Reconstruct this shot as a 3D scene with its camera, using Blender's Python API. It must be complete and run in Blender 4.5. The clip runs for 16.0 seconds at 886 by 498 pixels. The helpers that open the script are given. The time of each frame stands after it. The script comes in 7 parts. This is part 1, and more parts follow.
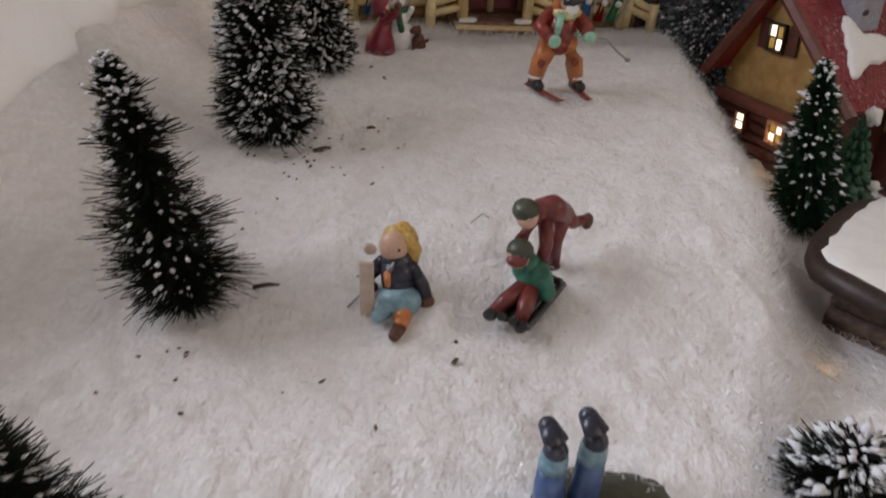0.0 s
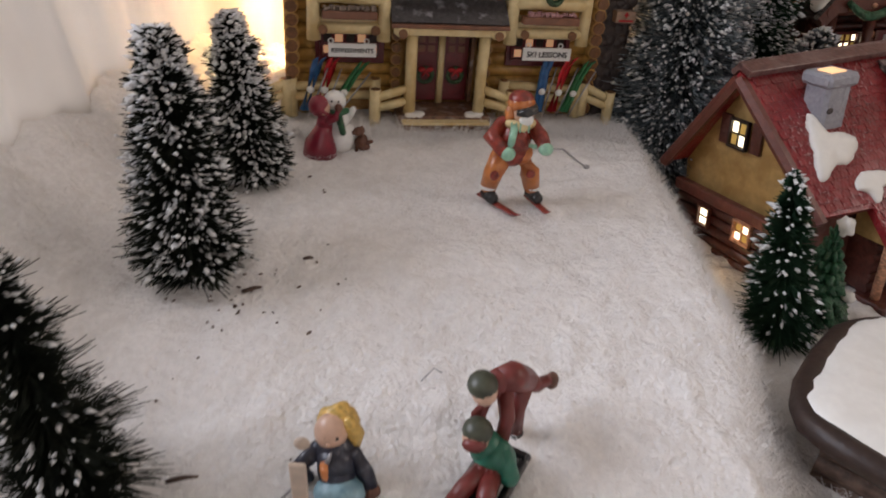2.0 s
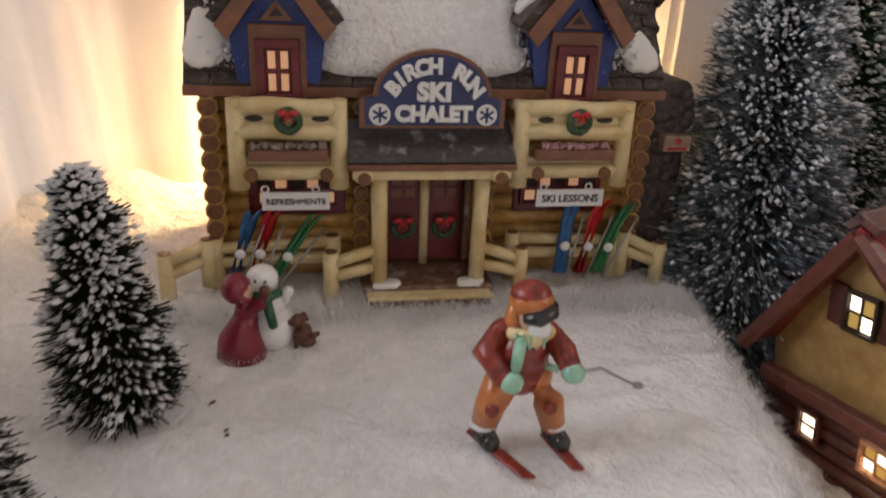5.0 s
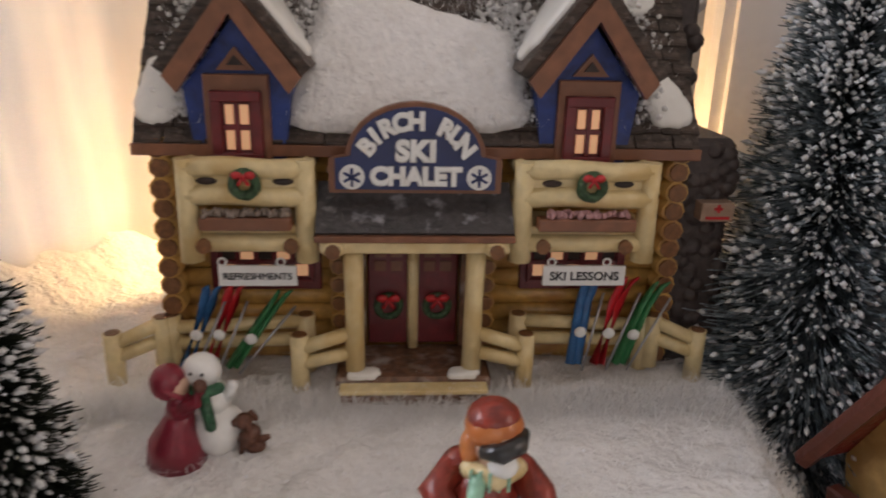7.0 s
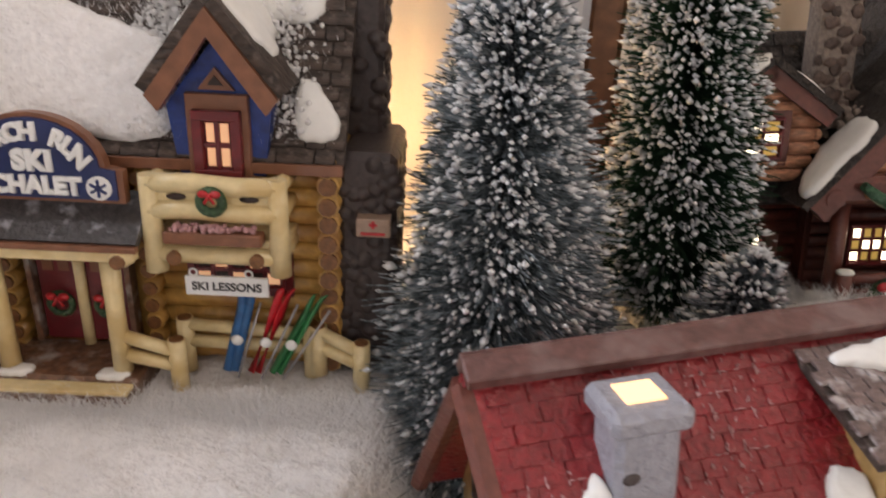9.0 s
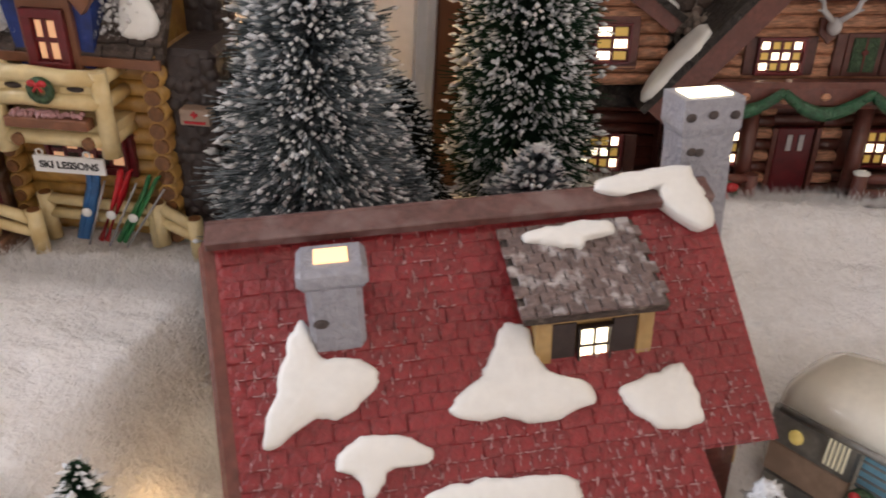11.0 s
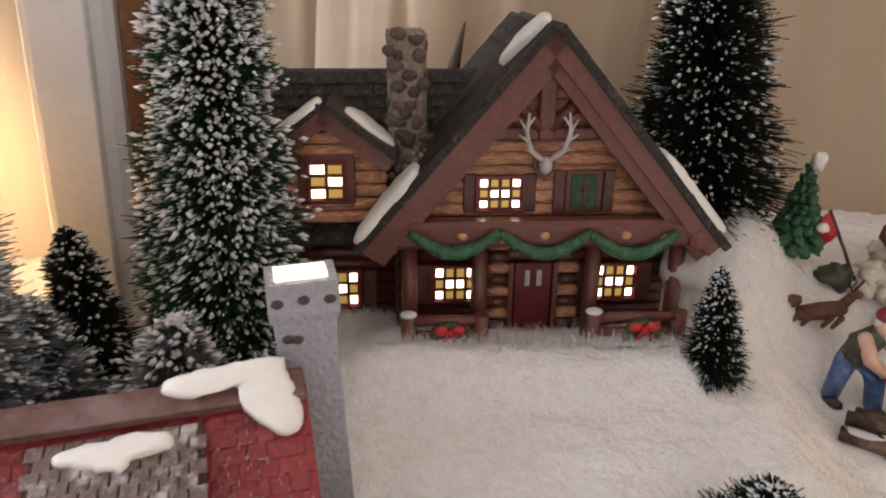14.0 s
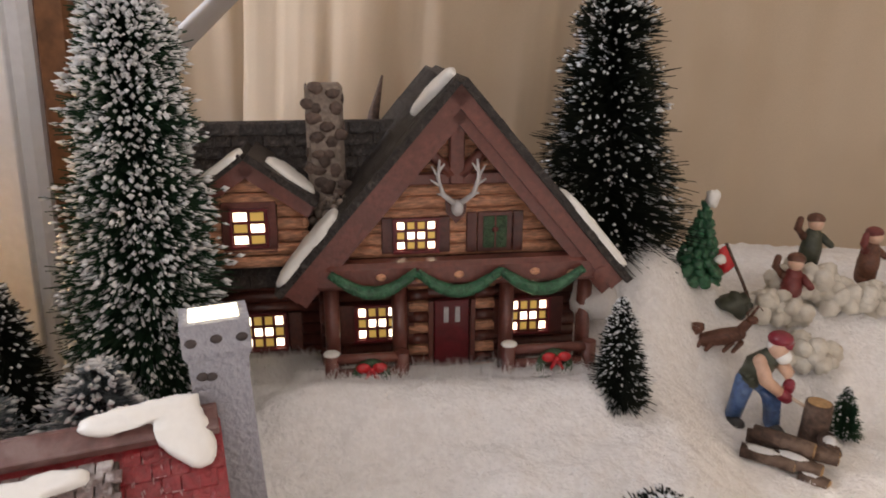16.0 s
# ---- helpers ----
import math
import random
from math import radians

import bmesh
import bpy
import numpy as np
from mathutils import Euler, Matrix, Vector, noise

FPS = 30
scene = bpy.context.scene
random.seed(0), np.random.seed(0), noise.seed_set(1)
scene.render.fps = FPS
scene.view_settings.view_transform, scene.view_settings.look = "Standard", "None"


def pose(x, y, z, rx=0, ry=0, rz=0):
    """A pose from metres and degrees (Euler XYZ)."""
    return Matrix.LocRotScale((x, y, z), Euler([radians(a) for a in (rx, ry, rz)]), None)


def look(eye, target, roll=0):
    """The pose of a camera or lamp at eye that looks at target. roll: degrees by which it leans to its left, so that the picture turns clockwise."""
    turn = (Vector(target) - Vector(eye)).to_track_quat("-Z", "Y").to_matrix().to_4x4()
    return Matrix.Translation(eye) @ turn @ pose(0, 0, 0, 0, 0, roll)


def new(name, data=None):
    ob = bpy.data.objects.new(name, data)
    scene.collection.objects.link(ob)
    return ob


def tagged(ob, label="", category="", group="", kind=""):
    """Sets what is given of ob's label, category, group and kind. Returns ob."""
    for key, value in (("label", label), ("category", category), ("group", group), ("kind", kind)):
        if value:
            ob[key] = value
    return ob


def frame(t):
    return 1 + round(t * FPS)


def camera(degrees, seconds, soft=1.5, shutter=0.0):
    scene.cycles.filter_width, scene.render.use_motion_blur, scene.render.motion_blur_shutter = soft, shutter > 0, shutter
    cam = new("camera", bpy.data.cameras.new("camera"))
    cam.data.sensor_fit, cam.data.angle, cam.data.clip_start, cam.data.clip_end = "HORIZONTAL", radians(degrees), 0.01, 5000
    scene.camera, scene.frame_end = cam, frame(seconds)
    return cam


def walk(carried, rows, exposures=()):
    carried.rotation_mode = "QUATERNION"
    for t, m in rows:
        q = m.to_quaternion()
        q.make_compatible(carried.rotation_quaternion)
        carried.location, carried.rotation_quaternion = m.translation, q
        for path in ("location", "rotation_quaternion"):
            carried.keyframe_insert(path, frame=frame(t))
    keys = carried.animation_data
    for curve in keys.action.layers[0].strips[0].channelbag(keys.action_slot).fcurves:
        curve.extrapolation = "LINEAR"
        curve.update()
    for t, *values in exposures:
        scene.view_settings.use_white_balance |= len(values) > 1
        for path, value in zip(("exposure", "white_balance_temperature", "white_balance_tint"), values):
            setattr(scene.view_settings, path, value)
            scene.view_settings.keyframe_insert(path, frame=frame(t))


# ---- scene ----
cam = camera(63.1, 16.0, 1.8, 0.5)
PATH = [
    (0, (0.03, 0.049, 0.232), (-0.016, 1.731, -0.85), 4.4),
    (0.5, (0.026, 0.069, 0.23), (0.044, 1.797, -0.778), 5.4),
    (1, (0.024, 0.079, 0.233), (0.099, 1.828, -0.734), 6.1),
    (1.5, (0.022, 0.088, 0.243), (0.078, 1.84, -0.719), 5.5),
    (2, (0.03, 0.102, 0.254), (0.094, 1.832, -0.747), 4.8),
    (2.2, (0.018, 0.114, 0.255), (0.123, 1.853, -0.727), 4.6),
    (2.5, (0.029, 0.119, 0.27), (0.065, 1.846, -0.739), 4.1),
    (3, (0.03, 0.138, 0.267), (0.04, 1.875, -0.723), 3.2),
    (3.5, (0.035, 0.163, 0.26), (0.047, 1.921, -0.695), 3.2),
    (4, (0.046, 0.18, 0.249), (0.024, 1.985, -0.611), 2.9),
    (4.5, (0.043, 0.204, 0.246), (0.028, 2.001, -0.633), 2.7),
    (4.7, (0.045, 0.219, 0.243), (0.03, 2.032, -0.602), 2.7),
    (6.8, (0.072, 0.278, 0.238), (-0.168, 2.157, -0.405), 1.7),
    (7, (0.076, 0.286, 0.235), (-0.147, 2.165, -0.414), 1.5),
    (7.5, (0.099, 0.302, 0.237), (-0.052, 2.186, -0.417), 2.7),
    (8, (0.136, 0.312, 0.242), (-0.017, 2.207, -0.38), 2.5),
    (8.2, (0.159, 0.318, 0.244), (-0.106, 2.206, -0.359), 0.9),
    (10.3, (0.271, 0.307, 0.282), (-0.093, 1.94, -0.814), 3.0),
    (10.5, (0.285, 0.304, 0.28), (-0.106, 1.948, -0.791), 3.1),
    (11, (0.312, 0.301, 0.277), (-0.059, 1.977, -0.749), 3.7),
    (11.5, (0.335, 0.295, 0.278), (0.01, 1.995, -0.723), 4.0),
    (11.8, (0.351, 0.285, 0.277), (0.112, 1.99, -0.74), 5.2),
    (12, (0.354, 0.285, 0.282), (0.08, 2.012, -0.688), 5.1),
    (12.5, (0.381, 0.313, 0.29), (0.112, 2.063, -0.639), 5.7),
    (13, (0.392, 0.336, 0.289), (0.187, 2.11, -0.612), 6.1),
    (13.5, (0.403, 0.353, 0.296), (0.223, 2.153, -0.559), 5.8),
    (14, (0.413, 0.369, 0.304), (0.199, 2.175, -0.528), 4.9),
    (14.5, (0.422, 0.381, 0.305), (0.225, 2.219, -0.459), 4.6),
    (15, (0.426, 0.379, 0.306), (0.255, 2.25, -0.38), 4.4),
    (15.5, (0.429, 0.367, 0.308), (0.297, 2.24, -0.38), 4.2),
    (16, (0.43, 0.351, 0.311), (0.348, 2.22, -0.396), 4.8),
]
walk(cam, [(t, look(eye, target, roll)) for t, eye, target, roll in PATH],
     [(0.0, -0.62), (1.0, -0.47), (3.0, -0.28), (3.5, -0.26), (5.0, -0.28), (6.8, -0.30), (7.2, -0.12), (7.6, 0.10), (8.2, 0.36), (10.5, 0.30), (12.5, 0.32), (14.0, 0.36), (16.0, 0.40)])

# ---- world and light ----
world = bpy.data.worlds.new("world")
scene.world = world
world.use_nodes = True
wn = world.node_tree.nodes
sky = wn.new("ShaderNodeTexSky")
sky.sky_type, sky.sun_disc = "NISHITA", False
sky.sun_elevation, sky.sun_rotation = radians(25), radians(250)
world.node_tree.links.new(sky.outputs["Color"], wn["Background"].inputs["Color"])
wn["Background"].inputs["Strength"].default_value = 0.08


def area_lamp(name, eye, target, w, h, watts, color):
    d = bpy.data.lights.new(name, "AREA")
    d.shape, d.size, d.size_y, d.energy, d.color = "RECTANGLE", w, h, watts, color
    ob = new(name, d)
    ob.matrix_world = look(eye, target)
    return ob


def bulb(name, at, watts, color, r=0.008):
    d = bpy.data.lights.new(name, "POINT")
    d.energy, d.color, d.shadow_soft_size = watts, color, r
    ob = new(name, d)
    ob.location = at
    return ob


WARM = (1.0, 0.62, 0.28)
area_lamp("window_light", (-1.38, 0.42, 0.80), (0.1, 0.42, 0.05), 1.0, 1.1, 41, (0.85, 0.875, 1.0))
# warm fill added from the south, not a known window
area_lamp("south_fill_light", (0.7, -1.68, 1.0), (0.45, 0.6, 0.1), 1.6, 1.1, 6.5, (1.0, 0.85, 0.78))
# fill added for the lodge side; the east wall behind it is solid
area_lamp("east_fill_light", (2.08, 0.35, 1.0), (0.5, 0.6, 0.1), 1.1, 1.1, 17, (1.0, 0.86, 0.80))
bulb("chalet_bulb", (-0.045, 0.655, 0.135), 1.3, WARM)
bulb("chalet_bulb", (0.118, 0.675, 0.17), 0.14, WARM)
bulb("lodge_bulb", (0.290, 0.848, 0.150), 0.006, WARM)
bulb("lane_lamp", (0.663, 0.640, 0.125), 0.035, (1.0, 0.80, 0.58), 0.012)
bulb("cottage_bulb", (0.188, 0.445, 0.062), 0.006, WARM, 0.008)
bulb("hut_bulb", (0.176, 0.268, 0.055), 0.0006, WARM, 0.004)


# the east half of the display rests on a tilted board of its own
EAST = pose(-0.0087, 0.0154, 0.0335, -3.74, -2.61, -0.27) @ Matrix.Scale(0.9624, 4)
EAST_FROM = 0.234


def set_down(m):
    """The pose of a thing, moved onto the tilted east board when it belongs there."""
    return EAST @ m if m.translation.x > EAST_FROM else m


# ---- materials ----
def mat(name, color, rough=0.6, var=0.25, grain=350.0, bump=0.15, big=40.0, second=None, metal=0.0, coat=0.0, second_amount=0.55, island=0.0, spec=0.5, transmit=0.0, stretch=None, lumps=0.0):
    """A surface with variation at two scales, fine relief and an optional second colour in patches."""
    m = bpy.data.materials.new(name)
    m.use_nodes = True
    nt = m.node_tree
    n, l = nt.nodes, nt.links
    b = n["Principled BSDF"]
    co = n.new("ShaderNodeTexCoord")
    fine, wide = n.new("ShaderNodeTexNoise"), n.new("ShaderNodeTexNoise")
    fine.inputs["Scale"].default_value, fine.inputs["Detail"].default_value = grain, 4
    wide.inputs["Scale"].default_value, wide.inputs["Detail"].default_value = big, 3
    for t in (fine, wide):
        l.new(co.outputs["Object"], t.inputs["Vector"])
    if stretch:
        squeeze = n.new("ShaderNodeMapping")
        squeeze.inputs["Scale"].default_value = stretch
        l.new(co.outputs["Object"], squeeze.inputs["Vector"])
        l.new(squeeze.outputs["Vector"], fine.inputs["Vector"])
    ramp = n.new("ShaderNodeValToRGB")
    dark = [c * (1 - var) for c in color]
    lite = [min(1, c * (1 + var)) for c in color]
    ramp.color_ramp.elements[0].position, ramp.color_ramp.elements[1].position = 0.3, 0.7
    ramp.color_ramp.elements[0].color, ramp.color_ramp.elements[1].color = (*dark, 1), (*lite, 1)
    l.new(fine.outputs["Fac"], ramp.inputs["Fac"])
    mix = n.new("ShaderNodeMix")
    mix.data_type = "RGBA"
    edge = n.new("ShaderNodeValToRGB")
    edge.color_ramp.elements[0].position, edge.color_ramp.elements[1].position = second_amount - 0.06, second_amount + 0.10
    l.new(wide.outputs["Fac"], edge.inputs["Fac"])
    l.new(edge.outputs["Color"], mix.inputs["Factor"])
    l.new(ramp.outputs["Color"], mix.inputs["A"])
    sc = second or [c * (1 - var * 0.6) for c in color]
    mix.inputs["B"].default_value = (*sc, 1)
    out = mix.outputs["Result"]
    if island:
        geo, hsv = n.new("ShaderNodeNewGeometry"), n.new("ShaderNodeHueSaturation")
        info, add = n.new("ShaderNodeObjectInfo"), n.new("ShaderNodeMath")
        frac, mul = n.new("ShaderNodeMath"), n.new("ShaderNodeMath")
        add.operation, frac.operation, mul.operation = "ADD", "FRACT", "MULTIPLY_ADD"
        l.new(geo.outputs["Random Per Island"], add.inputs[0])
        l.new(info.outputs["Random"], add.inputs[1])
        l.new(add.outputs[0], frac.inputs[0])
        l.new(frac.outputs[0], mul.inputs[0])
        mul.inputs[1].default_value, mul.inputs[2].default_value = 2 * island, 1 - island
        l.new(mul.outputs[0], hsv.inputs["Value"])
        l.new(out, hsv.inputs["Color"])
        out = hsv.outputs["Color"]
    l.new(out, b.inputs["Base Color"])
    bp = n.new("ShaderNodeBump")
    bp.inputs["Strength"].default_value, bp.inputs["Distance"].default_value = bump, 0.002
    l.new(fine.outputs["Fac"], bp.inputs["Height"])
    l.new(bp.outputs["Normal"], b.inputs["Normal"])
    if lumps:
        soft = n.new("ShaderNodeBump")
        soft.inputs["Strength"].default_value, soft.inputs["Distance"].default_value = 1.0, lumps
        l.new(wide.outputs["Fac"], soft.inputs["Height"])
        l.new(soft.outputs["Normal"], bp.inputs["Normal"])
    b.inputs["Roughness"].default_value, b.inputs["Metallic"].default_value = rough, metal
    b.inputs["Coat Weight"].default_value, b.inputs["Coat Roughness"].default_value = coat, 0.15
    b.inputs["Specular IOR Level"].default_value = spec
    if transmit:
        tr, ms = n.new("ShaderNodeBsdfTranslucent"), n.new("ShaderNodeMixShader")
        l.new(out, tr.inputs["Color"])
        ms.inputs["Fac"].default_value = transmit
        l.new(b.outputs["BSDF"], ms.inputs[1])
        l.new(tr.outputs["BSDF"], ms.inputs[2])
        l.new(ms.outputs["Shader"], n["Material Output"].inputs["Surface"])
    return m


def glow(name, color, strength):
    m = bpy.data.materials.new(name)
    m.use_nodes = True
    b = m.node_tree.nodes["Principled BSDF"]
    b.inputs["Base Color"].default_value = (*color, 1)
    b.inputs["Emission Color"].default_value = (*color, 1)
    b.inputs["Emission Strength"].default_value = strength
    b.inputs["Roughness"].default_value = 0.35
    return m


SNOW = mat("snow_batting", (0.87, 0.855, 0.84), 0.9, 0.06, 420, 0.7, 150, (0.82, 0.80, 0.78), spec=0.2, lumps=0.0022)
FLUFF = mat("snow_fluff", (0.92, 0.91, 0.90), 0.8, 0.05, 900, 0.4, 200, transmit=0.35)
GLITTER = mat("snow_glitter", (0.9, 0.9, 0.92), 0.12, 0.02, 300, 0.0)
PATCH = mat("glazed_snow", (0.84, 0.83, 0.79), 0.42, 0.03, 300, 0.12, 60, (0.80, 0.785, 0.74), coat=0.25)
CLOTH = mat("white_sheet", (0.83, 0.80, 0.76), 0.9, 0.04, 1500, 0.15, 6, (0.78, 0.74, 0.69), transmit=0.55)
# darker copy of the sheet, with shade put into its grey
SHADEDSHEET = mat("shaded_sheet", (0.50, 0.48, 0.47), 0.9, 0.05, 1500, 0.15, 5, (0.44, 0.42, 0.41))
SHEET = mat("cream_sheet", (0.60, 0.49, 0.36), 0.9, 0.05, 1500, 0.15, 5, (0.54, 0.435, 0.315), transmit=0.15)
OAK = mat("varnished_wood", (0.22, 0.095, 0.038), 0.45, 0.35, 120, 0.1, 12, (0.16, 0.062, 0.026), coat=0.2)
WALLP = mat("painted_wall", (0.72, 0.66, 0.57), 0.85, 0.04, 80, 0.1, 4)
WHITEP = mat("white_paint", (0.76, 0.76, 0.78), 0.5, 0.05, 200, 0.05, 10)
CARPET = mat("room_carpet", (0.35, 0.29, 0.23), 0.95, 0.2, 300, 0.4, 8)
CEIL = mat("ceiling_paint", (0.80, 0.78, 0.74), 0.9, 0.03, 100, 0.1, 4)
LOGY = mat("honey_log", (0.50, 0.29, 0.075), 0.42, 0.22, 260, 0.35, 60, (0.36, 0.18, 0.05), coat=0.3, island=0.14)
LOGEND = mat("log_end", (0.20, 0.085, 0.028), 0.5, 0.3, 500, 0.3, 200, coat=0.2)
CREAM = mat("cream_birch", (0.74, 0.60, 0.32), 0.38, 0.10, 220, 0.3, 70, (0.64, 0.47, 0.21), coat=0.35)
SHINGLE = mat("dark_shingle", (0.055, 0.038, 0.029), 0.6, 0.55, 520, 1.0, 260, (0.16, 0.125, 0.105), coat=0.05, island=0.3, second_amount=0.60, stretch=(0.35, 1.0, 1.0))
SLATE = mat("dark_slate", (0.050, 0.045, 0.046), 0.5, 0.4, 400, 0.6, 160, (0.33, 0.33, 0.36), coat=0.3, second_amount=0.64)
TRIMB = mat("brown_trim", (0.21, 0.085, 0.042), 0.45, 0.2, 200, 0.2, 60, coat=0.25)
BLUE = mat("cobalt_wall", (0.008, 0.030, 0.17), 0.45, 0.35, 240, 0.3, 70, (0.012, 0.045, 0.24), coat=0.15)
SIGNB = mat("sign_blue", (0.012, 0.025, 0.11), 0.38, 0.15, 260, 0.1, 60, coat=0.35)
WHITE = mat("white_glaze", (0.82, 0.82, 0.80), 0.4, 0.04, 300, 0.1, 90, coat=0.3)
INK = mat("black_ink", (0.02, 0.018, 0.018), 0.5, 0.1, 300, 0.0)
DARK = mat("dark_recess", (0.03, 0.016, 0.012), 0.5, 0.3, 300, 0.2)
REDD = mat("red_door", (0.130, 0.008, 0.012), 0.4, 0.25, 260, 0.2, 90, coat=0.35)
REDB = mat("red_bow", (0.50, 0.014, 0.02), 0.4, 0.2, 400, 0.2, coat=0.3)
GREENW = mat("wreath_green", (0.03, 0.075, 0.028), 0.5, 0.5, 700, 0.9, 300, (0.06, 0.12, 0.05), coat=0.2)
GARL = mat("garland_green", (0.018, 0.10, 0.042), 0.42, 0.45, 600, 0.9, 200, (0.05, 0.16, 0.08), coat=0.3)
SKIB = mat("ski_blue", (0.03, 0.13, 0.33), 0.4, 0.3, 300, 0.2, coat=0.3)
SKIR = mat("ski_red", (0.50, 0.012, 0.02), 0.35, 0.2, 300, 0.2, coat=0.3)
SKIG = mat("ski_green", (0.03, 0.19, 0.06), 0.4, 0.35, 300, 0.2, coat=0.3)
GREYM = mat("grey_metal", (0.40, 0.40, 0.42), 0.4, 0.2, 300, 0.1, metal=0.6)
DIRT = mat("step_brown", (0.16, 0.08, 0.045), 0.45, 0.45, 300, 0.5, 120, (0.40, 0.36, 0.33), coat=0.3, second_amount=0.6)
TILE = mat("red_tile", (0.235, 0.014, 0.018), 0.36, 0.25, 420, 0.8, 220, (0.30, 0.045, 0.045), coat=0.5, island=0.10, second_amount=0.64)
FROST = mat("frost_wash", (0.46, 0.25, 0.25), 0.5, 0.2, 600, 0.6, 260)
RIDGE = mat("ridge_brown", (0.13, 0.058, 0.05), 0.45, 0.3, 260, 0.4, 60, (0.20, 0.13, 0.12), coat=0.3)
YELW = mat("ochre_plaster", (0.42, 0.27, 0.10), 0.5, 0.15, 240, 0.3, 70, (0.34, 0.20, 0.065), coat=0.2)
BROWN = mat("chestnut_glaze", (0.098, 0.026, 0.017), 0.42, 0.3, 300, 0.35, 70, (0.065, 0.017, 0.012), coat=0.3, island=0.12)
BEAM = mat("red_brown_beam", (0.150, 0.046, 0.033), 0.42, 0.25, 300, 0.3, 60, coat=0.3)
LOGO = mat("orange_log", (0.60, 0.30, 0.175), 0.45, 0.45, 620, 1.0, 70, (0.46, 0.20, 0.105), coat=0.2, island=0.10, stretch=(0.28, 1.0, 1.3), second_amount=0.62)
GREY = mat("grey_stucco", (0.33, 0.33, 0.37), 0.5, 0.12, 420, 0.8, 60, coat=0.2)
DUSTY = mat("dusted_shingle", (0.15, 0.105, 0.095), 0.5, 0.4, 420, 0.7, 170, (0.46, 0.42, 0.41), coat=0.2, second_amount=0.60, island=0.2)
LODGESH = mat("black_shingle", (0.030, 0.022, 0.018), 0.6, 0.6, 520, 1.0, 300, (0.10, 0.085, 0.075), coat=0.05, second_amount=0.62, island=0.35)
GREYD = mat("dark_stone", (0.06, 0.045, 0.042), 0.5, 0.3, 400, 0.3)
MORTAR = mat("chimney_mortar", (0.24, 0.19, 0.155), 0.6, 0.3, 420, 0.7, 100)
COBBLE = mat("chimney_stone", (0.10, 0.065, 0.05), 0.5, 0.3, 420, 0.5, 200, island=0.35)
BONE = mat("antler_grey", (0.52, 0.50, 0.50), 0.45, 0.12, 400, 0.2, coat=0.2)
NEEDLE = mat("dark_needle", (0.014, 0.018, 0.013), 0.75, 0.5, 900, 0.0, 90, (0.026, 0.030, 0.019), spec=0.15)
NEEDLEG = mat("green_needle", (0.022, 0.055, 0.03), 0.75, 0.5, 900, 0.0, 90, (0.04, 0.075, 0.04), spec=0.15)
NEEDLEF = mat("frosted_needle", (0.085, 0.105, 0.110), 0.75, 0.5, 900, 0.0, 150, (0.36, 0.41, 0.44), spec=0.15, second_amount=0.48)
FLOCK = mat("flocking", (0.74, 0.75, 0.76), 0.9, 0.08, 900, 0.3, 200)
WIRE = mat("twisted_wire", (0.08, 0.06, 0.05), 0.5, 0.3, 500, 0.2)
PANE = glow("lit_pane", (1.0, 0.86, 0.60), 3.2)
PANED = glow("dim_pane", (0.62, 0.40, 0.10), 0.35)
PANEP = glow("peach_pane", (1.0, 0.55, 0.30), 0.30)
PANEO = glow("orange_glow", (1.0, 0.60, 0.30), 1.2)
TEAL = mat("trailer_teal", (0.12, 0.26, 0.34), 0.28, 0.12, 260, 0.1, 60, (0.09, 0.20, 0.27), coat=0.5)
SILV = mat("trailer_grey", (0.20, 0.19, 0.17), 0.3, 0.25, 260, 0.2, 50, (0.11, 0.11, 0.105), coat=0.4)
TAN = mat("trailer_tan", (0.36, 0.25, 0.18), 0.35, 0.15, 260, 0.1, coat=0.4)
IVORY = mat("trailer_ivory", (0.72, 0.68, 0.58), 0.18, 0.05, 240, 0.05, coat=0.8)
YPANE = glow("yellow_pane", (0.62, 0.46, 0.14), 0.25)
SKIN = mat("figure_skin", (0.62, 0.40, 0.29), 0.4, 0.1, 300, 0.05, coat=0.3)
BLOND = mat("figure_blond", (0.62, 0.40, 0.10), 0.45, 0.3, 500, 0.4, coat=0.2)
NAVY = mat("figure_navy", (0.016, 0.018, 0.035), 0.4, 0.3, 300, 0.1, 260, (0.07, 0.075, 0.10), coat=0.3, second_amount=0.62)
SKYB = mat("figure_sky", (0.22, 0.36, 0.42), 0.45, 0.25, 300, 0.1, 200, (0.13, 0.25, 0.31), coat=0.3)
DENIM = mat("figure_denim", (0.05, 0.10, 0.24), 0.4, 0.3, 300, 0.1, 160, (0.09, 0.16, 0.33), coat=0.3)
MAROON = mat("figure_maroon", (0.16, 0.026, 0.022), 0.45, 0.2, 300, 0.1, coat=0.25)
CRIMS = mat("figure_crimson", (0.22, 0.012, 0.030), 0.4, 0.2, 300, 0.1, coat=0.35)
RUST = mat("figure_rust", (0.28, 0.035, 0.02), 0.38, 0.35, 420, 0.2, 220, (0.16, 0.018, 0.012), coat=0.4)
ORANGE = mat("figure_orange", (0.58, 0.20, 0.055), 0.35, 0.18, 260, 0.1, 110, (0.46, 0.13, 0.03), coat=0.45)
OLIVE = mat("figure_olive", (0.05, 0.055, 0.035), 0.5, 0.25, 300, 0.1, coat=0.2)
EMER = mat("figure_emerald", (0.012, 0.135, 0.085), 0.42, 0.2, 300, 0.1, coat=0.3)
MINT = mat("figure_mint", (0.30, 0.55, 0.40), 0.4, 0.2, 300, 0.1, coat=0.35)
BLACK = mat("figure_black", (0.012, 0.012, 0.013), 0.3, 0.2, 300, 0.1, coat=0.5)
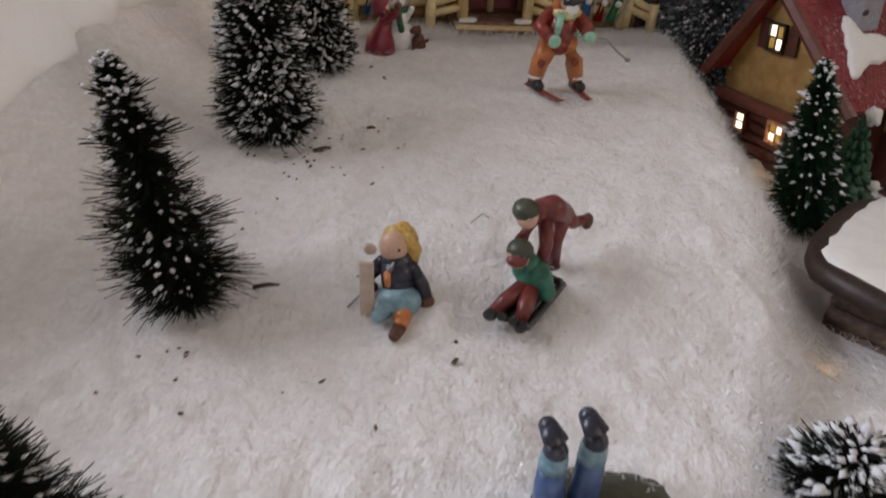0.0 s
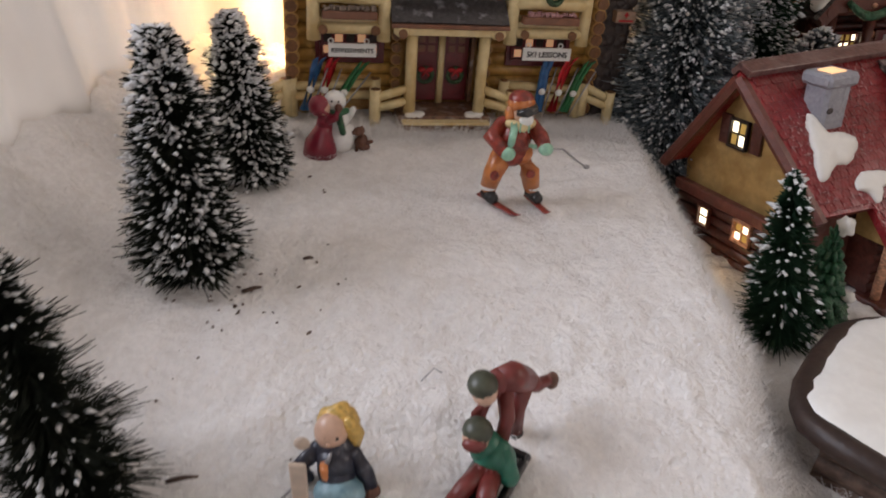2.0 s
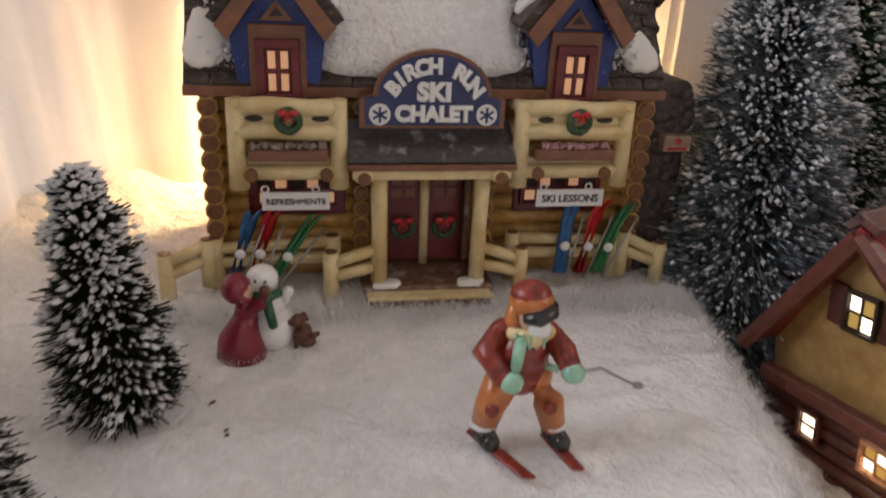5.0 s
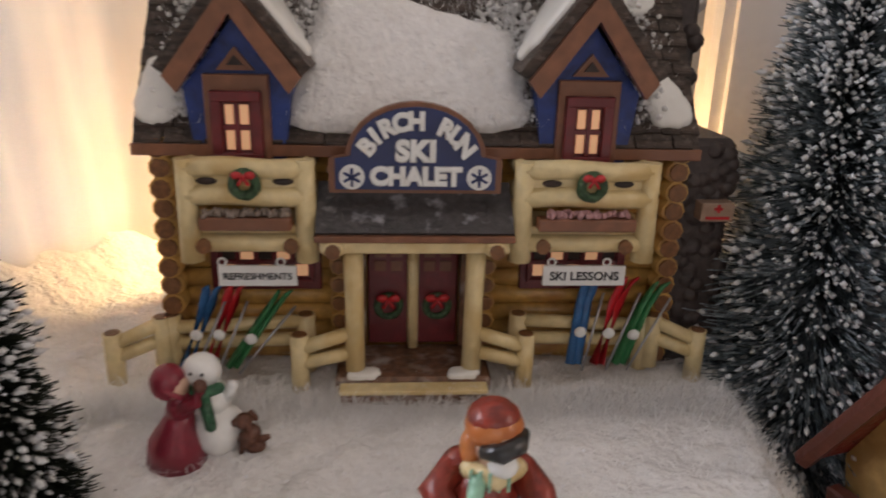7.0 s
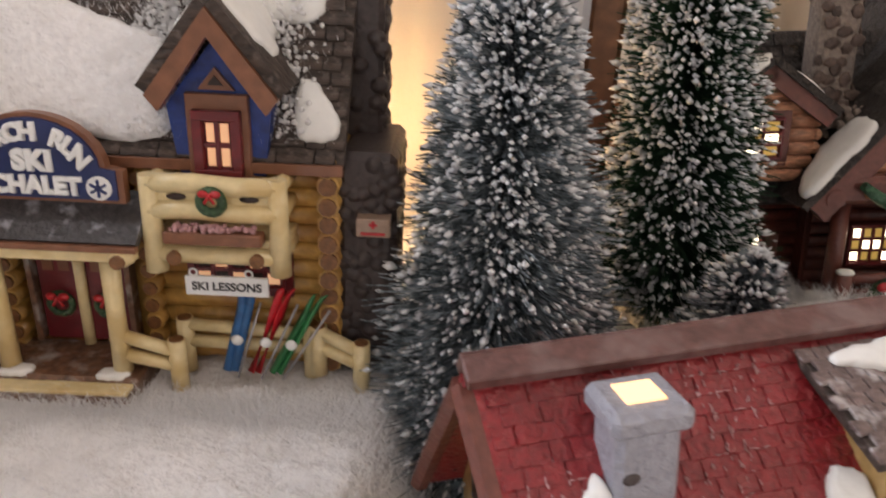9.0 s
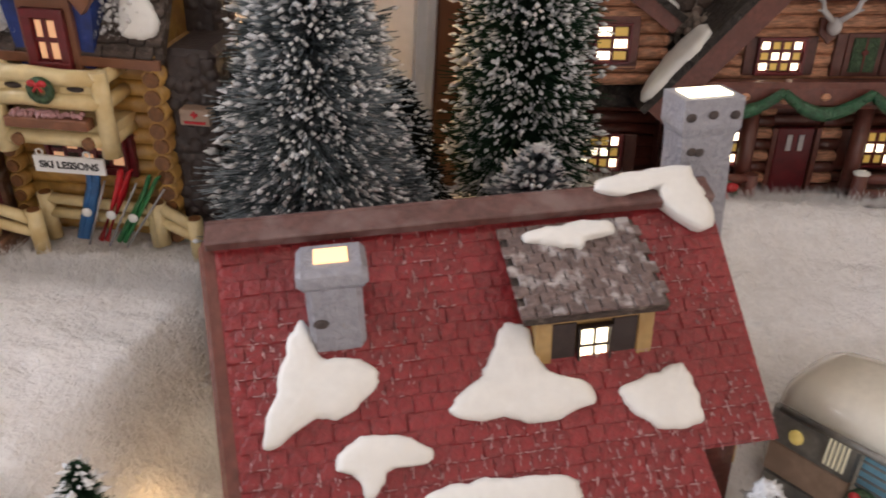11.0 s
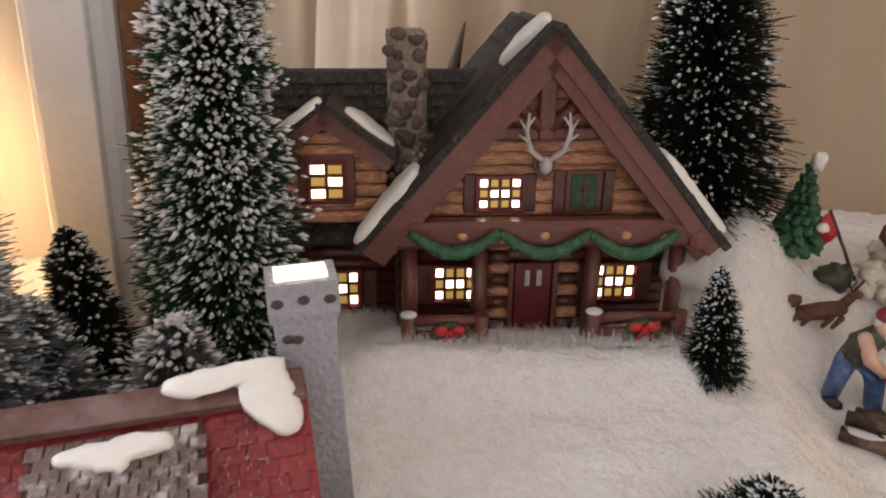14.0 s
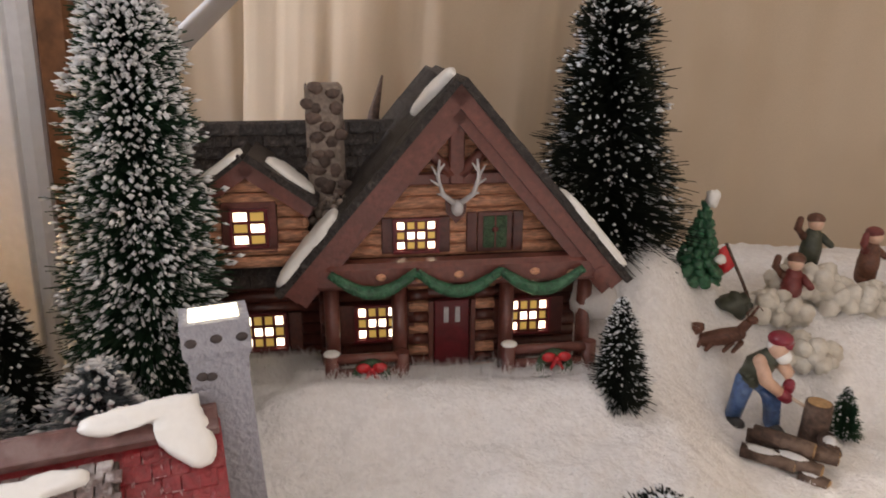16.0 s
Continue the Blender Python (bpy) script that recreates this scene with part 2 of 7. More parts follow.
BARK = mat("log_bark", (0.085, 0.05, 0.035), 0.7, 0.5, 300, 0.9, 90, (0.17, 0.115, 0.085))
CUT = mat("cut_wood", (0.42, 0.26, 0.12), 0.6, 0.25, 400, 0.3)
FUR = mat("brown_fur", (0.13, 0.05, 0.028), 0.55, 0.35, 500, 0.5, 150, coat=0.15)
WOODL = mat("pale_wood", (0.56, 0.45, 0.36), 0.5, 0.12, 260, 0.15)
ROCK = mat("fort_snow", (0.66, 0.62, 0.54), 0.6, 0.08, 260, 0.5, 70, (0.56, 0.51, 0.43), coat=0.1)


# ---- building helpers ----
class Shape:
    """One mesh in the making: pieces with a material number each."""

    def __init__(self):
        self.v, self.f, self.m, self.s = [], [], [], []

    def add(self, verts, faces, mi=0, smooth=False):
        o = len(self.v)
        self.v += [tuple(p) for p in verts]
        self.f += [[o + i for i in f] for f in faces]
        self.m += [mi] * len(faces)
        self.s += [smooth] * len(faces)
        return self

    def box(self, c, size, mi=0, m=None, bevel=0.12):
        hx, hy, hz = [a / 2 for a in size]
        b = min(hx, hy, hz) * bevel * 2
        bm = bmesh.new()
        bmesh.ops.create_cube(bm, size=1, matrix=Matrix.Diagonal((hx * 2, hy * 2, hz * 2, 1)))
        if b > 0:
            bmesh.ops.bevel(bm, geom=bm.edges[:], offset=b, segments=1, affect="EDGES", profile=0.5)
        t = Matrix.Translation(c) @ (m or Matrix())
        bm.verts.index_update()
        self.add([t @ v.co for v in bm.verts], [[v.index for v in f.verts] for f in bm.faces], mi)
        bm.free()
        return self

    def tube(self, pts, radii, mi=0, seg=10, smooth=True, caps=True, flat=1.0):
        pts = [Vector(p) for p in pts]
        if not hasattr(radii, "__len__"):
            radii = [radii] * len(pts)
        verts, faces = [], []
        for i, p in enumerate(pts):
            d = (pts[min(i + 1, len(pts) - 1)] - pts[max(i - 1, 0)]).normalized()
            a = d.cross(Vector((0, 0, 1)) if abs(d.z) < 0.9 else Vector((0, 1, 0))).normalized()
            b = d.cross(a)
            for k in range(seg):
                w = 2 * math.pi * k / seg
                verts.append(p + radii[i] * (math.cos(w) * a + flat * math.sin(w) * b))
        for i in range(len(pts) - 1):
            for k in range(seg):
                faces.append([i * seg + k, i * seg + (k + 1) % seg, (i + 1) * seg + (k + 1) % seg, (i + 1) * seg + k])
        self.add(verts, faces, mi, smooth)
        if caps:
            o = len(self.v) - len(verts)
            self.f += [[o + k for k in range(seg)][::-1], [o + (len(pts) - 1) * seg + k for k in range(seg)]]
            self.m += [mi, mi]
            self.s += [False, False]
        return self

    def ball(self, c, r, mi=0, seg=14, rings=8, m=None, lump=0.0):
        if not hasattr(r, "__len__"):
            r = (r, r, r)
        t = Matrix.Translation(c) @ (m or Matrix())
        verts, faces = [], []
        for i in range(rings + 1):
            a = math.pi * i / rings
            for k in range(seg):
                w = 2 * math.pi * k / seg
                p = Vector((math.sin(a) * math.cos(w), math.sin(a) * math.sin(w), math.cos(a)))
                g = 1 + lump * noise.noise(p * 1.7 + Vector(c) * 90)
                verts.append(t @ Vector((p.x * r[0] * g, p.y * r[1] * g, p.z * r[2] * g)))
        for i in range(rings):
            for k in range(seg):
                faces.append([i * seg + k, (i + 1) * seg + k, (i + 1) * seg + (k + 1) % seg, i * seg + (k + 1) % seg])
        return self.add(verts, faces, mi, True)

    def limb(self, pts, radii, mi=0, seg=10):
        """A rounded limb: a tube with a ball at each end."""
        self.tube(pts, radii, mi, seg)
        rr = radii if hasattr(radii, "__len__") else [radii] * len(pts)
        self.ball(pts[0], rr[0], mi, seg, 6)
        return self.ball(pts[-1], rr[-1], mi, seg, 6)

    def prism(self, poly, depth, m, mi=0):
        """A polygon in the local x-z plane with a depth along local y."""
        n = len(poly)
        verts = [m @ Vector((x, 0, z)) for x, z in poly] + [m @ Vector((x, depth, z)) for x, z in poly]
        faces = [list(range(n)), list(range(n, 2 * n))[::-1]]
        faces += [[i, n + i, n + (i + 1) % n, (i + 1) % n] for i in range(n)]
        return self.add(verts, faces, mi)

    def dome(self, poly, m, thick, mi=0):
        """A puffy patch of snow: an outline in the local x-y plane that rises along local z."""
        pts = [Vector((x, y, 0)) for x, y in poly]
        fine = []
        n = len(pts)
        for i in range(n):
            a, b, c, d = pts[i - 1], pts[i], pts[(i + 1) % n], pts[(i + 2) % n]
            for k in range(6):
                t = k / 6
                fine.append(0.5 * (2 * b + (c - a) * t + (2 * a - 5 * b + 4 * c - d) * t * t + (3 * b - a - 3 * c + d) * t ** 3))
        mid = sum(fine, Vector()) / len(fine)
        for i, p in enumerate(fine):
            d = p - mid
            fine[i] = p + d.normalized() * (0.0020 * noise.noise(p * 170 + Vector((3, 1, 0))) + 0.0008 * noise.noise(p * 520))
        verts, faces = [], []
        levels = ((1.0, -0.6), (1.02, 0.25), (0.96, 0.68), (0.84, 0.92), (0.6, 1.0), (0.3, 1.05))
        for s, h in levels:
            for p in fine:
                q = mid + (p - mid) * s
                w = 0.25 * noise.noise(q * 160) if h > 0 else 0
                verts.append(m @ Vector((q.x, q.y, thick * (h + w))))
        k = len(fine)
        for i in range(len(levels) - 1):
            faces += [[i * k + j, i * k + (j + 1) % k, (i + 1) * k + (j + 1) % k, (i + 1) * k + j] for j in range(k)]
        faces.append([(len(levels) - 1) * k + j for j in range(k)])
        return self.add(verts, faces, mi, True)

    def ring(self, c, r, w, m, mi=0, seg=18, lump=0.25):
        """A wreath: a lumpy torus in the local x-z plane."""
        t = Matrix.Translation(c) @ m
        verts, faces = [], []
        for i in range(seg):
            a = 2 * math.pi * i / seg
            for k in range(8):
                b = 2 * math.pi * k / 8
                ww = w * (1 + lump * noise.noise(Vector((i * 1.7, k * 2.1, r * 900))))
                verts.append(t @ Vector(((r + ww * math.cos(b)) * math.cos(a), ww * math.sin(b), (r + ww * math.cos(b)) * math.sin(a))))
        for i in range(seg):
            for k in range(8):
                faces.append([i * 8 + k, i * 8 + (k + 1) % 8, ((i + 1) % seg) * 8 + (k + 1) % 8, ((i + 1) % seg) * 8 + k])
        return self.add(verts, faces, mi, True)

    def mesh(self, name, mats):
        me = bpy.data.meshes.new(name)
        me.from_pydata(self.v, [], self.f)
        for m in mats:
            me.materials.append(m)
        me.polygons.foreach_set("material_index", self.m)
        me.polygons.foreach_set("use_smooth", self.s)
        bm = bmesh.new()
        bm.from_mesh(me)
        bmesh.ops.recalc_face_normals(bm, faces=bm.faces)
        bm.to_mesh(me)
        bm.free()
        me.update()
        return me


def part(name, shape, mats, parent=None, label=""):
    if not isinstance(mats, (list, tuple)):
        mats = [mats]
    ob = new(name, shape.mesh(name, mats))
    ob.parent = parent
    if label:
        ob["label"] = label
    return ob


def thing(name, at, yaw, label, category, group="", kind=""):
    ob = new(name)
    ob.empty_display_size = 0.01
    ob.matrix_basis = set_down(pose(*at, 0, 0, yaw))
    return tagged(ob, label, category, group, kind)


def S():
    return Shape()


def text_mesh(body, size, mats, m, name, parent, extrude=0.0004, spacing=1.0, bold=0.05):
    """Raised letters, made into a mesh."""
    c = bpy.data.curves.new(name, "FONT")
    c.body, c.size, c.extrude, c.align_x, c.align_y, c.space_character = body, size, extrude, "CENTER", "CENTER", spacing
    c.bevel_depth, c.bevel_resolution = size * bold * 0.8, 1
    tmp = bpy.data.objects.new("tmp_text", c)
    scene.collection.objects.link(tmp)
    bpy.context.view_layer.update()
    me = bpy.data.meshes.new_from_object(tmp.evaluated_get(bpy.context.evaluated_depsgraph_get()))
    bpy.data.objects.remove(tmp)
    me.materials.clear()
    me.materials.append(mats)
    me.transform(m)
    ob = new(name, me)
    ob.parent = parent
    return ob


UPRIGHT = pose(0, 0, 0, 90, 0, 0)


# ---- the ground ----
def smooth(a, b, t):
    t = np.clip((t - a) / (b - a), 0, 1)
    return t * t * (3 - 2 * t)


def low_z(x, y):
    low = np.interp(y, [0.2, 0.45, 0.52, 0.58, 0.64, 0.70, 0.80], [0.025, 0.035, 0.046, 0.064, 0.082, 0.089, 0.091])
    right = np.interp(y, [0.4, 0.55, 0.70, 0.77, 0.81, 0.85, 0.95], [0.04, 0.05, 0.049, 0.050, 0.078, 0.104, 0.112])
    k = smooth(0.565, 0.63, x)
    low = low * (1 - k) + right * k
    low = low + 0.016 * np.exp(-((y - 0.692 - 0.22 * (x - 0.45)) / 0.024) ** 2) * smooth(0.33, 0.37, x) * (1 - smooth(0.52, 0.56, x))
    low = low + 0.062 * np.exp(-(((x - 0.572) / 0.045) ** 2 + ((y - 0.835) / 0.06) ** 2))
    return low


def ground_z(x, y, tilted=False):
    hill = np.interp(y, [-0.3, 0.05, 0.17, 0.25, 0.30, 0.345, 0.42, 0.50, 0.70], [0.02, 0.045, 0.056, 0.067, 0.080, 0.089, 0.0975, 0.0990, 0.0985])
    edge = np.interp(y, [0.1, 0.166, 0.21, 0.276, 0.332, 0.4, 0.5, 0.56, 0.62, 0.8], [0.10, 0.112, 0.130, 0.148, 0.160, 0.158, 0.158, 0.155, 0.16, 0.16])
    if tilted:
        back = EAST.inverted()
        ex = back[0][0] * x + back[0][1] * y + back[0][2] * 0.07 + back[0][3]
        ey = back[1][0] * x + back[1][1] * y + back[1][2] * 0.07 + back[1][3]
        low = EAST[2][0] * ex + EAST[2][1] * ey + EAST[2][2] * low_z(ex, ey) + EAST[2][3]
    else:
        low = low_z(x, y)
    b = smooth(edge - 0.006, edge + 0.034, x)
    z = hill * (1 - b) + low * b
    z = z + 0.03 * smooth(0.10, 0.17, -x) * smooth(0.25, 0.4, y)
    return z


def gz(x, y):
    """Height of the snow in the plan before the east board is tilted."""
    return float(ground_z(np.array(x), np.array(y)))


def snow_top(x, y):
    """Height of the snow as it lies."""
    return float(ground_z(np.array(x), np.array(y), True))


def build_ground():
    xs, ys = np.arange(-0.20, 1.12, 0.0034), np.arange(-0.16, 1.12, 0.0034)
    X, Y = np.meshgrid(xs, ys)
    Z = ground_z(X, Y, True)
    near = (X > -0.16) & (X < 0.8)
    out = Z.copy()
    for j in range(len(ys)):
        for i in range(len(xs)):
            if near[j, i]:
                p = Vector((X[j, i], Y[j, i], 0))
                out[j, i] += 0.0030 * noise.noise(p * 20) + 0.0026 * noise.noise(p * 66) + 0.0020 * noise.noise(p * 140)
    n = len(xs)
    verts = np.stack([X.ravel(), Y.ravel(), out.ravel()], 1)
    a = (np.arange(len(ys) - 1)[:, None] * n + np.arange(n - 1)[None, :]).ravel()
    faces = np.stack([a, a + 1, a + n + 1, a + n], 1)
    me = bpy.data.meshes.new("ground")
    me.from_pydata(verts.tolist(), [], faces.tolist())
    me.materials.append(SNOW)
    me.polygons.foreach_set("use_smooth", [True] * len(me.polygons))
    ob = tagged(new("ground", me), "white cotton batting laid out as fluffy snow", "snow", kind="structure")
    return ob


build_ground()


def sheet(name, line, z0, z1, lean, folds, material, label, thick=0.002, tops=None):
    """A hanging cloth along a line of plan points, with soft vertical folds."""
    pts = [Vector((*p, 0)) for p in line]
    dense = []
    for i in range(len(pts) - 1):
        a, b, c, d = pts[max(i - 1, 0)], pts[i], pts[i + 1], pts[min(i + 2, len(pts) - 1)]
        for k in range(24):
            t = k / 24
            dense.append(0.5 * (2 * b + (c - a) * t + (2 * a - 5 * b + 4 * c - d) * t * t + (3 * b - a - 3 * c + d) * t ** 3))
    dense.append(pts[-1])
    rows = 26
    verts, faces = [], []
    for j in range(rows + 1):
        h = j / rows
        for i, p in enumerate(dense):
            d = (dense[min(i + 1, len(dense) - 1)] - dense[max(i - 1, 0)]).normalized()
            nrm = Vector((-d.y, d.x, 0))
            s = i * 0.03
            w = folds * (noise.noise(Vector((s * 5.1, h * 0.9, 3))) + 0.5 * noise.noise(Vector((s * 13 + h * 1.5, h * 2.2, 8))))
            q = p + nrm * (w * (0.35 + h) + lean * h)
            zt = float(np.interp(i / 24, range(len(line)), tops)) if tops else z1
            zt += 0.012 * noise.noise(Vector((s * 9, 1, 1)))
            verts.append((q.x, q.y, z0 + (zt - z0) * h))
    n = len(dense)
    for j in range(rows):
        for i in range(n - 1):
            faces.append([j * n + i, j * n + i + 1, (j + 1) * n + i + 1, (j + 1) * n + i])
    sh = S().add(verts, faces, 0, True)
    ob = part(name, sh, material)
    md = ob.modifiers.new("thickness", "SOLIDIFY")
    md.thickness = thick
    return tagged(ob, label, "backdrop cloth", kind="structure")


sheet("backdrop_west", [(-0.30, -0.55), (-0.20, -0.1), (-0.155, 0.15), (-0.135, 0.32), (-0.135, 0.48), (-0.125, 0.62), (-0.05, 0.70), (0.06, 0.715), (0.160, 0.718)], 0.0, 0.62, 0.05, 0.022, CLOTH,
      "white cotton sheet hanging in soft folds behind the snow", tops=[0.09, 0.10, 0.125, 0.180, 0.38, 0.60, 0.62, 0.62, 0.62])
sheet("backdrop_corner", [(0.02, 0.90), (0.12, 0.935), (0.24, 0.955)], 0.0, 0.75, 0.02, 0.008, SHEET, "cream sheet drawn across the corner behind the trees")
sheet("backdrop_north", [(0.21, 0.955), (0.30, 0.925), (0.43, 0.920), (0.56, 0.940), (0.80, 0.985), (1.0, 0.93), (1.08, 0.70), (1.10, 0.3)], 0.0, 0.75, 0.02, 0.016, SHEET,
      "cream sheet hanging behind the lodge with soft folds")

# slanting fold of sheet; its shade is in the grey base colour
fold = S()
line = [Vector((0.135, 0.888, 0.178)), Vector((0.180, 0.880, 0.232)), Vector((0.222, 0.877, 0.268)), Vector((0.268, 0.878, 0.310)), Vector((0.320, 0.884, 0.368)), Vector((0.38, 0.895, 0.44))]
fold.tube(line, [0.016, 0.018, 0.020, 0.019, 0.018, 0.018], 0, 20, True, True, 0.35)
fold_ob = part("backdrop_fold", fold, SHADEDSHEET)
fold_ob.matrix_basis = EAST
tagged(fold_ob, "white sheet coloured a shaded pale grey, gathered into a slanting fold behind the lodge", "backdrop cloth", kind="structure")

# added board: its brown stands in for the shade low on the sheet
tagged(part("shade_board", S().box((0.245, 0.897, 0.085), (0.330, 0.008, 0.150)).box((0.245, 0.896, 0.163), (0.332, 0.012, 0.006)), OAK), "brown board added in place of the shade on the sheet behind the lodge", "woodwork", kind="structure")


def room():
    """The room that closes the place: floor, walls with a west window and an opening added for the south fill, ceiling,
    table.
    """
    x0, x1, y0, y1, z0, z1, t = -1.5, 2.2, -1.8, 1.6, -0.75, 1.75, 0.1
    part("floor", S().box(((x0 + x1) / 2, (y0 + y1) / 2, z0 - 0.05), (x1 - x0 + 0.4, y1 - y0 + 0.4, 0.1), bevel=0), CARPET)
    tagged(bpy.data.objects["floor"], "brown carpeted room floor", "floor", kind="structure")
    part("ceiling", S().box(((x0 + x1) / 2, (y0 + y1) / 2, z1 + 0.05), (x1 - x0 + 0.4, y1 - y0 + 0.4, 0.1), bevel=0), CEIL)
    tagged(bpy.data.objects["ceiling"], "plain white painted room ceiling", "ceiling", kind="structure")
    h, zc = z1 - z0, (z0 + z1) / 2

    def wall(name, boxes):
        sh = S()
        for c, s in boxes:
            sh.box(c, s, bevel=0)
        tagged(part(name, sh, WALLP), "plain warm painted room wall", "wall", kind="structure")

    wall("wall_north", [(((x0 + x1) / 2, y1 + t / 2, zc), (x1 - x0, t, h))])
    wall("wall_east", [((x1 + t / 2, (y0 + y1) / 2, zc), (t, y1 - y0, h))])
    a, b, c, d = -0.05, 1.05, 0.25, 1.4
    wall("wall_west", [((x0 - t / 2, (y0 + a) / 2, zc), (t, a - y0, h)), ((x0 - t / 2, (b + y1) / 2, zc), (t, y1 - b, h)),
                       ((x0 - t / 2, (a + b) / 2, (z0 + c) / 2), (t, b - a, c - z0)), ((x0 - t / 2, (a + b) / 2, (d + z1) / 2), (t, b - a, z1 - d))])
    a, b, c, d = -0.55, 1.15, 0.4, 1.55
    wall("wall_south", [(((x0 + a) / 2, y0 - t / 2, zc), (a - x0, t, h)), (((b + x1) / 2, y0 - t / 2, zc), (x1 - b, t, h)),
                        (((a + b) / 2, y0 - t / 2, (z0 + c) / 2), (b - a, t, c - z0)), (((a + b) / 2, y0 - t / 2, (d + z1) / 2), (b - a, t, z1 - d))])
    tb = thing("display_table", (0.4, 0.48, -0.75), 0, "brown wooden display table under the snow", "table")
    part("tabletop", S().box((-0.22, 0, 0.735), (1.94, 1.32, 0.03)), OAK, tb)
    for sx in (-1.1, 0.68):
        for sy in (-0.6, 0.6):
            part("leg", S().box((sx, sy, 0.36), (0.06, 0.06, 0.72)), OAK, tb)


room()
# a white painted door post and brown woodwork behind the trees
tagged(part("door_post", S().box((0.1895, 0.700, 0.37), (0.049, 0.030, 0.80)).box((0.1895, 0.6835, 0.37), (0.030, 0.006, 0.80)), WHITEP), "white painted wooden post behind the village", "post", kind="structure")
tagged(part("door_panel", S().box((0.2225, 0.705, 0.37), (0.017, 0.030, 0.80)), OAK), "brown varnished wooden door frame", "woodwork", kind="structure")


# ---- trees ----
def brush_tree(at, height, radius, needles, flock, material, label, lean=(0, 0), thick=0.00042, droop=0.25, seed=1, power=0.8, floor=0.10, flock_size=0.0011, base_r=0.009, ragged=0.40, tiers=8, tiering=0.18, name="bottle_brush_tree", tops=0.0):
    """A bottle-brush tree: twisted wire stem, radiating bristles, clumps of flocking, on a small wooden disc."""
    rnd = random.Random(seed)
    t = thing(name, at, 0, label, "tree", "bottle brush trees")
    top = Vector((lean[0], lean[1], height))
    part("trunk", S().tube([(0, 0, -0.004), top * 0.5, top * 1.0], [0.0016, 0.0012, 0.0006], 0, 7), WIRE, t)
    part("base_disc", S().tube([(0, 0, -0.007), (0, 0, -0.003), (0, 0, -0.002)], [base_r, base_r, base_r * 0.8], 0, 18), BARK, t)
    v, f, fv, ff = [], [], [], []
    for i in range(needles):
        h = floor * 0.4 + (1 - floor * 0.4) * (rnd.random() ** 1.15)
        r = radius * (1 - h) ** power
        r = (r * min(1, (h / floor) ** 0.5) if h < floor else r) + 0.0012
        lump = 1 + ragged * noise.noise(Vector((math.cos(i * 2.39996) * 2.2 + seed, math.sin(i * 2.39996) * 2.2, h * 12)))
        tier = (h * tiers) % 1.0
        r *= lump * rnd.uniform(0.72, 1.06) * (1 + tiering * (0.5 - tier))
        a = i * 2.39996 + rnd.uniform(-0.2, 0.2)
        p = top * h
        d = Vector((math.cos(a), math.sin(a), -droop + rnd.uniform(-0.18, 0.30) + 0.5 * h * h)).normalized()
        q = p + d * r
        q.z = max(q.z, 0.0005)
        side = d.cross(Vector((0, 0, 1))).normalized() * thick
        up = side.cross(d).normalized() * thick
        o = len(v)
        v += [tuple(p + side), tuple(p - side), tuple(q + side * 0.55), tuple(q - side * 0.55), tuple(p + up), tuple(p - up), tuple(q + up * 0.55), tuple(q - up * 0.55)]
        f += [(o, o + 1, o + 3, o + 2), (o + 4, o + 5, o + 7, o + 6)]
        if rnd.random() < flock * (0.55 + 0.9 * max(0, noise.noise(q * 70 + Vector((seed, 0, 0))) + 0.35) + tops * h):
            s = flock_size * rnd.uniform(0.5, 1.5)
            c = p + d * r * rnd.uniform(0.82, 1.0)
            c.z = max(c.z, 0.001)
            o = len(fv)
            e1 = d.cross(Vector((0, 0, 1))).normalized()
            e2 = e1.cross(d)
            for ax, k in ((d, 1.9), (d, -1.9), (e1, 0.8), (e1, -0.8), (e2, 0.8), (e2, -0.8)):
                w = c + ax * (s * k * rnd.uniform(0.6, 1.3))
                fv.append((w.x, w.y, w.z))
            ff += [(o + 4, o, o + 2), (o + 4, o + 2, o + 1), (o + 4, o + 1, o + 3), (o + 4, o + 3, o), (o + 5, o + 2, o), (o + 5, o + 1, o + 2), (o + 5, o + 3, o + 1), (o + 5, o, o + 3)]
    crown = S()
    crown.v, crown.f, crown.m, crown.s = v, [list(k) for k in f], [0] * len(f), [False] * len(f)
    part("crown", crown, material, t)
    if fv:
        fl = S()
        fl.v, fl.f, fl.m, fl.s = fv, [list(k) for k in ff], [0] * len(ff), [True] * len(ff)
        part("flocking", fl, FLOCK, t, "clumps of white flocked snow")
    return t


def on(x, y, dz=0.0):
    return (x, y, gz(x, y) + dz)


brush_tree(on(-0.064, 0.248), 0.088, 0.0208, 5400, 0.10, NEEDLE, "dark bristly bottle-brush fir with few snow flecks", (-0.022, 0.016), 0.00024, 0.05, 3, 0.62, 0.16, 0.0009, ragged=0.65, tiers=6, tiering=0.60)
brush_tree(on(-0.062, 0.352), 0.095, 0.0205, 11000, 0.24, NEEDLE, "dense dark bottle-brush fir thickly flecked with snow", (-0.008, 0.014), 0.00036, 0.1, 5, 0.40, 0.06, 0.0011, tops=0.05, ragged=0.55)
brush_tree(on(-0.054, 0.428), 0.078, 0.0188, 7600, 0.27, NEEDLE, "small dense bottle-brush fir flecked with snow", (-0.010, 0.010), 0.00036, 0.1, 6, 0.5, 0.06, 0.0011, tops=0.1, ragged=0.55)
brush_tree((0.206, 0.384, snow_top(0.206, 0.384)), 0.082, 0.021, 4600, 0.07, NEEDLEG, "slim dark bottle-brush fir beside the cottage", (-0.008, 0.020), 0.00032, 0.15, 7, 0.7, 0.12)
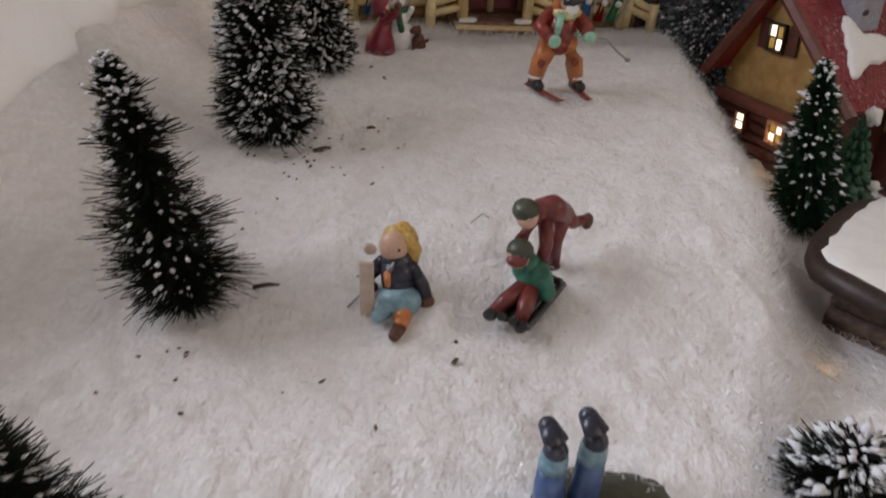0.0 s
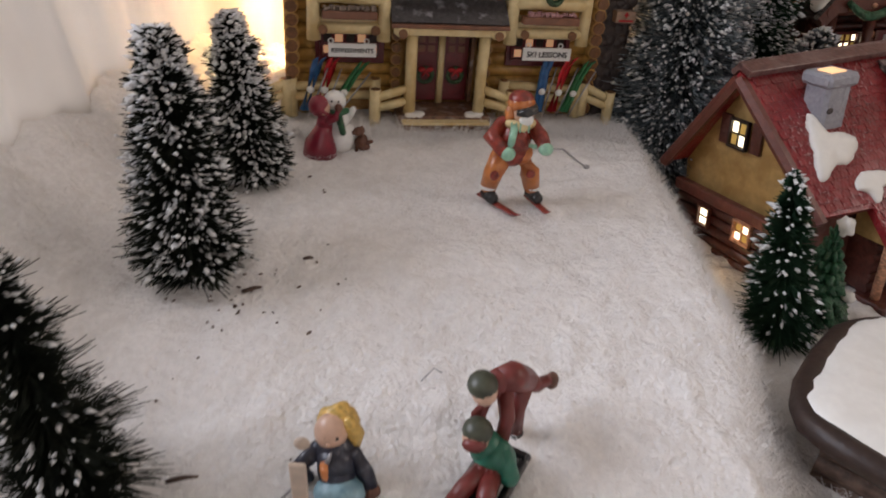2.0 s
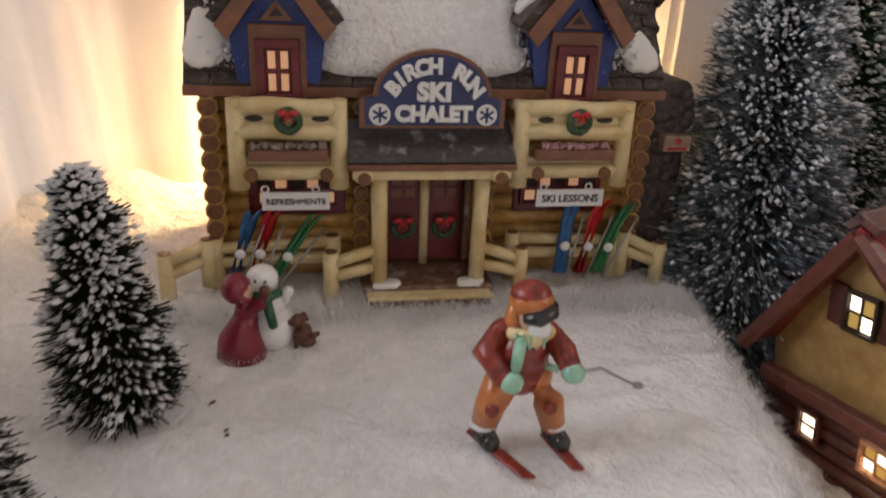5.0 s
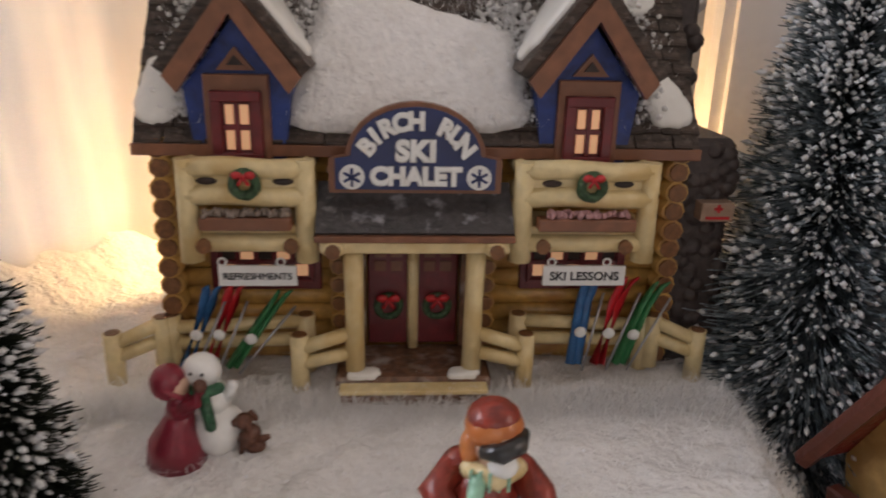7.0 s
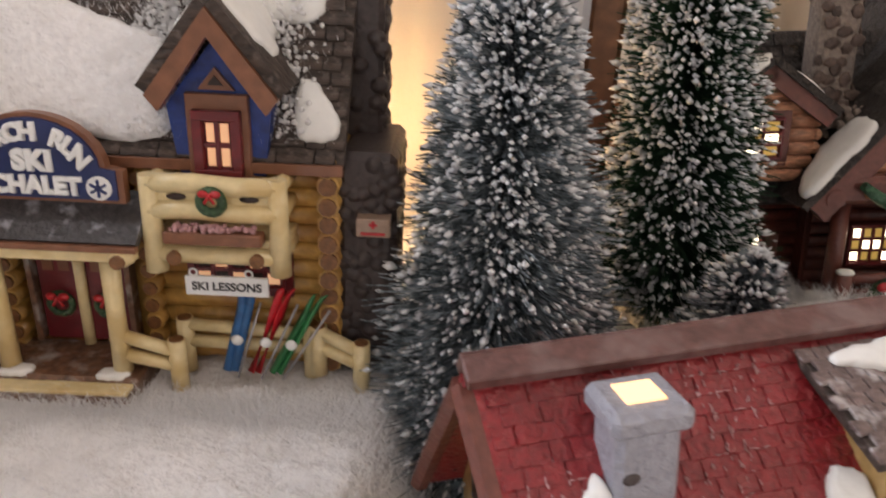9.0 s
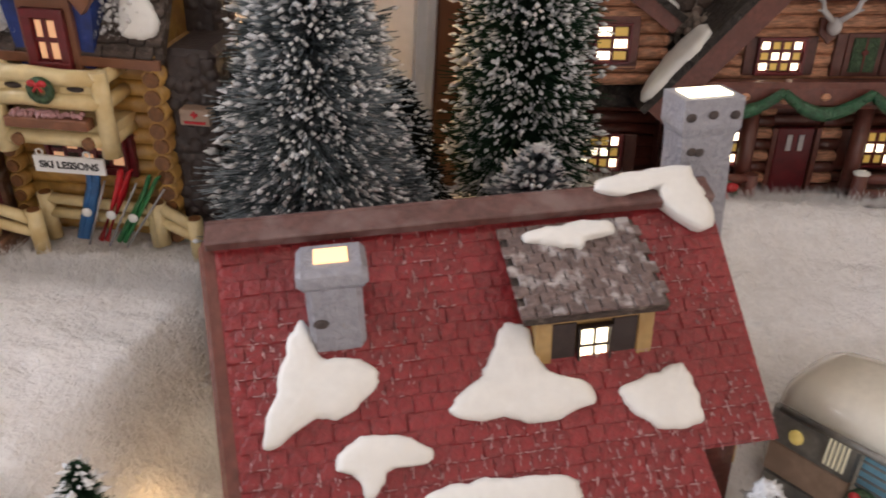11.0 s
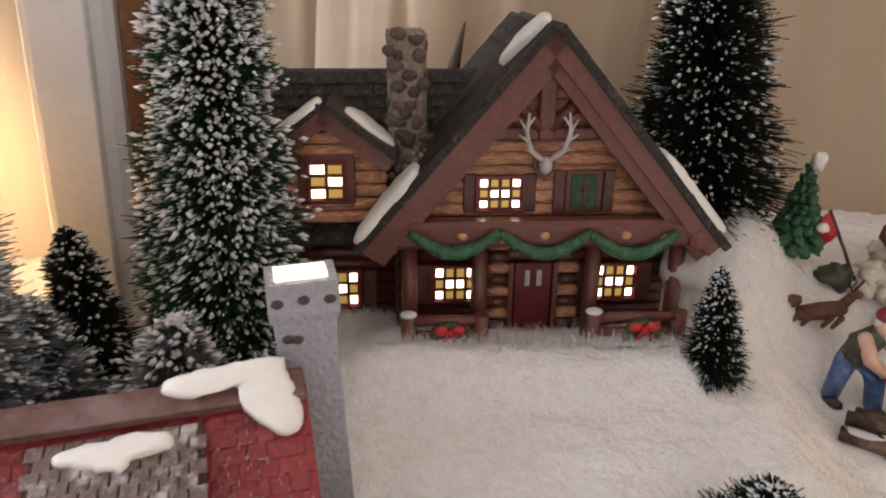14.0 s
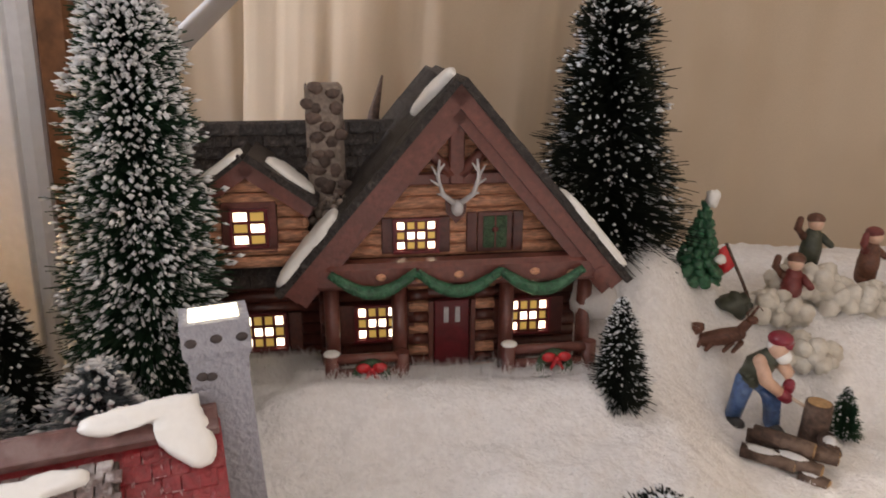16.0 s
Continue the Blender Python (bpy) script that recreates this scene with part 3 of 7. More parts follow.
brush_tree((0.194, 0.560, 0.052), 0.225, 0.053, 18000, 0.46, NEEDLEF, "tall frosted bottle-brush fir with long bristles", (-0.004, 0.02), 0.00042, 0.10, 8, 0.62, 0.10, 0.0012)
brush_tree((0.2885, 0.678, 0.086), 0.295, 0.045, 18000, 0.40, NEEDLEG, "tall green bottle-brush fir with snow on its bristles", (0.0, 0.0), 0.00045, 0.15, 9, 0.66, 0.10, 0.0014, tops=0.8)
brush_tree((0.236, 0.640, 0.080), 0.088, 0.026, 4500, 0.12, NEEDLE, "small dark bottle-brush fir lightly flecked with snow", (-0.006, 0.0), 0.00045, 0.2, 10, 0.6)
brush_tree((0.299, 0.590, 0.070), 0.085, 0.036, 5200, 0.20, NEEDLEF, "frosted blue-grey bottle-brush fir", (0.012, 0.0), 0.00045, 0.1, 11, 0.6, 0.1, 0.0014)
brush_tree((0.238, 0.600, 0.065), 0.085, 0.032, 5200, 0.16, NEEDLEF, "low frosted bottle-brush fir behind the cottage", (0.0, 0.0), 0.00045, 0.1, 21, 0.6, 0.1, 0.0012)
brush_tree(on(0.546, 0.704, -0.002), 0.060, 0.018, 3800, 0.16, NEEDLE, "little bottle-brush fir in front of the lodge", (-0.002, 0.012), 0.00036, 0.2, 12, 0.7, 0.08, 0.0008)
brush_tree((0.552, 0.845, 0.135), 0.215, 0.050, 15000, 0.15, NEEDLE, "large dark bottle-brush fir behind the lodge", (-0.012, 0.0), 0.00044, 0.15, 13, 0.55, 0.08, 0.0013, tops=0.15, tiers=7, tiering=0.45, ragged=0.6)
brush_tree((0.531, 0.590, 0.040), 0.068, 0.034, 6500, 0.16, NEEDLE, "bushy dark bottle-brush fir beside the trailer", (0.016, 0.004), 0.0005, 0.1, 14, 0.5, 0.12, 0.0011)
brush_tree((0.408, 0.478, 0.040), 0.046, 0.015, 3000, 0.75, NEEDLE, "little fir thickly coated in white snow", (-0.002, 0.0), 0.0004, 0.2, 15, 0.7, 0.1, 0.0012)
brush_tree(on(0.702, 0.762), 0.034, 0.0105, 2200, 0.14, NEEDLEG, "tiny bottle-brush fir beside the chopping block", (-0.003, 0.0), 0.0003, 0.2, 16, 0.75, 0.08, 0.0006, 0.006)
brush_tree(on(-0.072, 0.140), 0.062, 0.030, 5200, 0.06, NEEDLE, "dark bristly bottle-brush fir at the snow's edge", (-0.006, 0.012), 0.00035, 0.1, 17, 0.6)
brush_tree((0.150, 0.196, 0.028), 0.046, 0.032, 5500, 0.12, NEEDLE, "low dark bush loaded with clumps of snow", (0.004, 0.01), 0.0005, 0.1, 18, 0.5, 0.2, 0.0018, name="snowy_bush")


# ---- the ski chalet ----
def window(parent, c, w, h, cols, rows, frame_mat, lit, dim=None, yaw=0, fw=0.0016, depth=0.003, name="window", pattern=None, bar=0.0009):
    """A window with a frame, glazing bars and single panes, facing local -y."""
    m = Matrix.Translation(c) @ pose(0, 0, 0, 0, 0, yaw)
    sh = S()
    for sx in (-1, 1):
        sh.box(m @ Vector((sx * (w / 2 + fw / 2), 0, 0)), (fw, depth, h + 2 * fw), 0, pose(0, 0, 0, 0, 0, yaw))
        sh.box(m @ Vector((0, 0, sx * (h / 2 + fw / 2))), (w + 2 * fw, depth * 1.15, fw), 0, pose(0, 0, 0, 0, 0, yaw))
    sh.box(m @ Vector((0, depth * 0.45, 0)), (w, 0.0004, h), 0, pose(0, 0, 0, 0, 0, yaw), 0)
    win = part(name, sh, frame_mat, parent)
    for i in range(1, cols):
        part("glazing_bar", S().box(m @ Vector((-w / 2 + w * i / cols, 0.0004, 0)), (bar, depth * 0.7, h), 0, pose(0, 0, 0, 0, 0, yaw)), frame_mat, win)
    for j in range(1, rows):
        part("glazing_bar", S().box(m @ Vector((0, 0.0005, -h / 2 + h * j / rows)), (w, depth * 0.65, bar), 0, pose(0, 0, 0, 0, 0, yaw)), frame_mat, win)
    for i in range(cols):
        for j in range(rows):
            pw, ph = w / cols - bar * 1.1, h / rows - bar * 1.1
            q = m @ Vector((-w / 2 + w * (i + 0.5) / cols, depth * 0.18, -h / 2 + h * (j + 0.5) / rows))
            bright = pattern(i, j) if pattern else True
            part("pane", S().box(q, (pw, 0.0006, ph), 0, pose(0, 0, 0, 0, 0, yaw), 0.3), lit if bright or dim is None else dim, win)
    return win


def checker(i, j):
    return (i + j) % 2 == 0


def wreath(parent, c, r, yaw=0, bow_up=True, w=None):
    wr = part("wreath", S().ring(c, r, w or r * 0.42, pose(0, 0, 0, 0, 0, yaw), 0), GREENW, parent, "green wreath")
    z = r * 0.75 if bow_up else -r * 0.2
    b = S()
    m = Matrix.Translation(c) @ pose(0, 0, 0, 0, 0, yaw)
    for s in (-1, 1):
        b.ball(m @ Vector((s * r * 0.55, -r * 0.45, z + r * 0.12)), (r * 0.5, r * 0.25, r * 0.36), 0, 10, 6)
        b.tube([m @ Vector((0, -r * 0.5, z)), m @ Vector((s * r * 0.45, -r * 0.55, z - r * 0.75))], [r * 0.16, r * 0.13], 0, 6)
    b.ball(m @ Vector((0, -r * 0.55, z)), r * 0.22, 0, 8, 6)
    part("bow", b, REDB, wr, "red ribbon bow")
    return wr


def slab(sh, u0, u1, a, b, thick, mi=0):
    """A roof slab between two lines along local x: a and b are (v, z) of the lower and upper line."""
    (v0, z0), (v1, z1) = a, b
    n = Vector((0, -(z1 - z0), v1 - v0)).normalized() * thick
    p = [Vector((u0, v0, z0)), Vector((u1, v0, z0)), Vector((u1, v1, z1)), Vector((u0, v1, z1))]
    sh.add(p + [q - n for q in p], [[0, 1, 2, 3], [7, 6, 5, 4], [0, 4, 5, 1], [1, 5, 6, 2], [2, 6, 7, 3], [3, 7, 4, 0]], mi)


def shingle_field(parent, origin, ux, uy, width, height, nx, ny, material, rnd, name="shingle", skip=None, thick=0.0011, stretch=1.06):
    """Overlapping shingles on a slope: each is a small wedge of its own; ux along the eave, uy up the slope."""
    nz = ux.cross(uy).normalized()
    w, h = width / nx, height / ny
    base = S()
    base.add([(-w * 0.465, h * 0.04, thick), (w * 0.465, h * 0.04, thick), (w * 0.48, h * stretch, thick * 0.25), (-w * 0.48, h * stretch, thick * 0.25),
              (-w * 0.505, -h * 0.04, 0), (w * 0.505, -h * 0.04, 0), (w * 0.50, h * stretch, -0.0002), (-w * 0.50, h * stretch, -0.0002)],
             [[0, 1, 2, 3], [4, 5, 1, 0], [5, 6, 2, 1], [6, 7, 3, 2], [7, 4, 0, 3]])
    meshes = base.mesh(name, [material])
    count = 0
    rest = S()
    for j in range(ny):
        for i in range(nx + 1):
            cx, cy = (i + (0.5 if j % 2 else 0.0)) * w, j * h
            if cx < w * 0.3 or cx > width - w * 0.3 or (skip and skip(cx, cy)):
                continue
            ry = rnd.uniform(-2.5, 2.5)
            r3 = Matrix((ux, uy, nz)).transposed().to_4x4()
            m = Matrix.Translation(origin + ux * (cx + rnd.uniform(-0.06, 0.06) * w) + uy * (cy + rnd.uniform(-0.05, 0.05) * h) + nz * rnd.uniform(0, 0.0003)) @ r3 @ pose(0, 0, 0, rnd.uniform(-1.5, 2.0), 0, ry)
            if count < 300:
                ob = new(name, meshes)
                ob.parent = parent
                ob.matrix_basis = m
                count += 1
            else:
                rest.add([m @ Vector(q) for q in base.v], [list(k) for k in base.f])
    if rest.v:
        tagged(part("tile_covering" if name == "tile" else "shingle_covering", rest, material, parent), kind="stuff")


def log_wall(parent, u0, u1, v, z0, z1, rows, r, material, end_mat=None, name="log", gaps=()):
    """A wall of stacked round logs along local x; gaps are (u0, u1, z0, z1) left open."""
    h = (z1 - z0) / rows
    for j in range(rows):
        z = z0 + h * (j + 0.5)
        spans = [(u0, u1)]
        for g0, g1, a, b in gaps:
            if a < z < b:
                spans = [s for p0, p1 in spans for s in ((p0, min(p1, g0)), (max(p0, g1), p1)) if s[1] - s[0] > 0.001]
        for p0, p1 in spans:
            k = [p0, p0 + (p1 - p0) * 0.33, p0 + (p1 - p0) * 0.7, p1]
            part(name, S().tube([(q, v + 0.0004 * math.sin(j * 3 + q * 90), z) for q in k], [r, r * 1.04, r * 0.98, r], 0, 8), material, parent)


def chalet():
    t = thing("ski_chalet", (0.0345, 0.540, 0.0975), 11, "lighted ceramic ski chalet with log walls and snowy roof", "model house")
    rnd = random.Random(4)
    # body and log walls
    part("wall_core", S().box((0.004, 0.050, 0.045), (0.178, 0.090, 0.092), bevel=0.02), LOGY, t)
    for side in (-1, 1):
        log_wall(t, -0.089 if side < 0 else 0.025, -0.025 if side < 0 else 0.097, 0.004, 0.004, 0.092, 12, 0.0042, LOGY)
        for j in range(12):
            z = 0.0077 + j * 0.0073
            corner = -0.0880 if side < 0 else 0.096
            part("corner_log", S().tube([(corner, -0.006 - 0.0012 * (j % 2), z), (corner, 0.092, z)], 0.0043, 0, 9), LOGY, t)
            part("log_end", S().tube([(corner, -0.0072 - 0.0012 * (j % 2), z), (corner, -0.005, z)], 0.0034, 0, 9), LOGEND, t)
            part("inner_log_end", S().tube([(side * 0.0275, -0.006, z), (side * 0.0275, 0.006, z)], [0.0036, 0.0036], 0, 8), LOGY, t)
            part("log_end", S().tube([(side * 0.0275, -0.0072, z), (side * 0.0275, -0.0055, z)], 0.0027, 0, 8), LOGEND, t)
    # main roof: two slopes with shingles
    roof = S()
    ev, rv = (-0.008, 0.089), (0.052, 0.172)
    slab(roof, -0.096, 0.102, ev, rv, 0.004)
    slab(roof, -0.096, 0.102, (0.112, 0.089), (0.052, 0.1722), 0.004)
    r_ob = part("roof", roof, SHINGLE, t, "dark brown shingled roof")
    part("gable_wall", S().prism([(-0.055, 0), (0.055, 0), (0.0, 0.076)], 0.004, pose(-0.086, 0.048, 0.090, 0, 0, 90)), LOGY, t)
    part("gable_wall", S().prism([(-0.055, 0), (0.055, 0), (0.0, 0.076)], 0.004, pose(0.098, 0.048, 0.090, 0, 0, 90)), LOGY, t)
    up = Vector((0, 0.060, 0.083)).normalized()
    shingle_field(r_ob, Vector((-0.096, -0.0085, 0.0893)), Vector((1, 0, 0)), up, 0.198, 0.1024, 29, 17, SHINGLE, rnd)
    eave = part("eave_board", S().box((0.003, -0.0092, 0.0878), (0.198, 0.002, 0.004)), TRIMB, t)
    # stone chimney at the gable end
    ch = S().box((0.104, 0.045, 0.085), (0.016, 0.026, 0.185), 0).box((0.1095, 0.026, 0.042), (0.022, 0.052, 0.100), 0)
    for k in range(70):
        ch.ball((0.100 + rnd.random() * 0.020, 0.001, -0.004 + rnd.random() * 0.092), (0.004, 0.0025, 0.0034), 0, 8, 5)
        ch.ball((0.1195, rnd.random() * 0.05, -0.004 + rnd.random() * 0.092), (0.002, 0.004, 0.0034), 0, 8, 5)
    for k in range(60):
        ch.ball((0.104 + rnd.choice((-1, 1)) * 0.008 * rnd.random(), 0.032 + rnd.uniform(0, 0.004), 0.01 + rnd.random() * 0.165), (0.004, 0.003, 0.0035), 0, 8, 5)
        ch.ball((0.112, 0.033 + rnd.random() * 0.024, 0.01 + rnd.random() * 0.165), (0.002, 0.004, 0.0035), 0, 8, 5)
    part("chimney", ch, GREYD, t, "dark stone chimney")
    fa = part("side_sign", S().box((0.1125, -0.0035, 0.066), (0.0125, 0.0080, 0.0070), bevel=0.05), TAN, t, "small pinkish hanging sign")
    part("sign_mark", S().box((0.1125, -0.0077, 0.0675), (0.003, 0.0008, 0.0010)).box((0.1125, -0.0077, 0.0675), (0.0010, 0.0008, 0.003)).box((0.1125, -0.0077, 0.0640), (0.009, 0.0008, 0.0010)), REDB, fa)
    # dormers
    for s in (-1, 1):
        c = s * 0.0595
        d = part("dormer", S().prism([(-0.0150, -0.002), (0.0150, -0.002), (0.0180, 0.022), (0.0, 0.045), (-0.0180, 0.022)], 0.055, pose(c, -0.0085, 0.0865)), BLUE, t, "deep blue dormer wall")
        for q in (-1, 1):
            rs = S()
            a, b = Vector((c + q * 0.0222, 0, 0.1135)), Vector((c, 0, 0.1420))
            nrm = Vector((q * 0.034, 0, 0.025)).normalized() * 0.0038
            for y0, y1, mi in ((-0.0150, 0.052, 0),):
                p = [Vector((a.x, y0, a.z)), Vector((b.x, y0, b.z)), Vector((b.x, y1, b.z)), Vector((a.x, y1, a.z))]
                rs.add(p + [k + nrm for k in p], [[0, 1, 2, 3], [7, 6, 5, 4], [0, 4, 5, 1], [1, 5, 6, 2], [2, 6, 7, 3], [3, 7, 4, 0]], 0)
            dr = part("dormer_roof", rs, SHINGLE, d, "dark shingled dormer roof")
            bs = S()
            p = [Vector((a.x, -0.0165, a.z - 0.0005)), Vector((b.x, -0.0165, b.z - 0.0005)), Vector((b.x, -0.0165, b.z - 0.0095)), Vector((a.x - q * 0.0042, -0.0165, a.z - 0.0058))]
            bs.add(p + [k + Vector((0, 0.004, 0)) for k in p], [[0, 1, 2, 3], [7, 6, 5, 4], [0, 4, 5, 1], [1, 5, 6, 2], [2, 6, 7, 3], [3, 7, 4, 0]], 0)
            part("bargeboard", bs, TRIMB, d, "brown bargeboard")
            up2 = (b - a).normalized()
            k0 = 0.012 if q == s else 0.004
            mm = Matrix.Translation(a + nrm * 1.02 + up2 * k0) @ Matrix((Vector((0, 1, 0)), up2, nrm.normalized() if q < 0 else nrm.normalized())).transposed().to_4x4()
            part("roof_snow", S().dome([(-0.008, 0.010), (0.0, 0.0), (0.012, 0.004), (0.030, 0.010), (0.034, 0.028), (0.016, 0.036), (-0.004, 0.033), (-0.0095, 0.024)], mm, 0.0022), PATCH, d, "white glazed snow")
        tri = part("gable_vent", S().prism([(-0.0062, 0), (0.0062, 0), (0, 0.0075)], 0.002, pose(c, -0.0103, 0.1145)), TRIMB, d)
        part("vent_hole", S().prism([(-0.0026, 0), (0.0026, 0), (0, 0.0032)], 0.001, pose(c, -0.0111, 0.1162)), DARK, tri)
        part("window_case", S().box((c, -0.0095, 0.0985), (0.0215, 0.003, 0.0295)), TRIMB, d, "brown window casing")
        window(d, (c, -0.0122, 0.0960), 0.0096, 0.0170, 2, 2, REDD, PANEP, None, 0, 0.0036, 0.003, bar=0.0017)
    # roof snow patches on the main slope
    m_roof = Matrix.Translation((0, -0.008, 0.0912)) @ Matrix((Vector((1, 0, 0)), up, Vector((1, 0, 0)).cross(up))).transposed().to_4x4()
    for poly, th in (([(-0.042, 0.006), (-0.038, 0.036), (-0.028, 0.064), (-0.010, 0.060), (0.012, 0.050), (0.034, 0.042), (0.038, 0.020), (0.036, 0.006), (0.0, 0.004)], 0.0055),
                     ([(-0.095, 0.008), (-0.086, 0.006), (-0.079, 0.014), (-0.081, 0.024), (-0.087, 0.031), (-0.092, 0.030), (-0.095, 0.020)], 0.003),
                     ([(0.086, 0.008), (0.096, 0.007), (0.100, 0.014), (0.094, 0.024), (0.087, 0.031), (0.083, 0.022)], 0.003),
                     ([(-0.006, 0.070), (0.010, 0.062), (0.024, 0.064), (0.034, 0.074), (0.050, 0.078), (0.046, 0.090), (0.010, 0.090), (-0.010, 0.082)], 0.003),
                     ([(0.068, 0.056), (0.085, 0.053), (0.091, 0.060), (0.086, 0.078), (0.078, 0.088), (0.070, 0.074)], 0.003),
                     ([(-0.076, 0.060), (-0.060, 0.054), (-0.046, 0.062), (-0.050, 0.078), (-0.070, 0.082)], 0.003)):
        part("roof_snow", S().dome(poly, m_roof, th), SNOW if th > 0.005 else PATCH, t, "soft white snow bank" if th > 0.005 else "white glazed snow patch")
    # fluffy flocked snow in the valleys beside the dormers
    fl = S()
    for k in range(1500):
        u = rnd.choice((-0.036, -0.030, 0.030, 0.036, -0.078, 0.080, 0.0)) + rnd.gauss(0, 0.0050)
        w = rnd.uniform(0.006, 0.062)
        if abs(u) < 0.022 and w > 0.05:
            continue
        p = m_roof @ Vector((u, w, rnd.uniform(0.001, 0.0045)))
        fl.ball(p, rnd.uniform(0.0005, 0.0012), 0, 5, 4)
    tagged(part("flocked_snow", fl, FLUFF, t, "fluffy white snow in the roof valleys"), kind="stuff")
    fb = S()
    for k in range(12000):
        u = rnd.choice((-0.024, -0.008, 0.010, 0.026, -0.044, 0.044, -0.036, -0.032, -0.028, 0.028, 0.032, 0.036, -0.078, 0.080, -0.036, 0.036)) + rnd.gauss(0, 0.0055)
        w = rnd.uniform(0.004, 0.066)
        p = m_roof @ Vector((u, w, 0.0035))
        d = Vector((rnd.uniform(-1, 1), rnd.uniform(-1, 0.3), rnd.uniform(0.0, 1))) * rnd.uniform(0.0015, 0.0035)
        e = Vector((-d.y, d.x, 0)).normalized() * 0.00016
        fb.add([p - e, p + e, p + d], [[0, 1, 2]])
    tagged(part("snow_fibre", fb, FLUFF, t, "loose white fibre on the roof"), kind="stuff")
    # decks with birch rails
    for s in (-1, 1):
        c, hw = (-0.0565, 0.0195) if s < 0 else (0.0590, 0.0220)
        deck = part("deck", S().box((c, -0.008, 0.0675), (hw * 2 + 0.004, 0.022, 0.004)), CREAM, t, "cream birch-log balcony")
        deck.location.z = -0.0055
        part("deck_beam", S().tube([(c - hw - 0.0015, -0.0195, 0.0635), (c + hw + 0.0015, -0.0195, 0.0635)], 0.0032, 0, 10), CREAM, deck)
        for q in (-1, 1):
            part("deck_post", S().tube([(c + q * hw, -0.0195, 0.057), (c + q * hw, -0.0195, 0.075), (c + q * hw, -0.0195, 0.0925)], [0.0040, 0.0036, 0.0034], 0, 10), CREAM, deck)
            for z, r in ((0.089, 0.0028), (0.079, 0.0028), (0.0635, 0.0030)):
                part("side_rail", S().tube([(c + q * hw, -0.0195, z), (c + q * hw, 0.004, z)], r, 0, 8), CREAM, deck)
        for z, r in ((0.0895, 0.0034), (0.0800, 0.0036)):
            part("rail", S().tube([(c - hw, -0.0195, z), (c - 0.007, -0.0198, z + 0.0006), (c + 0.008, -0.0198, z - 0.0004), (c + hw, -0.0195, z)], r, 0, 10), CREAM, deck)
        part("rail_board", S().box((c, -0.0193, 0.0848), (hw * 1.95, 0.0022, 0.008)), CREAM, deck)
        for q in (-1, 1):
            part("rail_gap", S().ball((c + q * 0.0125, -0.0207, 0.0852), (0.0035, 0.0006, 0.0013), 0, 10, 6), DARK, deck)
            part("beam_end", S().tube([(c + q * 0.0145, -0.0238, 0.0632), (c + q * 0.0145, -0.0180, 0.0632)], 0.0026, 0, 10), LOGEND, deck)
        part("planter", S().box((c, -0.0225, 0.0715), (hw * 1.55, 0.006, 0.0045)), TRIMB, deck, "brown planter box")
        ps = S()
        for k in range(90):
            ps.ball((c + rnd.uniform(-0.014, 0.014), -0.0230 + rnd.uniform(-0.002, 0.002), 0.0742 + rnd.random() * 0.0015), rnd.uniform(0.0006, 0.0013), 0, 6, 4)
        part("planter_snow", ps, MORTAR if s < 0 else FROST, deck, "greyish snow in the planter")
        wreath(deck, (c + 0.0005, -0.0242, 0.0850), 0.0038, 0, True, 0.0017)
        # ground floor window and hanging sign
        part("window_case", S().box((c + 0.002, -0.0005, 0.0435), (0.0405, 0.003, 0.0200)), REDD, t, "dark red window casing")
        window(t, (c + 0.002, -0.0035, 0.0450), 0.0330, 0.0130, 5, 2, REDD, PANEP, DARK, 0, 0.0012, 0.002, "window", lambda i, j: (i + j) % 2 == 0, 0.0018)
        sg = part("hanging_sign", S().box((c + 0.0020, -0.0185, 0.0455), (0.0270 if s < 0 else 0.0300, 0.0014, 0.0075)), WHITE, t, "white hanging sign")
        for q in (-1, 1):
            part("sign_hook", S().ring((c + q * 0.010, -0.0185, 0.0505), 0.0014, 0.0004, Matrix(), 0, 10, 0), WHITE, sg)
        text_mesh("REFRESHMENTS" if s < 0 else "SKI LESSONS", 0.0045 if s > 0 else 0.0034, INK, Matrix.Translation((c + 0.0020, -0.0193, 0.0453)) @ UPRIGHT, "lettering", sg, 0.0002, 1.0, 0.02)
    # porch
    pr = S()
    slab(pr, -0.0335, 0.0335, (-0.0275, 0.0640), (-0.010, 0.0775), 0.003)
    pr_ob = part("porch_roof", pr, SLATE, t, "dark slate porch roof dusted with snow")
    part("porch_fascia", S().box((0, -0.0275, 0.0620), (0.0675, 0.003, 0.0022)), TRIMB, t)
    part("porch_beam", S().box((0, -0.0250, 0.0588), (0.064, 0.0055, 0.0042)), CREAM, t)
    part("porch_ceiling", S().box((0, -0.012, 0.0620), (0.060, 0.028, 0.002)), TRIMB, t)
    for q in (-1, 1):
        part("porch_post", S().tube([(q * 0.0210, -0.0225, 0.0105), (q * 0.0210, -0.0225, 0.036), (q * 0.0213, -0.0225, 0.0580)], [0.0036, 0.0033, 0.0036], 0, 10), CREAM, t)
        part("beam_end", S().tube([(q * 0.0275, -0.0305, 0.0580), (q * 0.0275, -0.020, 0.0580)], 0.0026, 0, 10), LOGEND, t)
        part("bracket", S().ball((q * 0.0275, -0.027, 0.0585), (0.0046, 0.003, 0.0034), 0, 10, 6), CREAM, t)
    # sign board
    arch = [(-0.0290, 0.0), (0.0290, 0.0), (0.0290, 0.0115), (0.0235, 0.0125)]
    arch += [(0.0235 * math.cos(math.pi * k / 14), 0.0120 + 0.0185 * math.sin(math.pi * k / 14)) for k in range(1, 14)]
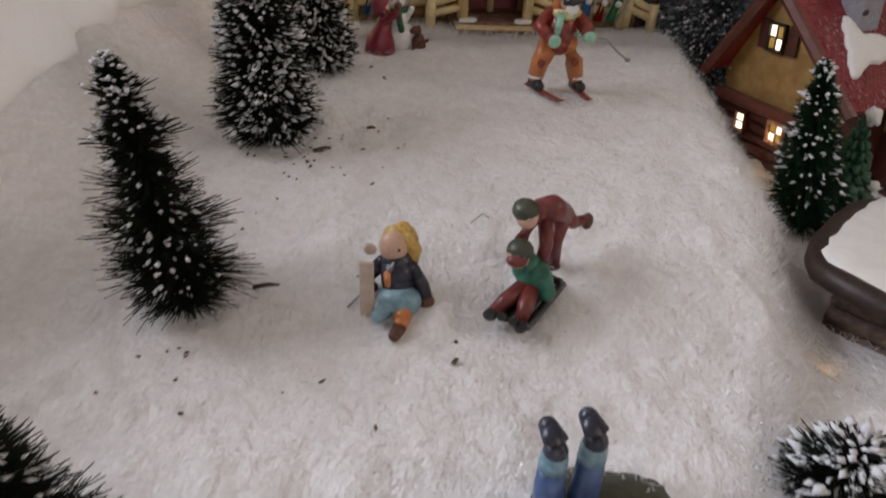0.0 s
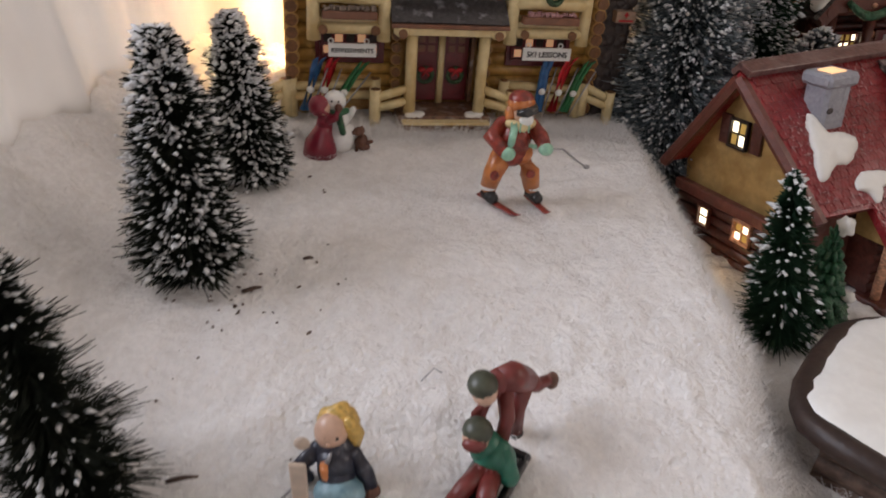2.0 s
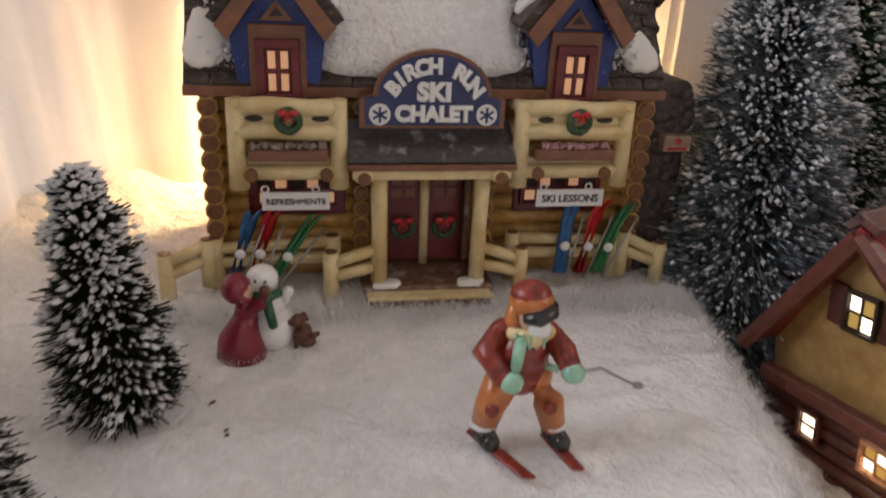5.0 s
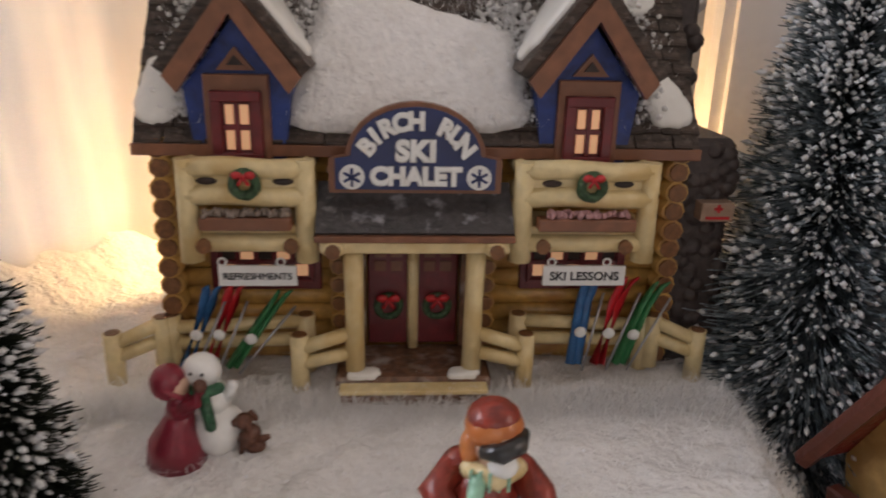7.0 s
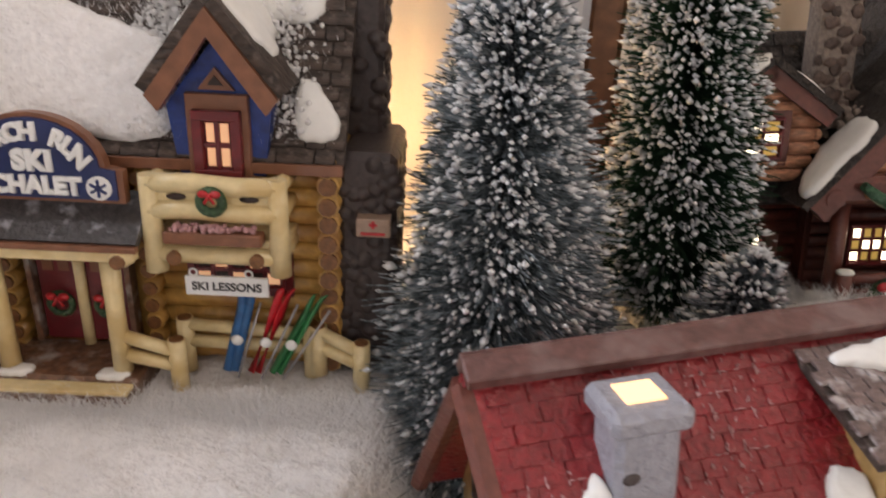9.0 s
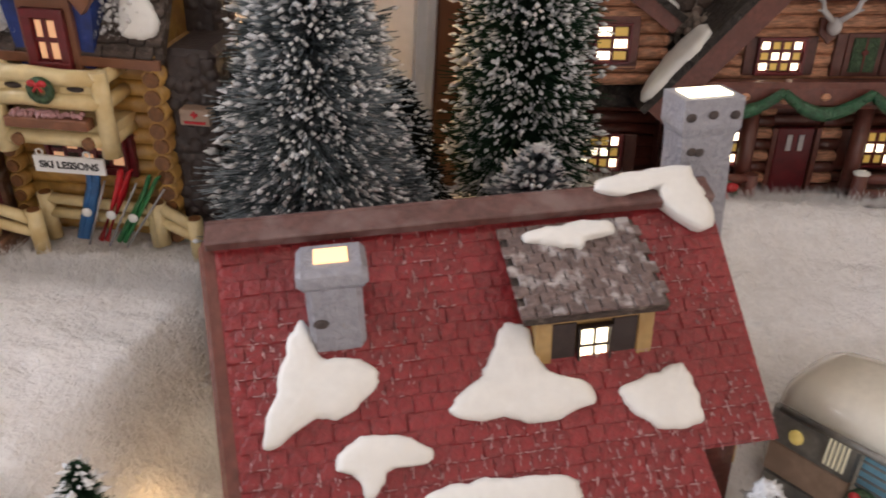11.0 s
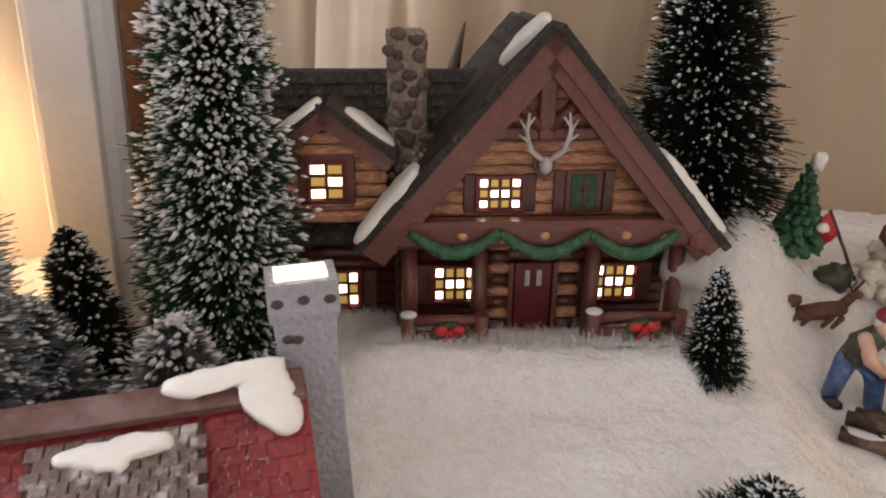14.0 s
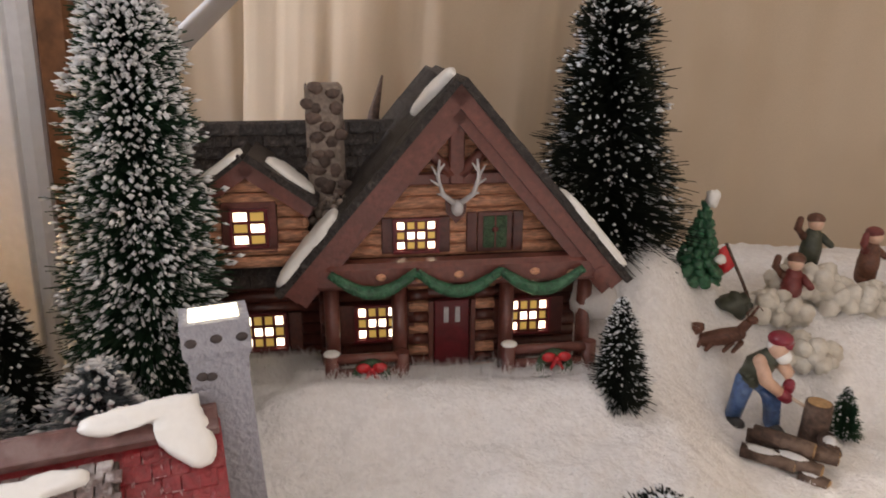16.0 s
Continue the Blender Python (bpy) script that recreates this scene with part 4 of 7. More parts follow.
    arch += [(-0.0235, 0.0125), (-0.0290, 0.0115)]
    sb = part("sign_board", S().prism(arch, 0.004, pose(0, -0.0205, 0.0760)), TRIMB, t, "arched blue sign with a brown rim")
    inner = [(x * 0.925, 0.0014 + z * 0.905) for x, z in arch]
    part("sign_face", S().prism(inner, 0.002, pose(0, -0.0215, 0.0760)), SIGNB, sb)
    base = Matrix.Translation((0, -0.0219, 0.0))
    text_mesh("SKI", 0.0094, WHITE, base @ Matrix.Translation((0.0, 0, 0.0903)) @ UPRIGHT, "lettering", sb, 0.0005, 1.05, 0.085)
    text_mesh("CHALET", 0.0082, WHITE, base @ Matrix.Translation((0.0, 0, 0.0818)) @ UPRIGHT, "lettering", sb, 0.0005, 1.0, 0.085)
    word = "BIRCH RUN"
    for k, chr_ in enumerate(word):
        if chr_ == " ":
            continue
        a = radians(158 - 17 * k)
        text_mesh(chr_, 0.0078, WHITE, base @ Matrix.Translation((0.0172 * math.cos(a), 0, 0.0868 + 0.0134 * math.sin(a))) @ pose(0, 0, 0, 0, (90 - math.degrees(a)) * 0.72, 0) @ UPRIGHT, "letter", sb, 0.0009, 1.0, 0.08)
    for q in (-1, 1):
        disc = part("snowflake_disc", S().tube([(q * 0.0212, -0.0226, 0.0818), (q * 0.0212, -0.0205, 0.0818)], 0.0042, 0, 18), WHITE, sb)
        st = S()
        for k in range(3):
            st.box((q * 0.0212, -0.0228, 0.0818), (0.0062, 0.0005, 0.0009), 0, pose(0, 0, 0, 0, 60 * k + 30, 0), 0)
        part("snowflake", st, SIGNB, disc)
    # double doors, landing and steps
    for q in (-1, 1):
        dr = part("door", S().box((q * 0.0092, -0.0012, 0.0345), (0.0155, 0.004, 0.046)), REDD, t, "dark red door")
        for i in (-1, 1):
            for j in (0, 1):
                part("pane", S().box((q * 0.0092 + i * 0.0030, -0.0034, 0.0435 + j * 0.0055), (0.0042, 0.0008, 0.0040)), TRIMB, dr)
        wreath(dr, (q * 0.0092, -0.0040, 0.0275), 0.0044, 0, True, 0.0013)
    part("door_mullion", S().tube([(0, -0.004, 0.0105), (0, -0.004, 0.058)], 0.0022, 0, 8), CREAM, t)
    for q in (-1, 1):
        part("door_jamb", S().box((q * 0.0188, -0.003, 0.0345), (0.0022, 0.006, 0.046)), DIRT, t)
    part("landing", S().box((0, -0.014, 0.005), (0.056, 0.028, 0.0095)), DIRT, t, "brown landing with trodden snow")
    part("step", S().box((0, -0.0300, 0.002), (0.052, 0.008, 0.009)), DIRT, t)
    part("step_edge", S().box((0, -0.0300, 0.0072), (0.0525, 0.0085, 0.0016)), CREAM, t)
    for q in (-1, 1):
        mm = Matrix.Translation((q * 0.0180, -0.0245, 0.0100))
        part("step_snow", S().dome([(-0.005, -0.003), (0.004, -0.0035), (0.006, 0.0), (0.003, 0.003), (-0.004, 0.0028)], mm, 0.0014), PATCH, t)
    # rails and fences
    def fence(a, b, hgt, post_at=(0, 1)):
        a, b = Vector(a), Vector(b)
        f = S()
        for k in post_at:
            p = a.lerp(b, k)
            f.tube([p + Vector((0, 0, -0.006)), p + Vector((0, 0, hgt))], 0.0034, 0, 10)
        for z in (0.42, 0.85):
            f.tube([a + Vector((0, 0, hgt * z)), b + Vector((0, 0, hgt * z * 0.82))], 0.0026, 0, 9)
        fo = part("fence", f, CREAM, t, "cream log fence rail")
        for k in post_at:
            p = a.lerp(b, k)
            part("post_top", S().tube([p + Vector((0, 0, hgt - 0.0006)), p + Vector((0, 0, hgt + 0.0004))], 0.0027, 0, 10), LOGEND, fo)
    for q in (-1, 1):
        fence((q * 0.0230, -0.0225, 0.010), (q * 0.0410, -0.0205, 0.006), 0.0175, (1,))
        fence((q * 0.0400, -0.008, 0.009), (q * 0.0900, -0.008, 0.009), 0.017, (0, 0.98))
        fence((q * 0.0920, -0.010, 0.011), (q * 0.1090, -0.013, 0.006), 0.015, (0, 1))
        # skis leaning on the fence
        for k, (mt, u0, u1) in enumerate(((SKIB, 0.060, 0.066), (SKIR, 0.069, 0.080), (SKIG, 0.077, 0.092)) if q > 0 else ((SKIB, -0.082, -0.073), (SKIR, -0.074, -0.065), (SKIG, -0.066, -0.048))):
            top = (0.0400 if q > 0 else 0.0370) - 0.002 * (k == 2)
            d = Vector((u1 - u0, 0.012, top - 0.010)).normalized()
            for e in (-1, 1):
                o = Vector((e * 0.0013, 0, 0))
                pts = [Vector((u0, -0.0190, 0.010)) + o, Vector((u0, -0.0190, 0.010)) + o + d * 0.024, Vector((u1, -0.0110, top)) + o * 1.3, Vector((u1 + 0.0016, -0.0122, top + 0.0022)) + o * 1.8]
                so = part("ski", S().tube(pts, [0.0019, 0.0019, 0.0017, 0.0008], 0, 7, True, True, 0.55), mt, t, "painted ski leaning on the fence")
            part("binding", S().ball(Vector((u0, -0.0210, 0.010)) + d * 0.013, (0.0024, 0.0014, 0.0022), 0, 8, 6), WHITE, so)
            part("ski_pole", S().tube([Vector((u0 + 0.003, -0.0205, 0.008)), Vector((u1 + 0.005, -0.0122, top - 0.004))], 0.0005, 0, 6), GREYM, so)
    return t


chalet()


# ---- the red-roofed cottage ----
def stone_stack(sh, x0, x1, y0, y1, z0, z1, n, rnd, mi=1, r=0.0035):
    for k in range(n):
        f, z = rnd.random(), z0 + (z1 - z0) * rnd.random()
        if rnd.random() < 0.65:
            sh.ball((x0 + (x1 - x0) * f, y0, z), (r * rnd.uniform(0.7, 1.2), r * 0.22, r * rnd.uniform(0.6, 1.0)), mi, 10, 6, None, 0.3)
        else:
            sh.ball((x0 if rnd.random() < 0.5 else x1, y0 + (y1 - y0) * f, z), (r * 0.22, r * rnd.uniform(0.7, 1.2), r * rnd.uniform(0.6, 1.0)), mi, 10, 6, None, 0.3)


def cottage():
    t = thing("red_roofed_cottage", (0.293, 0.5113, 0.045), 24.0, "lighted ceramic cottage with a red tiled snowy roof", "model house")
    t.matrix_basis = EAST @ pose(0.293, 0.5113, 0.045, 0, -3.2, 24.0)
    rnd = random.Random(9)
    SL = 0.95
    top = 0.108

    def roof_z(v):
        return top + SL * v

    # walls as boxes under the roof
    body = S().box((0.010, -0.010, 0.018), (0.164, 0.092, 0.060), bevel=0.01)
    part("wall_core", body, BROWN, t)
    gable = [(-0.056, 0.028), (0.038, 0.028), (0.039, 0.043), (0.002, 0.0985), (-0.056, 0.0455)]
    g = part("gable_wall", S().prism([(-y, z) for y, z in gable], 0.004, pose(-0.074, 0, 0, 0, 0, -90)), YELW, t, "ochre plastered gable wall")
    part("gable_wall", S().prism([(-y, z) for y, z in gable], 0.004, pose(0.088, 0, 0, 0, 0, -90)), YELW, t)
    part("gable_beam", S().box((-0.079, -0.009, 0.0285), (0.006, 0.096, 0.007)), BEAM, t, "red-brown beam")
    for j in range(5):
        z = -0.006 + j * 0.0068
        part("log", S().tube([(-0.0775, -0.055, z), (-0.0775, -0.01, z + 0.0003), (-0.0775, 0.036, z)], 0.0038, 0, 8), BROWN, t)
    # gable windows
    m90 = -90
    part("shutter", S().box((-0.0755, -0.0145, 0.0720), (0.002, 0.0075, 0.0175)), BROWN, g, "dark brown shutter")
    part("shutter", S().box((-0.0755, 0.0095, 0.0720), (0.002, 0.0075, 0.0175)), BROWN, g, "dark brown shutter")
    window(g, (-0.0775, -0.0025, 0.0720), 0.0115, 0.0145, 2, 2, DARK, PANE, PANED, m90, 0.0014, 0.0025, "window", lambda i, j: (i + j) % 2 == 1)
    window(t, (-0.0825, 0.0095, 0.0165), 0.0075, 0.0110, 1, 2, BROWN, PANE, None, m90, 0.0016, 0.0025)
    window(t, (-0.0825, -0.0220, 0.0185), 0.0110, 0.0110, 2, 2, LOGO, PANE, PANED, m90, 0.0016, 0.0025, "window", checker)
    window(t, (-0.0825, -0.0450, 0.0180), 0.0090, 0.0110, 2, 2, BROWN, PANE, PANED, m90, 0.0016, 0.0025, "window", checker)
    # roof slabs: trapezoid front, plain back
    rf = S()
    n = Vector((0, -SL, 1)).normalized() * 0.0045
    outline = [(-0.0800, 0.0), (0.0990, 0.0), (0.1000, -0.0655), (0.0735, -0.0655), (0.0770, -0.0850), (-0.0400, -0.0850), (-0.0395, -0.0670), (-0.0735, -0.0660)]
    p = [Vector((u, v, roof_z(v))) for u, v in outline]
    k = len(p)
    rf.add(p + [q - n for q in p], [list(range(k)), list(range(k, 2 * k))[::-1]] + [[i, k + i, k + (i + 1) % k, (i + 1) % k] for i in range(k)])
    p = [Vector((-0.0820, 0, top)), Vector((0.0990, 0, top)), Vector((0.0990, 0.043, 0.046)), Vector((-0.088, 0.043, 0.046))]
    nb = Vector((0, 0.066, 0.043)).normalized() * 0.0045
    rf.add(p + [q - nb for q in p], [[0, 1, 2, 3], [7, 6, 5, 4], [0, 4, 5, 1], [1, 5, 6, 2], [2, 6, 7, 3], [3, 7, 4, 0]])
    roof = part("roof", rf, TILE, t, "glossy red tiled roof")
    up = Vector((0, 1, SL)).normalized()

    def left_edge(v):
        return -0.0800 + 0.0065 * (v / -0.066)

    def skip(cx, cy):
        v = -0.0852 + cy * up.y
        u = -0.088 + cx
        if u < left_edge(v) + 0.0028:
            return True
        if v < -0.0660 and u > 0.0730 or u > 0.0975:
            return True
        return v < -0.0680 and u < -0.0375

    shingle_field(roof, Vector((-0.088, -0.0852, roof_z(-0.0852) + 0.0002)), Vector((1, 0, 0)), up, 0.190, 0.0852 / up.y, 33, 21, TILE, rnd, "tile", skip, 0.00055)
    # worn white paint along the tile edges, thickest on the lower slope
    fr = S()
    n1 = n.normalized()
    row, wide = 0.0852 / 21, 0.190 / 33
    for i in range(4200):
        v = -0.084 + 0.082 * rnd.random() ** 1.5
        u = left_edge(v) + 0.004 + rnd.random() * 0.170
        if v < -0.066 and not -0.036 < u < 0.072:
            continue
        thick_frost = noise.noise(Vector((u * 42, v * 42, 2))) + 0.55 * smooth(-0.045, -0.075, v)
        if thick_frost < 0.08:
            continue
        j = round((v + 0.0852) / row)
        if rnd.random() < 0.22:
            v = -0.0852 + j * row + 0.0003
            spin, ln_ = 90, rnd.uniform(0.0004, 0.0016)
        else:
            u = rnd.gauss(0, 0.0004) - 0.088 + (round((u + 0.088) / wide) + (0.5 if j % 2 else 0.0) - 0.5) * wide
            spin, ln_ = 0, rnd.uniform(0.0004, 0.0013)
        q = Vector((u, v, roof_z(v))) + n1 * 0.0012
        fr.ball(q, (0.00022 + 0.0001 * rnd.random(), ln_, 0.00016), 0, 5, 3, pose(0, 0, 0, 43.5, 0, 0) @ pose(0, 0, 0, 0, 0, spin + rnd.uniform(-14, 14)))
    tagged(part("frost_flecks", fr, FROST, t, "pale frost brushed on the tiles"), kind="stuff")
    part("ridge_cap", S().box((0.0085, -0.002, top + 0.0015), (0.180, 0.011, 0.0040), 0, pose(0, 0, 0, 22, 0, 0)).box((0.0085, 0.003, top + 0.0010), (0.180, 0.009, 0.0036), 0, pose(0, 0, 0, -42, 0, 0)), RIDGE, t, "weathered brown ridge board")
    # bargeboards on the chalet side
    for y0, z0, y1, z1 in ((0.0, top, -0.066, roof_z(-0.066)), (0.0, top, 0.043, 0.046)):
        x1 = -0.0755 if y1 < 0 else -0.0890
        part("bargeboard", S().tube([(-0.0815, y0, z0 - 0.004), ((-0.0815 + x1) / 2, (y0 + y1) / 2, (z0 + z1) / 2 - 0.004), (x1, y1, z1 - 0.004)], 0.0036, 0, 6, False), BEAM, t, "red-brown bargeboard")
    # front wall under the extended roof
    fw = part("porch_wall", S().box((0.017, -0.060, 0.012), (0.108, 0.020, 0.040)), BROWN, t)
    for j in range(6):
        part("log", S().tube([(-0.037, -0.0705, -0.004 + j * 0.0062), (0.071, -0.0705, -0.004 + j * 0.0062)], 0.0037, 0, 8), BROWN, fw)
    window(fw, (-0.026, -0.0755, 0.012), 0.0085, 0.012, 2, 2, LOGO, PANE, PANED, 0, 0.0018, 0.003, "window", checker)
    part("door", S().box((-0.006, -0.0745, 0.009), (0.015, 0.003, 0.026)), REDD, fw)
    part("door_pane", S().box((-0.006, -0.0765, 0.014), (0.008, 0.001, 0.010), 0, None, 0.3), PANE, fw)
    part("porch_gable", S().prism([(0.058, 0.026), (0.080, 0.026), (0.080, 0.0265), (0.058, 0.046)], 0.003, pose(-0.0385, 0, 0, 0, 0, -90)), YELW, t, "ochre porch gable")
    for u in (-0.037, -0.016, 0.006, 0.072):
        part("porch_post", S().tube([(u, -0.080, -0.012), (u, -0.080, 0.026)], 0.0026, 0, 8), LOGO, t)
    part("porch_floor", S().box((0.016, -0.080, -0.010), (0.118, 0.022, 0.008)), BROWN, t)
    # name board on the lower roof
    tilt = pose(0, 0, 0, 62, 0, 0)
    face = tilt.to_3x3() @ Vector((0, 0, 1))
    at = Vector((0.0035, -0.0790, roof_z(-0.0790) + 0.0050))
    bd = part("name_board", S().box(at, (0.0480, 0.0078, 0.0030), 0, tilt), RIDGE, t, "brown name board")
    spot = at + Vector((0.0010, 0, 0)) + face * 0.0017
    plate = part("name_plate", S().box(spot, (0.0410, 0.0048, 0.0010), 0, tilt), WOODL, bd, "pale lettered plate")
    text_mesh("PINEWOOD", 0.0056, INK, Matrix.Translation(spot + face * 0.0006) @ tilt, "lettering", plate, 0.0002, 1.12, 0.0)
    # small chimney through the tiles
    cu, cv = -0.0405, -0.0240
    c = S().box((cu, cv, 0.0845), (0.0180, 0.0165, 0.044)).box((cu, cv, 0.1050), (0.0225, 0.0205, 0.0075), 0, None, 0.25)
    co = part("chimney", c, GREY, t, "grey stucco chimney lit from within")
    part("flue", S().box((cu, cv, 0.1088), (0.0108, 0.0096, 0.0010), 0, None, 0), PANEO, co)
    part("dark_stone", S().ball((cu - 0.005, cv - 0.0084, 0.0890), (0.0026, 0.0006, 0.0018), 0, 10, 6), GREYD, co)
    # shed dormer
    du0, du1, dv = 0.0235, 0.0625, -0.0385
    db = S().box(((du0 + du1) / 2, dv + 0.014, 0.0765), (du1 - du0, 0.028, 0.026), bevel=0.02)
    d = part("dormer", db, YELW, t, "ochre shed dormer")
    for u in (du0 + 0.002, du1 - 0.002):
        part("dormer_post", S().box((u, dv - 0.0012, 0.0755), (0.0055, 0.003, 0.0255)), YELW, d)
    part("dormer_lintel", S().box(((du0 + du1) / 2, dv - 0.0012, 0.0865), (du1 - du0, 0.003, 0.004)), YELW, d)
    part("shutter", S().box((0.0325, dv - 0.001, 0.0745), (0.0085, 0.002, 0.0190)), DARK, d)
    part("shutter", S().box((0.0535, dv - 0.001, 0.0745), (0.0085, 0.002, 0.0190)), DARK, d)
    window(d, (0.0430, dv - 0.0022, 0.0745), 0.0100, 0.0145, 2, 2, DARK, PANE, None, 0, 0.0008, 0.0022)
    dr = S()
    a, b = (-0.0440, 0.0895), (-0.0080, 0.1035)
    slab(dr, 0.0180, 0.0665, a, b, 0.0035)
    dro = part("dormer_roof", dr, SHINGLE, d, "brown shingled dormer roof dusted with snow")
    shingle_up = Vector((0, b[0] - a[0], b[1] - a[1])).normalized()
    ln = (Vector((0, b[0] - a[0], b[1] - a[1]))).length
    nx, ny = 9, 9
    shp = S()
    for j in range(ny):
        for i in range(nx):
            u = 0.0180 + (i + 0.5 + (0.25 if j % 2 else -0.25)) * 0.0485 / nx
            q = Vector((u, a[0], a[1])) + shingle_up * (ln * (j + 0.5) / ny) + Vector((0, 0, 0.0006))
            shp.box(q, (0.0049, 0.0048, 0.0012), 0, pose(0, 0, 0, 20 + rnd.uniform(-2, 4), 0, rnd.uniform(-3, 3)), 0.2)
    tagged(part("shingle_covering", shp, DUSTY, d, "frosted brown shingles"), kind="stuff")
    part("corbel", S().ball((0.0430, dv - 0.003, 0.0660), (0.0060, 0.0022, 0.0015), 0, 12, 6), YELW, d)
    # big grey stack at the far end
    tw = S().tube([(0.0945, 0.012, -0.02), (0.0945, 0.012, 0.060), (0.0945, 0.012, 0.118), (0.0945, 0.012, 0.1265), (0.0945, 0.012, 0.1295), (0.0945, 0.012, 0.1410)], [0.0200, 0.0175, 0.0150, 0.0155, 0.0175, 0.0175], 0, 4, False)
    two = part("grey_chimney", tw, GREY, t, "tall grey stucco chimney lit from within")
    two.data.transform(Matrix.Translation((0.1010, 0.0150, 0)) @ Matrix.Diagonal((0.94, 0.72, 1, 1)) @ pose(0, 0, 0, 0, 0, 45) @ Matrix.Translation((-0.0945, -0.012, 0)))
    part("flue", S().box((0.1010, 0.0150, 0.1412), (0.0168, 0.0108, 0.0012), 0, None, 0), PANE, two)
    for du, z in ((-0.0085, 0.1345), (0.000, 0.1350), (0.0085, 0.1345), (-0.0060, 0.1210), (-0.0030, 0.1205), (-0.006, 0.085)):
        part("dark_stone", S().ball((0.1010 + du, 0.0150 - (0.0090 if z > 0.128 else 0.0078), z), (0.0021, 0.0007, 0.0017), 0, 10, 6), GREYD, two)
    # glazed snow patches on the front slope
    m_r = Matrix.Translation((0, 0, top + 0.0010)) @ Matrix((Vector((1, 0, 0)), up, Vector((1, 0, 0)).cross(up))).transposed().to_4x4()
    k = 1 / up.y
    for poly, th in (([(-0.0526, -0.0243), (-0.0572, -0.0303), (-0.0618, -0.0401), (-0.0664, -0.0501), (-0.0633, -0.0528), (-0.0533, -0.0487), (-0.0422, -0.0478), (-0.0300, -0.0419), (-0.0317, -0.0361), (-0.0420, -0.0340), (-0.0476, -0.0335), (-0.0499, -0.0265)], 0.0030),
                     ([(0.0159, -0.0306), (0.0095, -0.0352), (0.0046, -0.0424), (-0.0067, -0.0479), (-0.0057, -0.0510), (0.0087, -0.0532), (0.0246, -0.0543), (0.0385, -0.0518), (0.0395, -0.0474), (0.0284, -0.0440), (0.0235, -0.0400), (0.0223, -0.0332)], 0.0030),
                     ([(0.0725, -0.0452), (0.0643, -0.0467), (0.0517, -0.0489), (0.0514, -0.0532), (0.0550, -0.0573), (0.0627, -0.0601), (0.0746, -0.0599), (0.0757, -0.0549), (0.0748, -0.0486)], 0.0028),
                     ([(-0.0400, -0.0534), (-0.0454, -0.0588), (-0.0398, -0.0612), (-0.0363, -0.0661), (-0.0309, -0.0636), (-0.0269, -0.0607), (-0.0172, -0.0604), (-0.0171, -0.0569), (-0.0279, -0.0534)], 0.0026),
                     ([(-0.0204, -0.0679), (-0.0051, -0.0656), (0.0103, -0.0660), (0.0257, -0.0676), (0.0295, -0.0705), (0.0265, -0.0731), (0.0014, -0.0725), (-0.0174, -0.0732), (-0.0227, -0.0785), (-0.0267, -0.0819), (-0.0310, -0.0800), (-0.0300, -0.0750)], 0.0030),
                     ([(0.0589, 0.0030), (0.0563, -0.0005), (0.0649, -0.0030), (0.0760, -0.0010), (0.0800, -0.0077), (0.0921, -0.0145), (0.0968, -0.0071), (0.0920, 0.0006), (0.0916, 0.0042), (0.0745, 0.0035)], 0.0036)):
        part("roof_snow", S().dome([(x, y * k) for x, y in poly], Matrix.Translation((0, 0, 0.0036)) @ m_r if th > 0.0035 else m_r, th), PATCH, t, "white glazed snow patch")
    m_d = Matrix.Translation((0, 0, 0.0012)) @ Matrix.Translation((0, b[0], b[1])) @ Matrix((Vector((1, 0, 0)), shingle_up, Vector((1, 0, 0)).cross(shingle_up))).transposed().to_4x4()
    part("roof_snow", S().dome([(0.0270, -0.0040), (0.0262, -0.0080), (0.0330, -0.0095), (0.0420, -0.0135), (0.0480, -0.0100), (0.0570, -0.0075), (0.0560, -0.0030), (0.0420, -0.0015)], m_d, 0.0026), PATCH, d, "white glazed snow patch")
    return t


cottage()


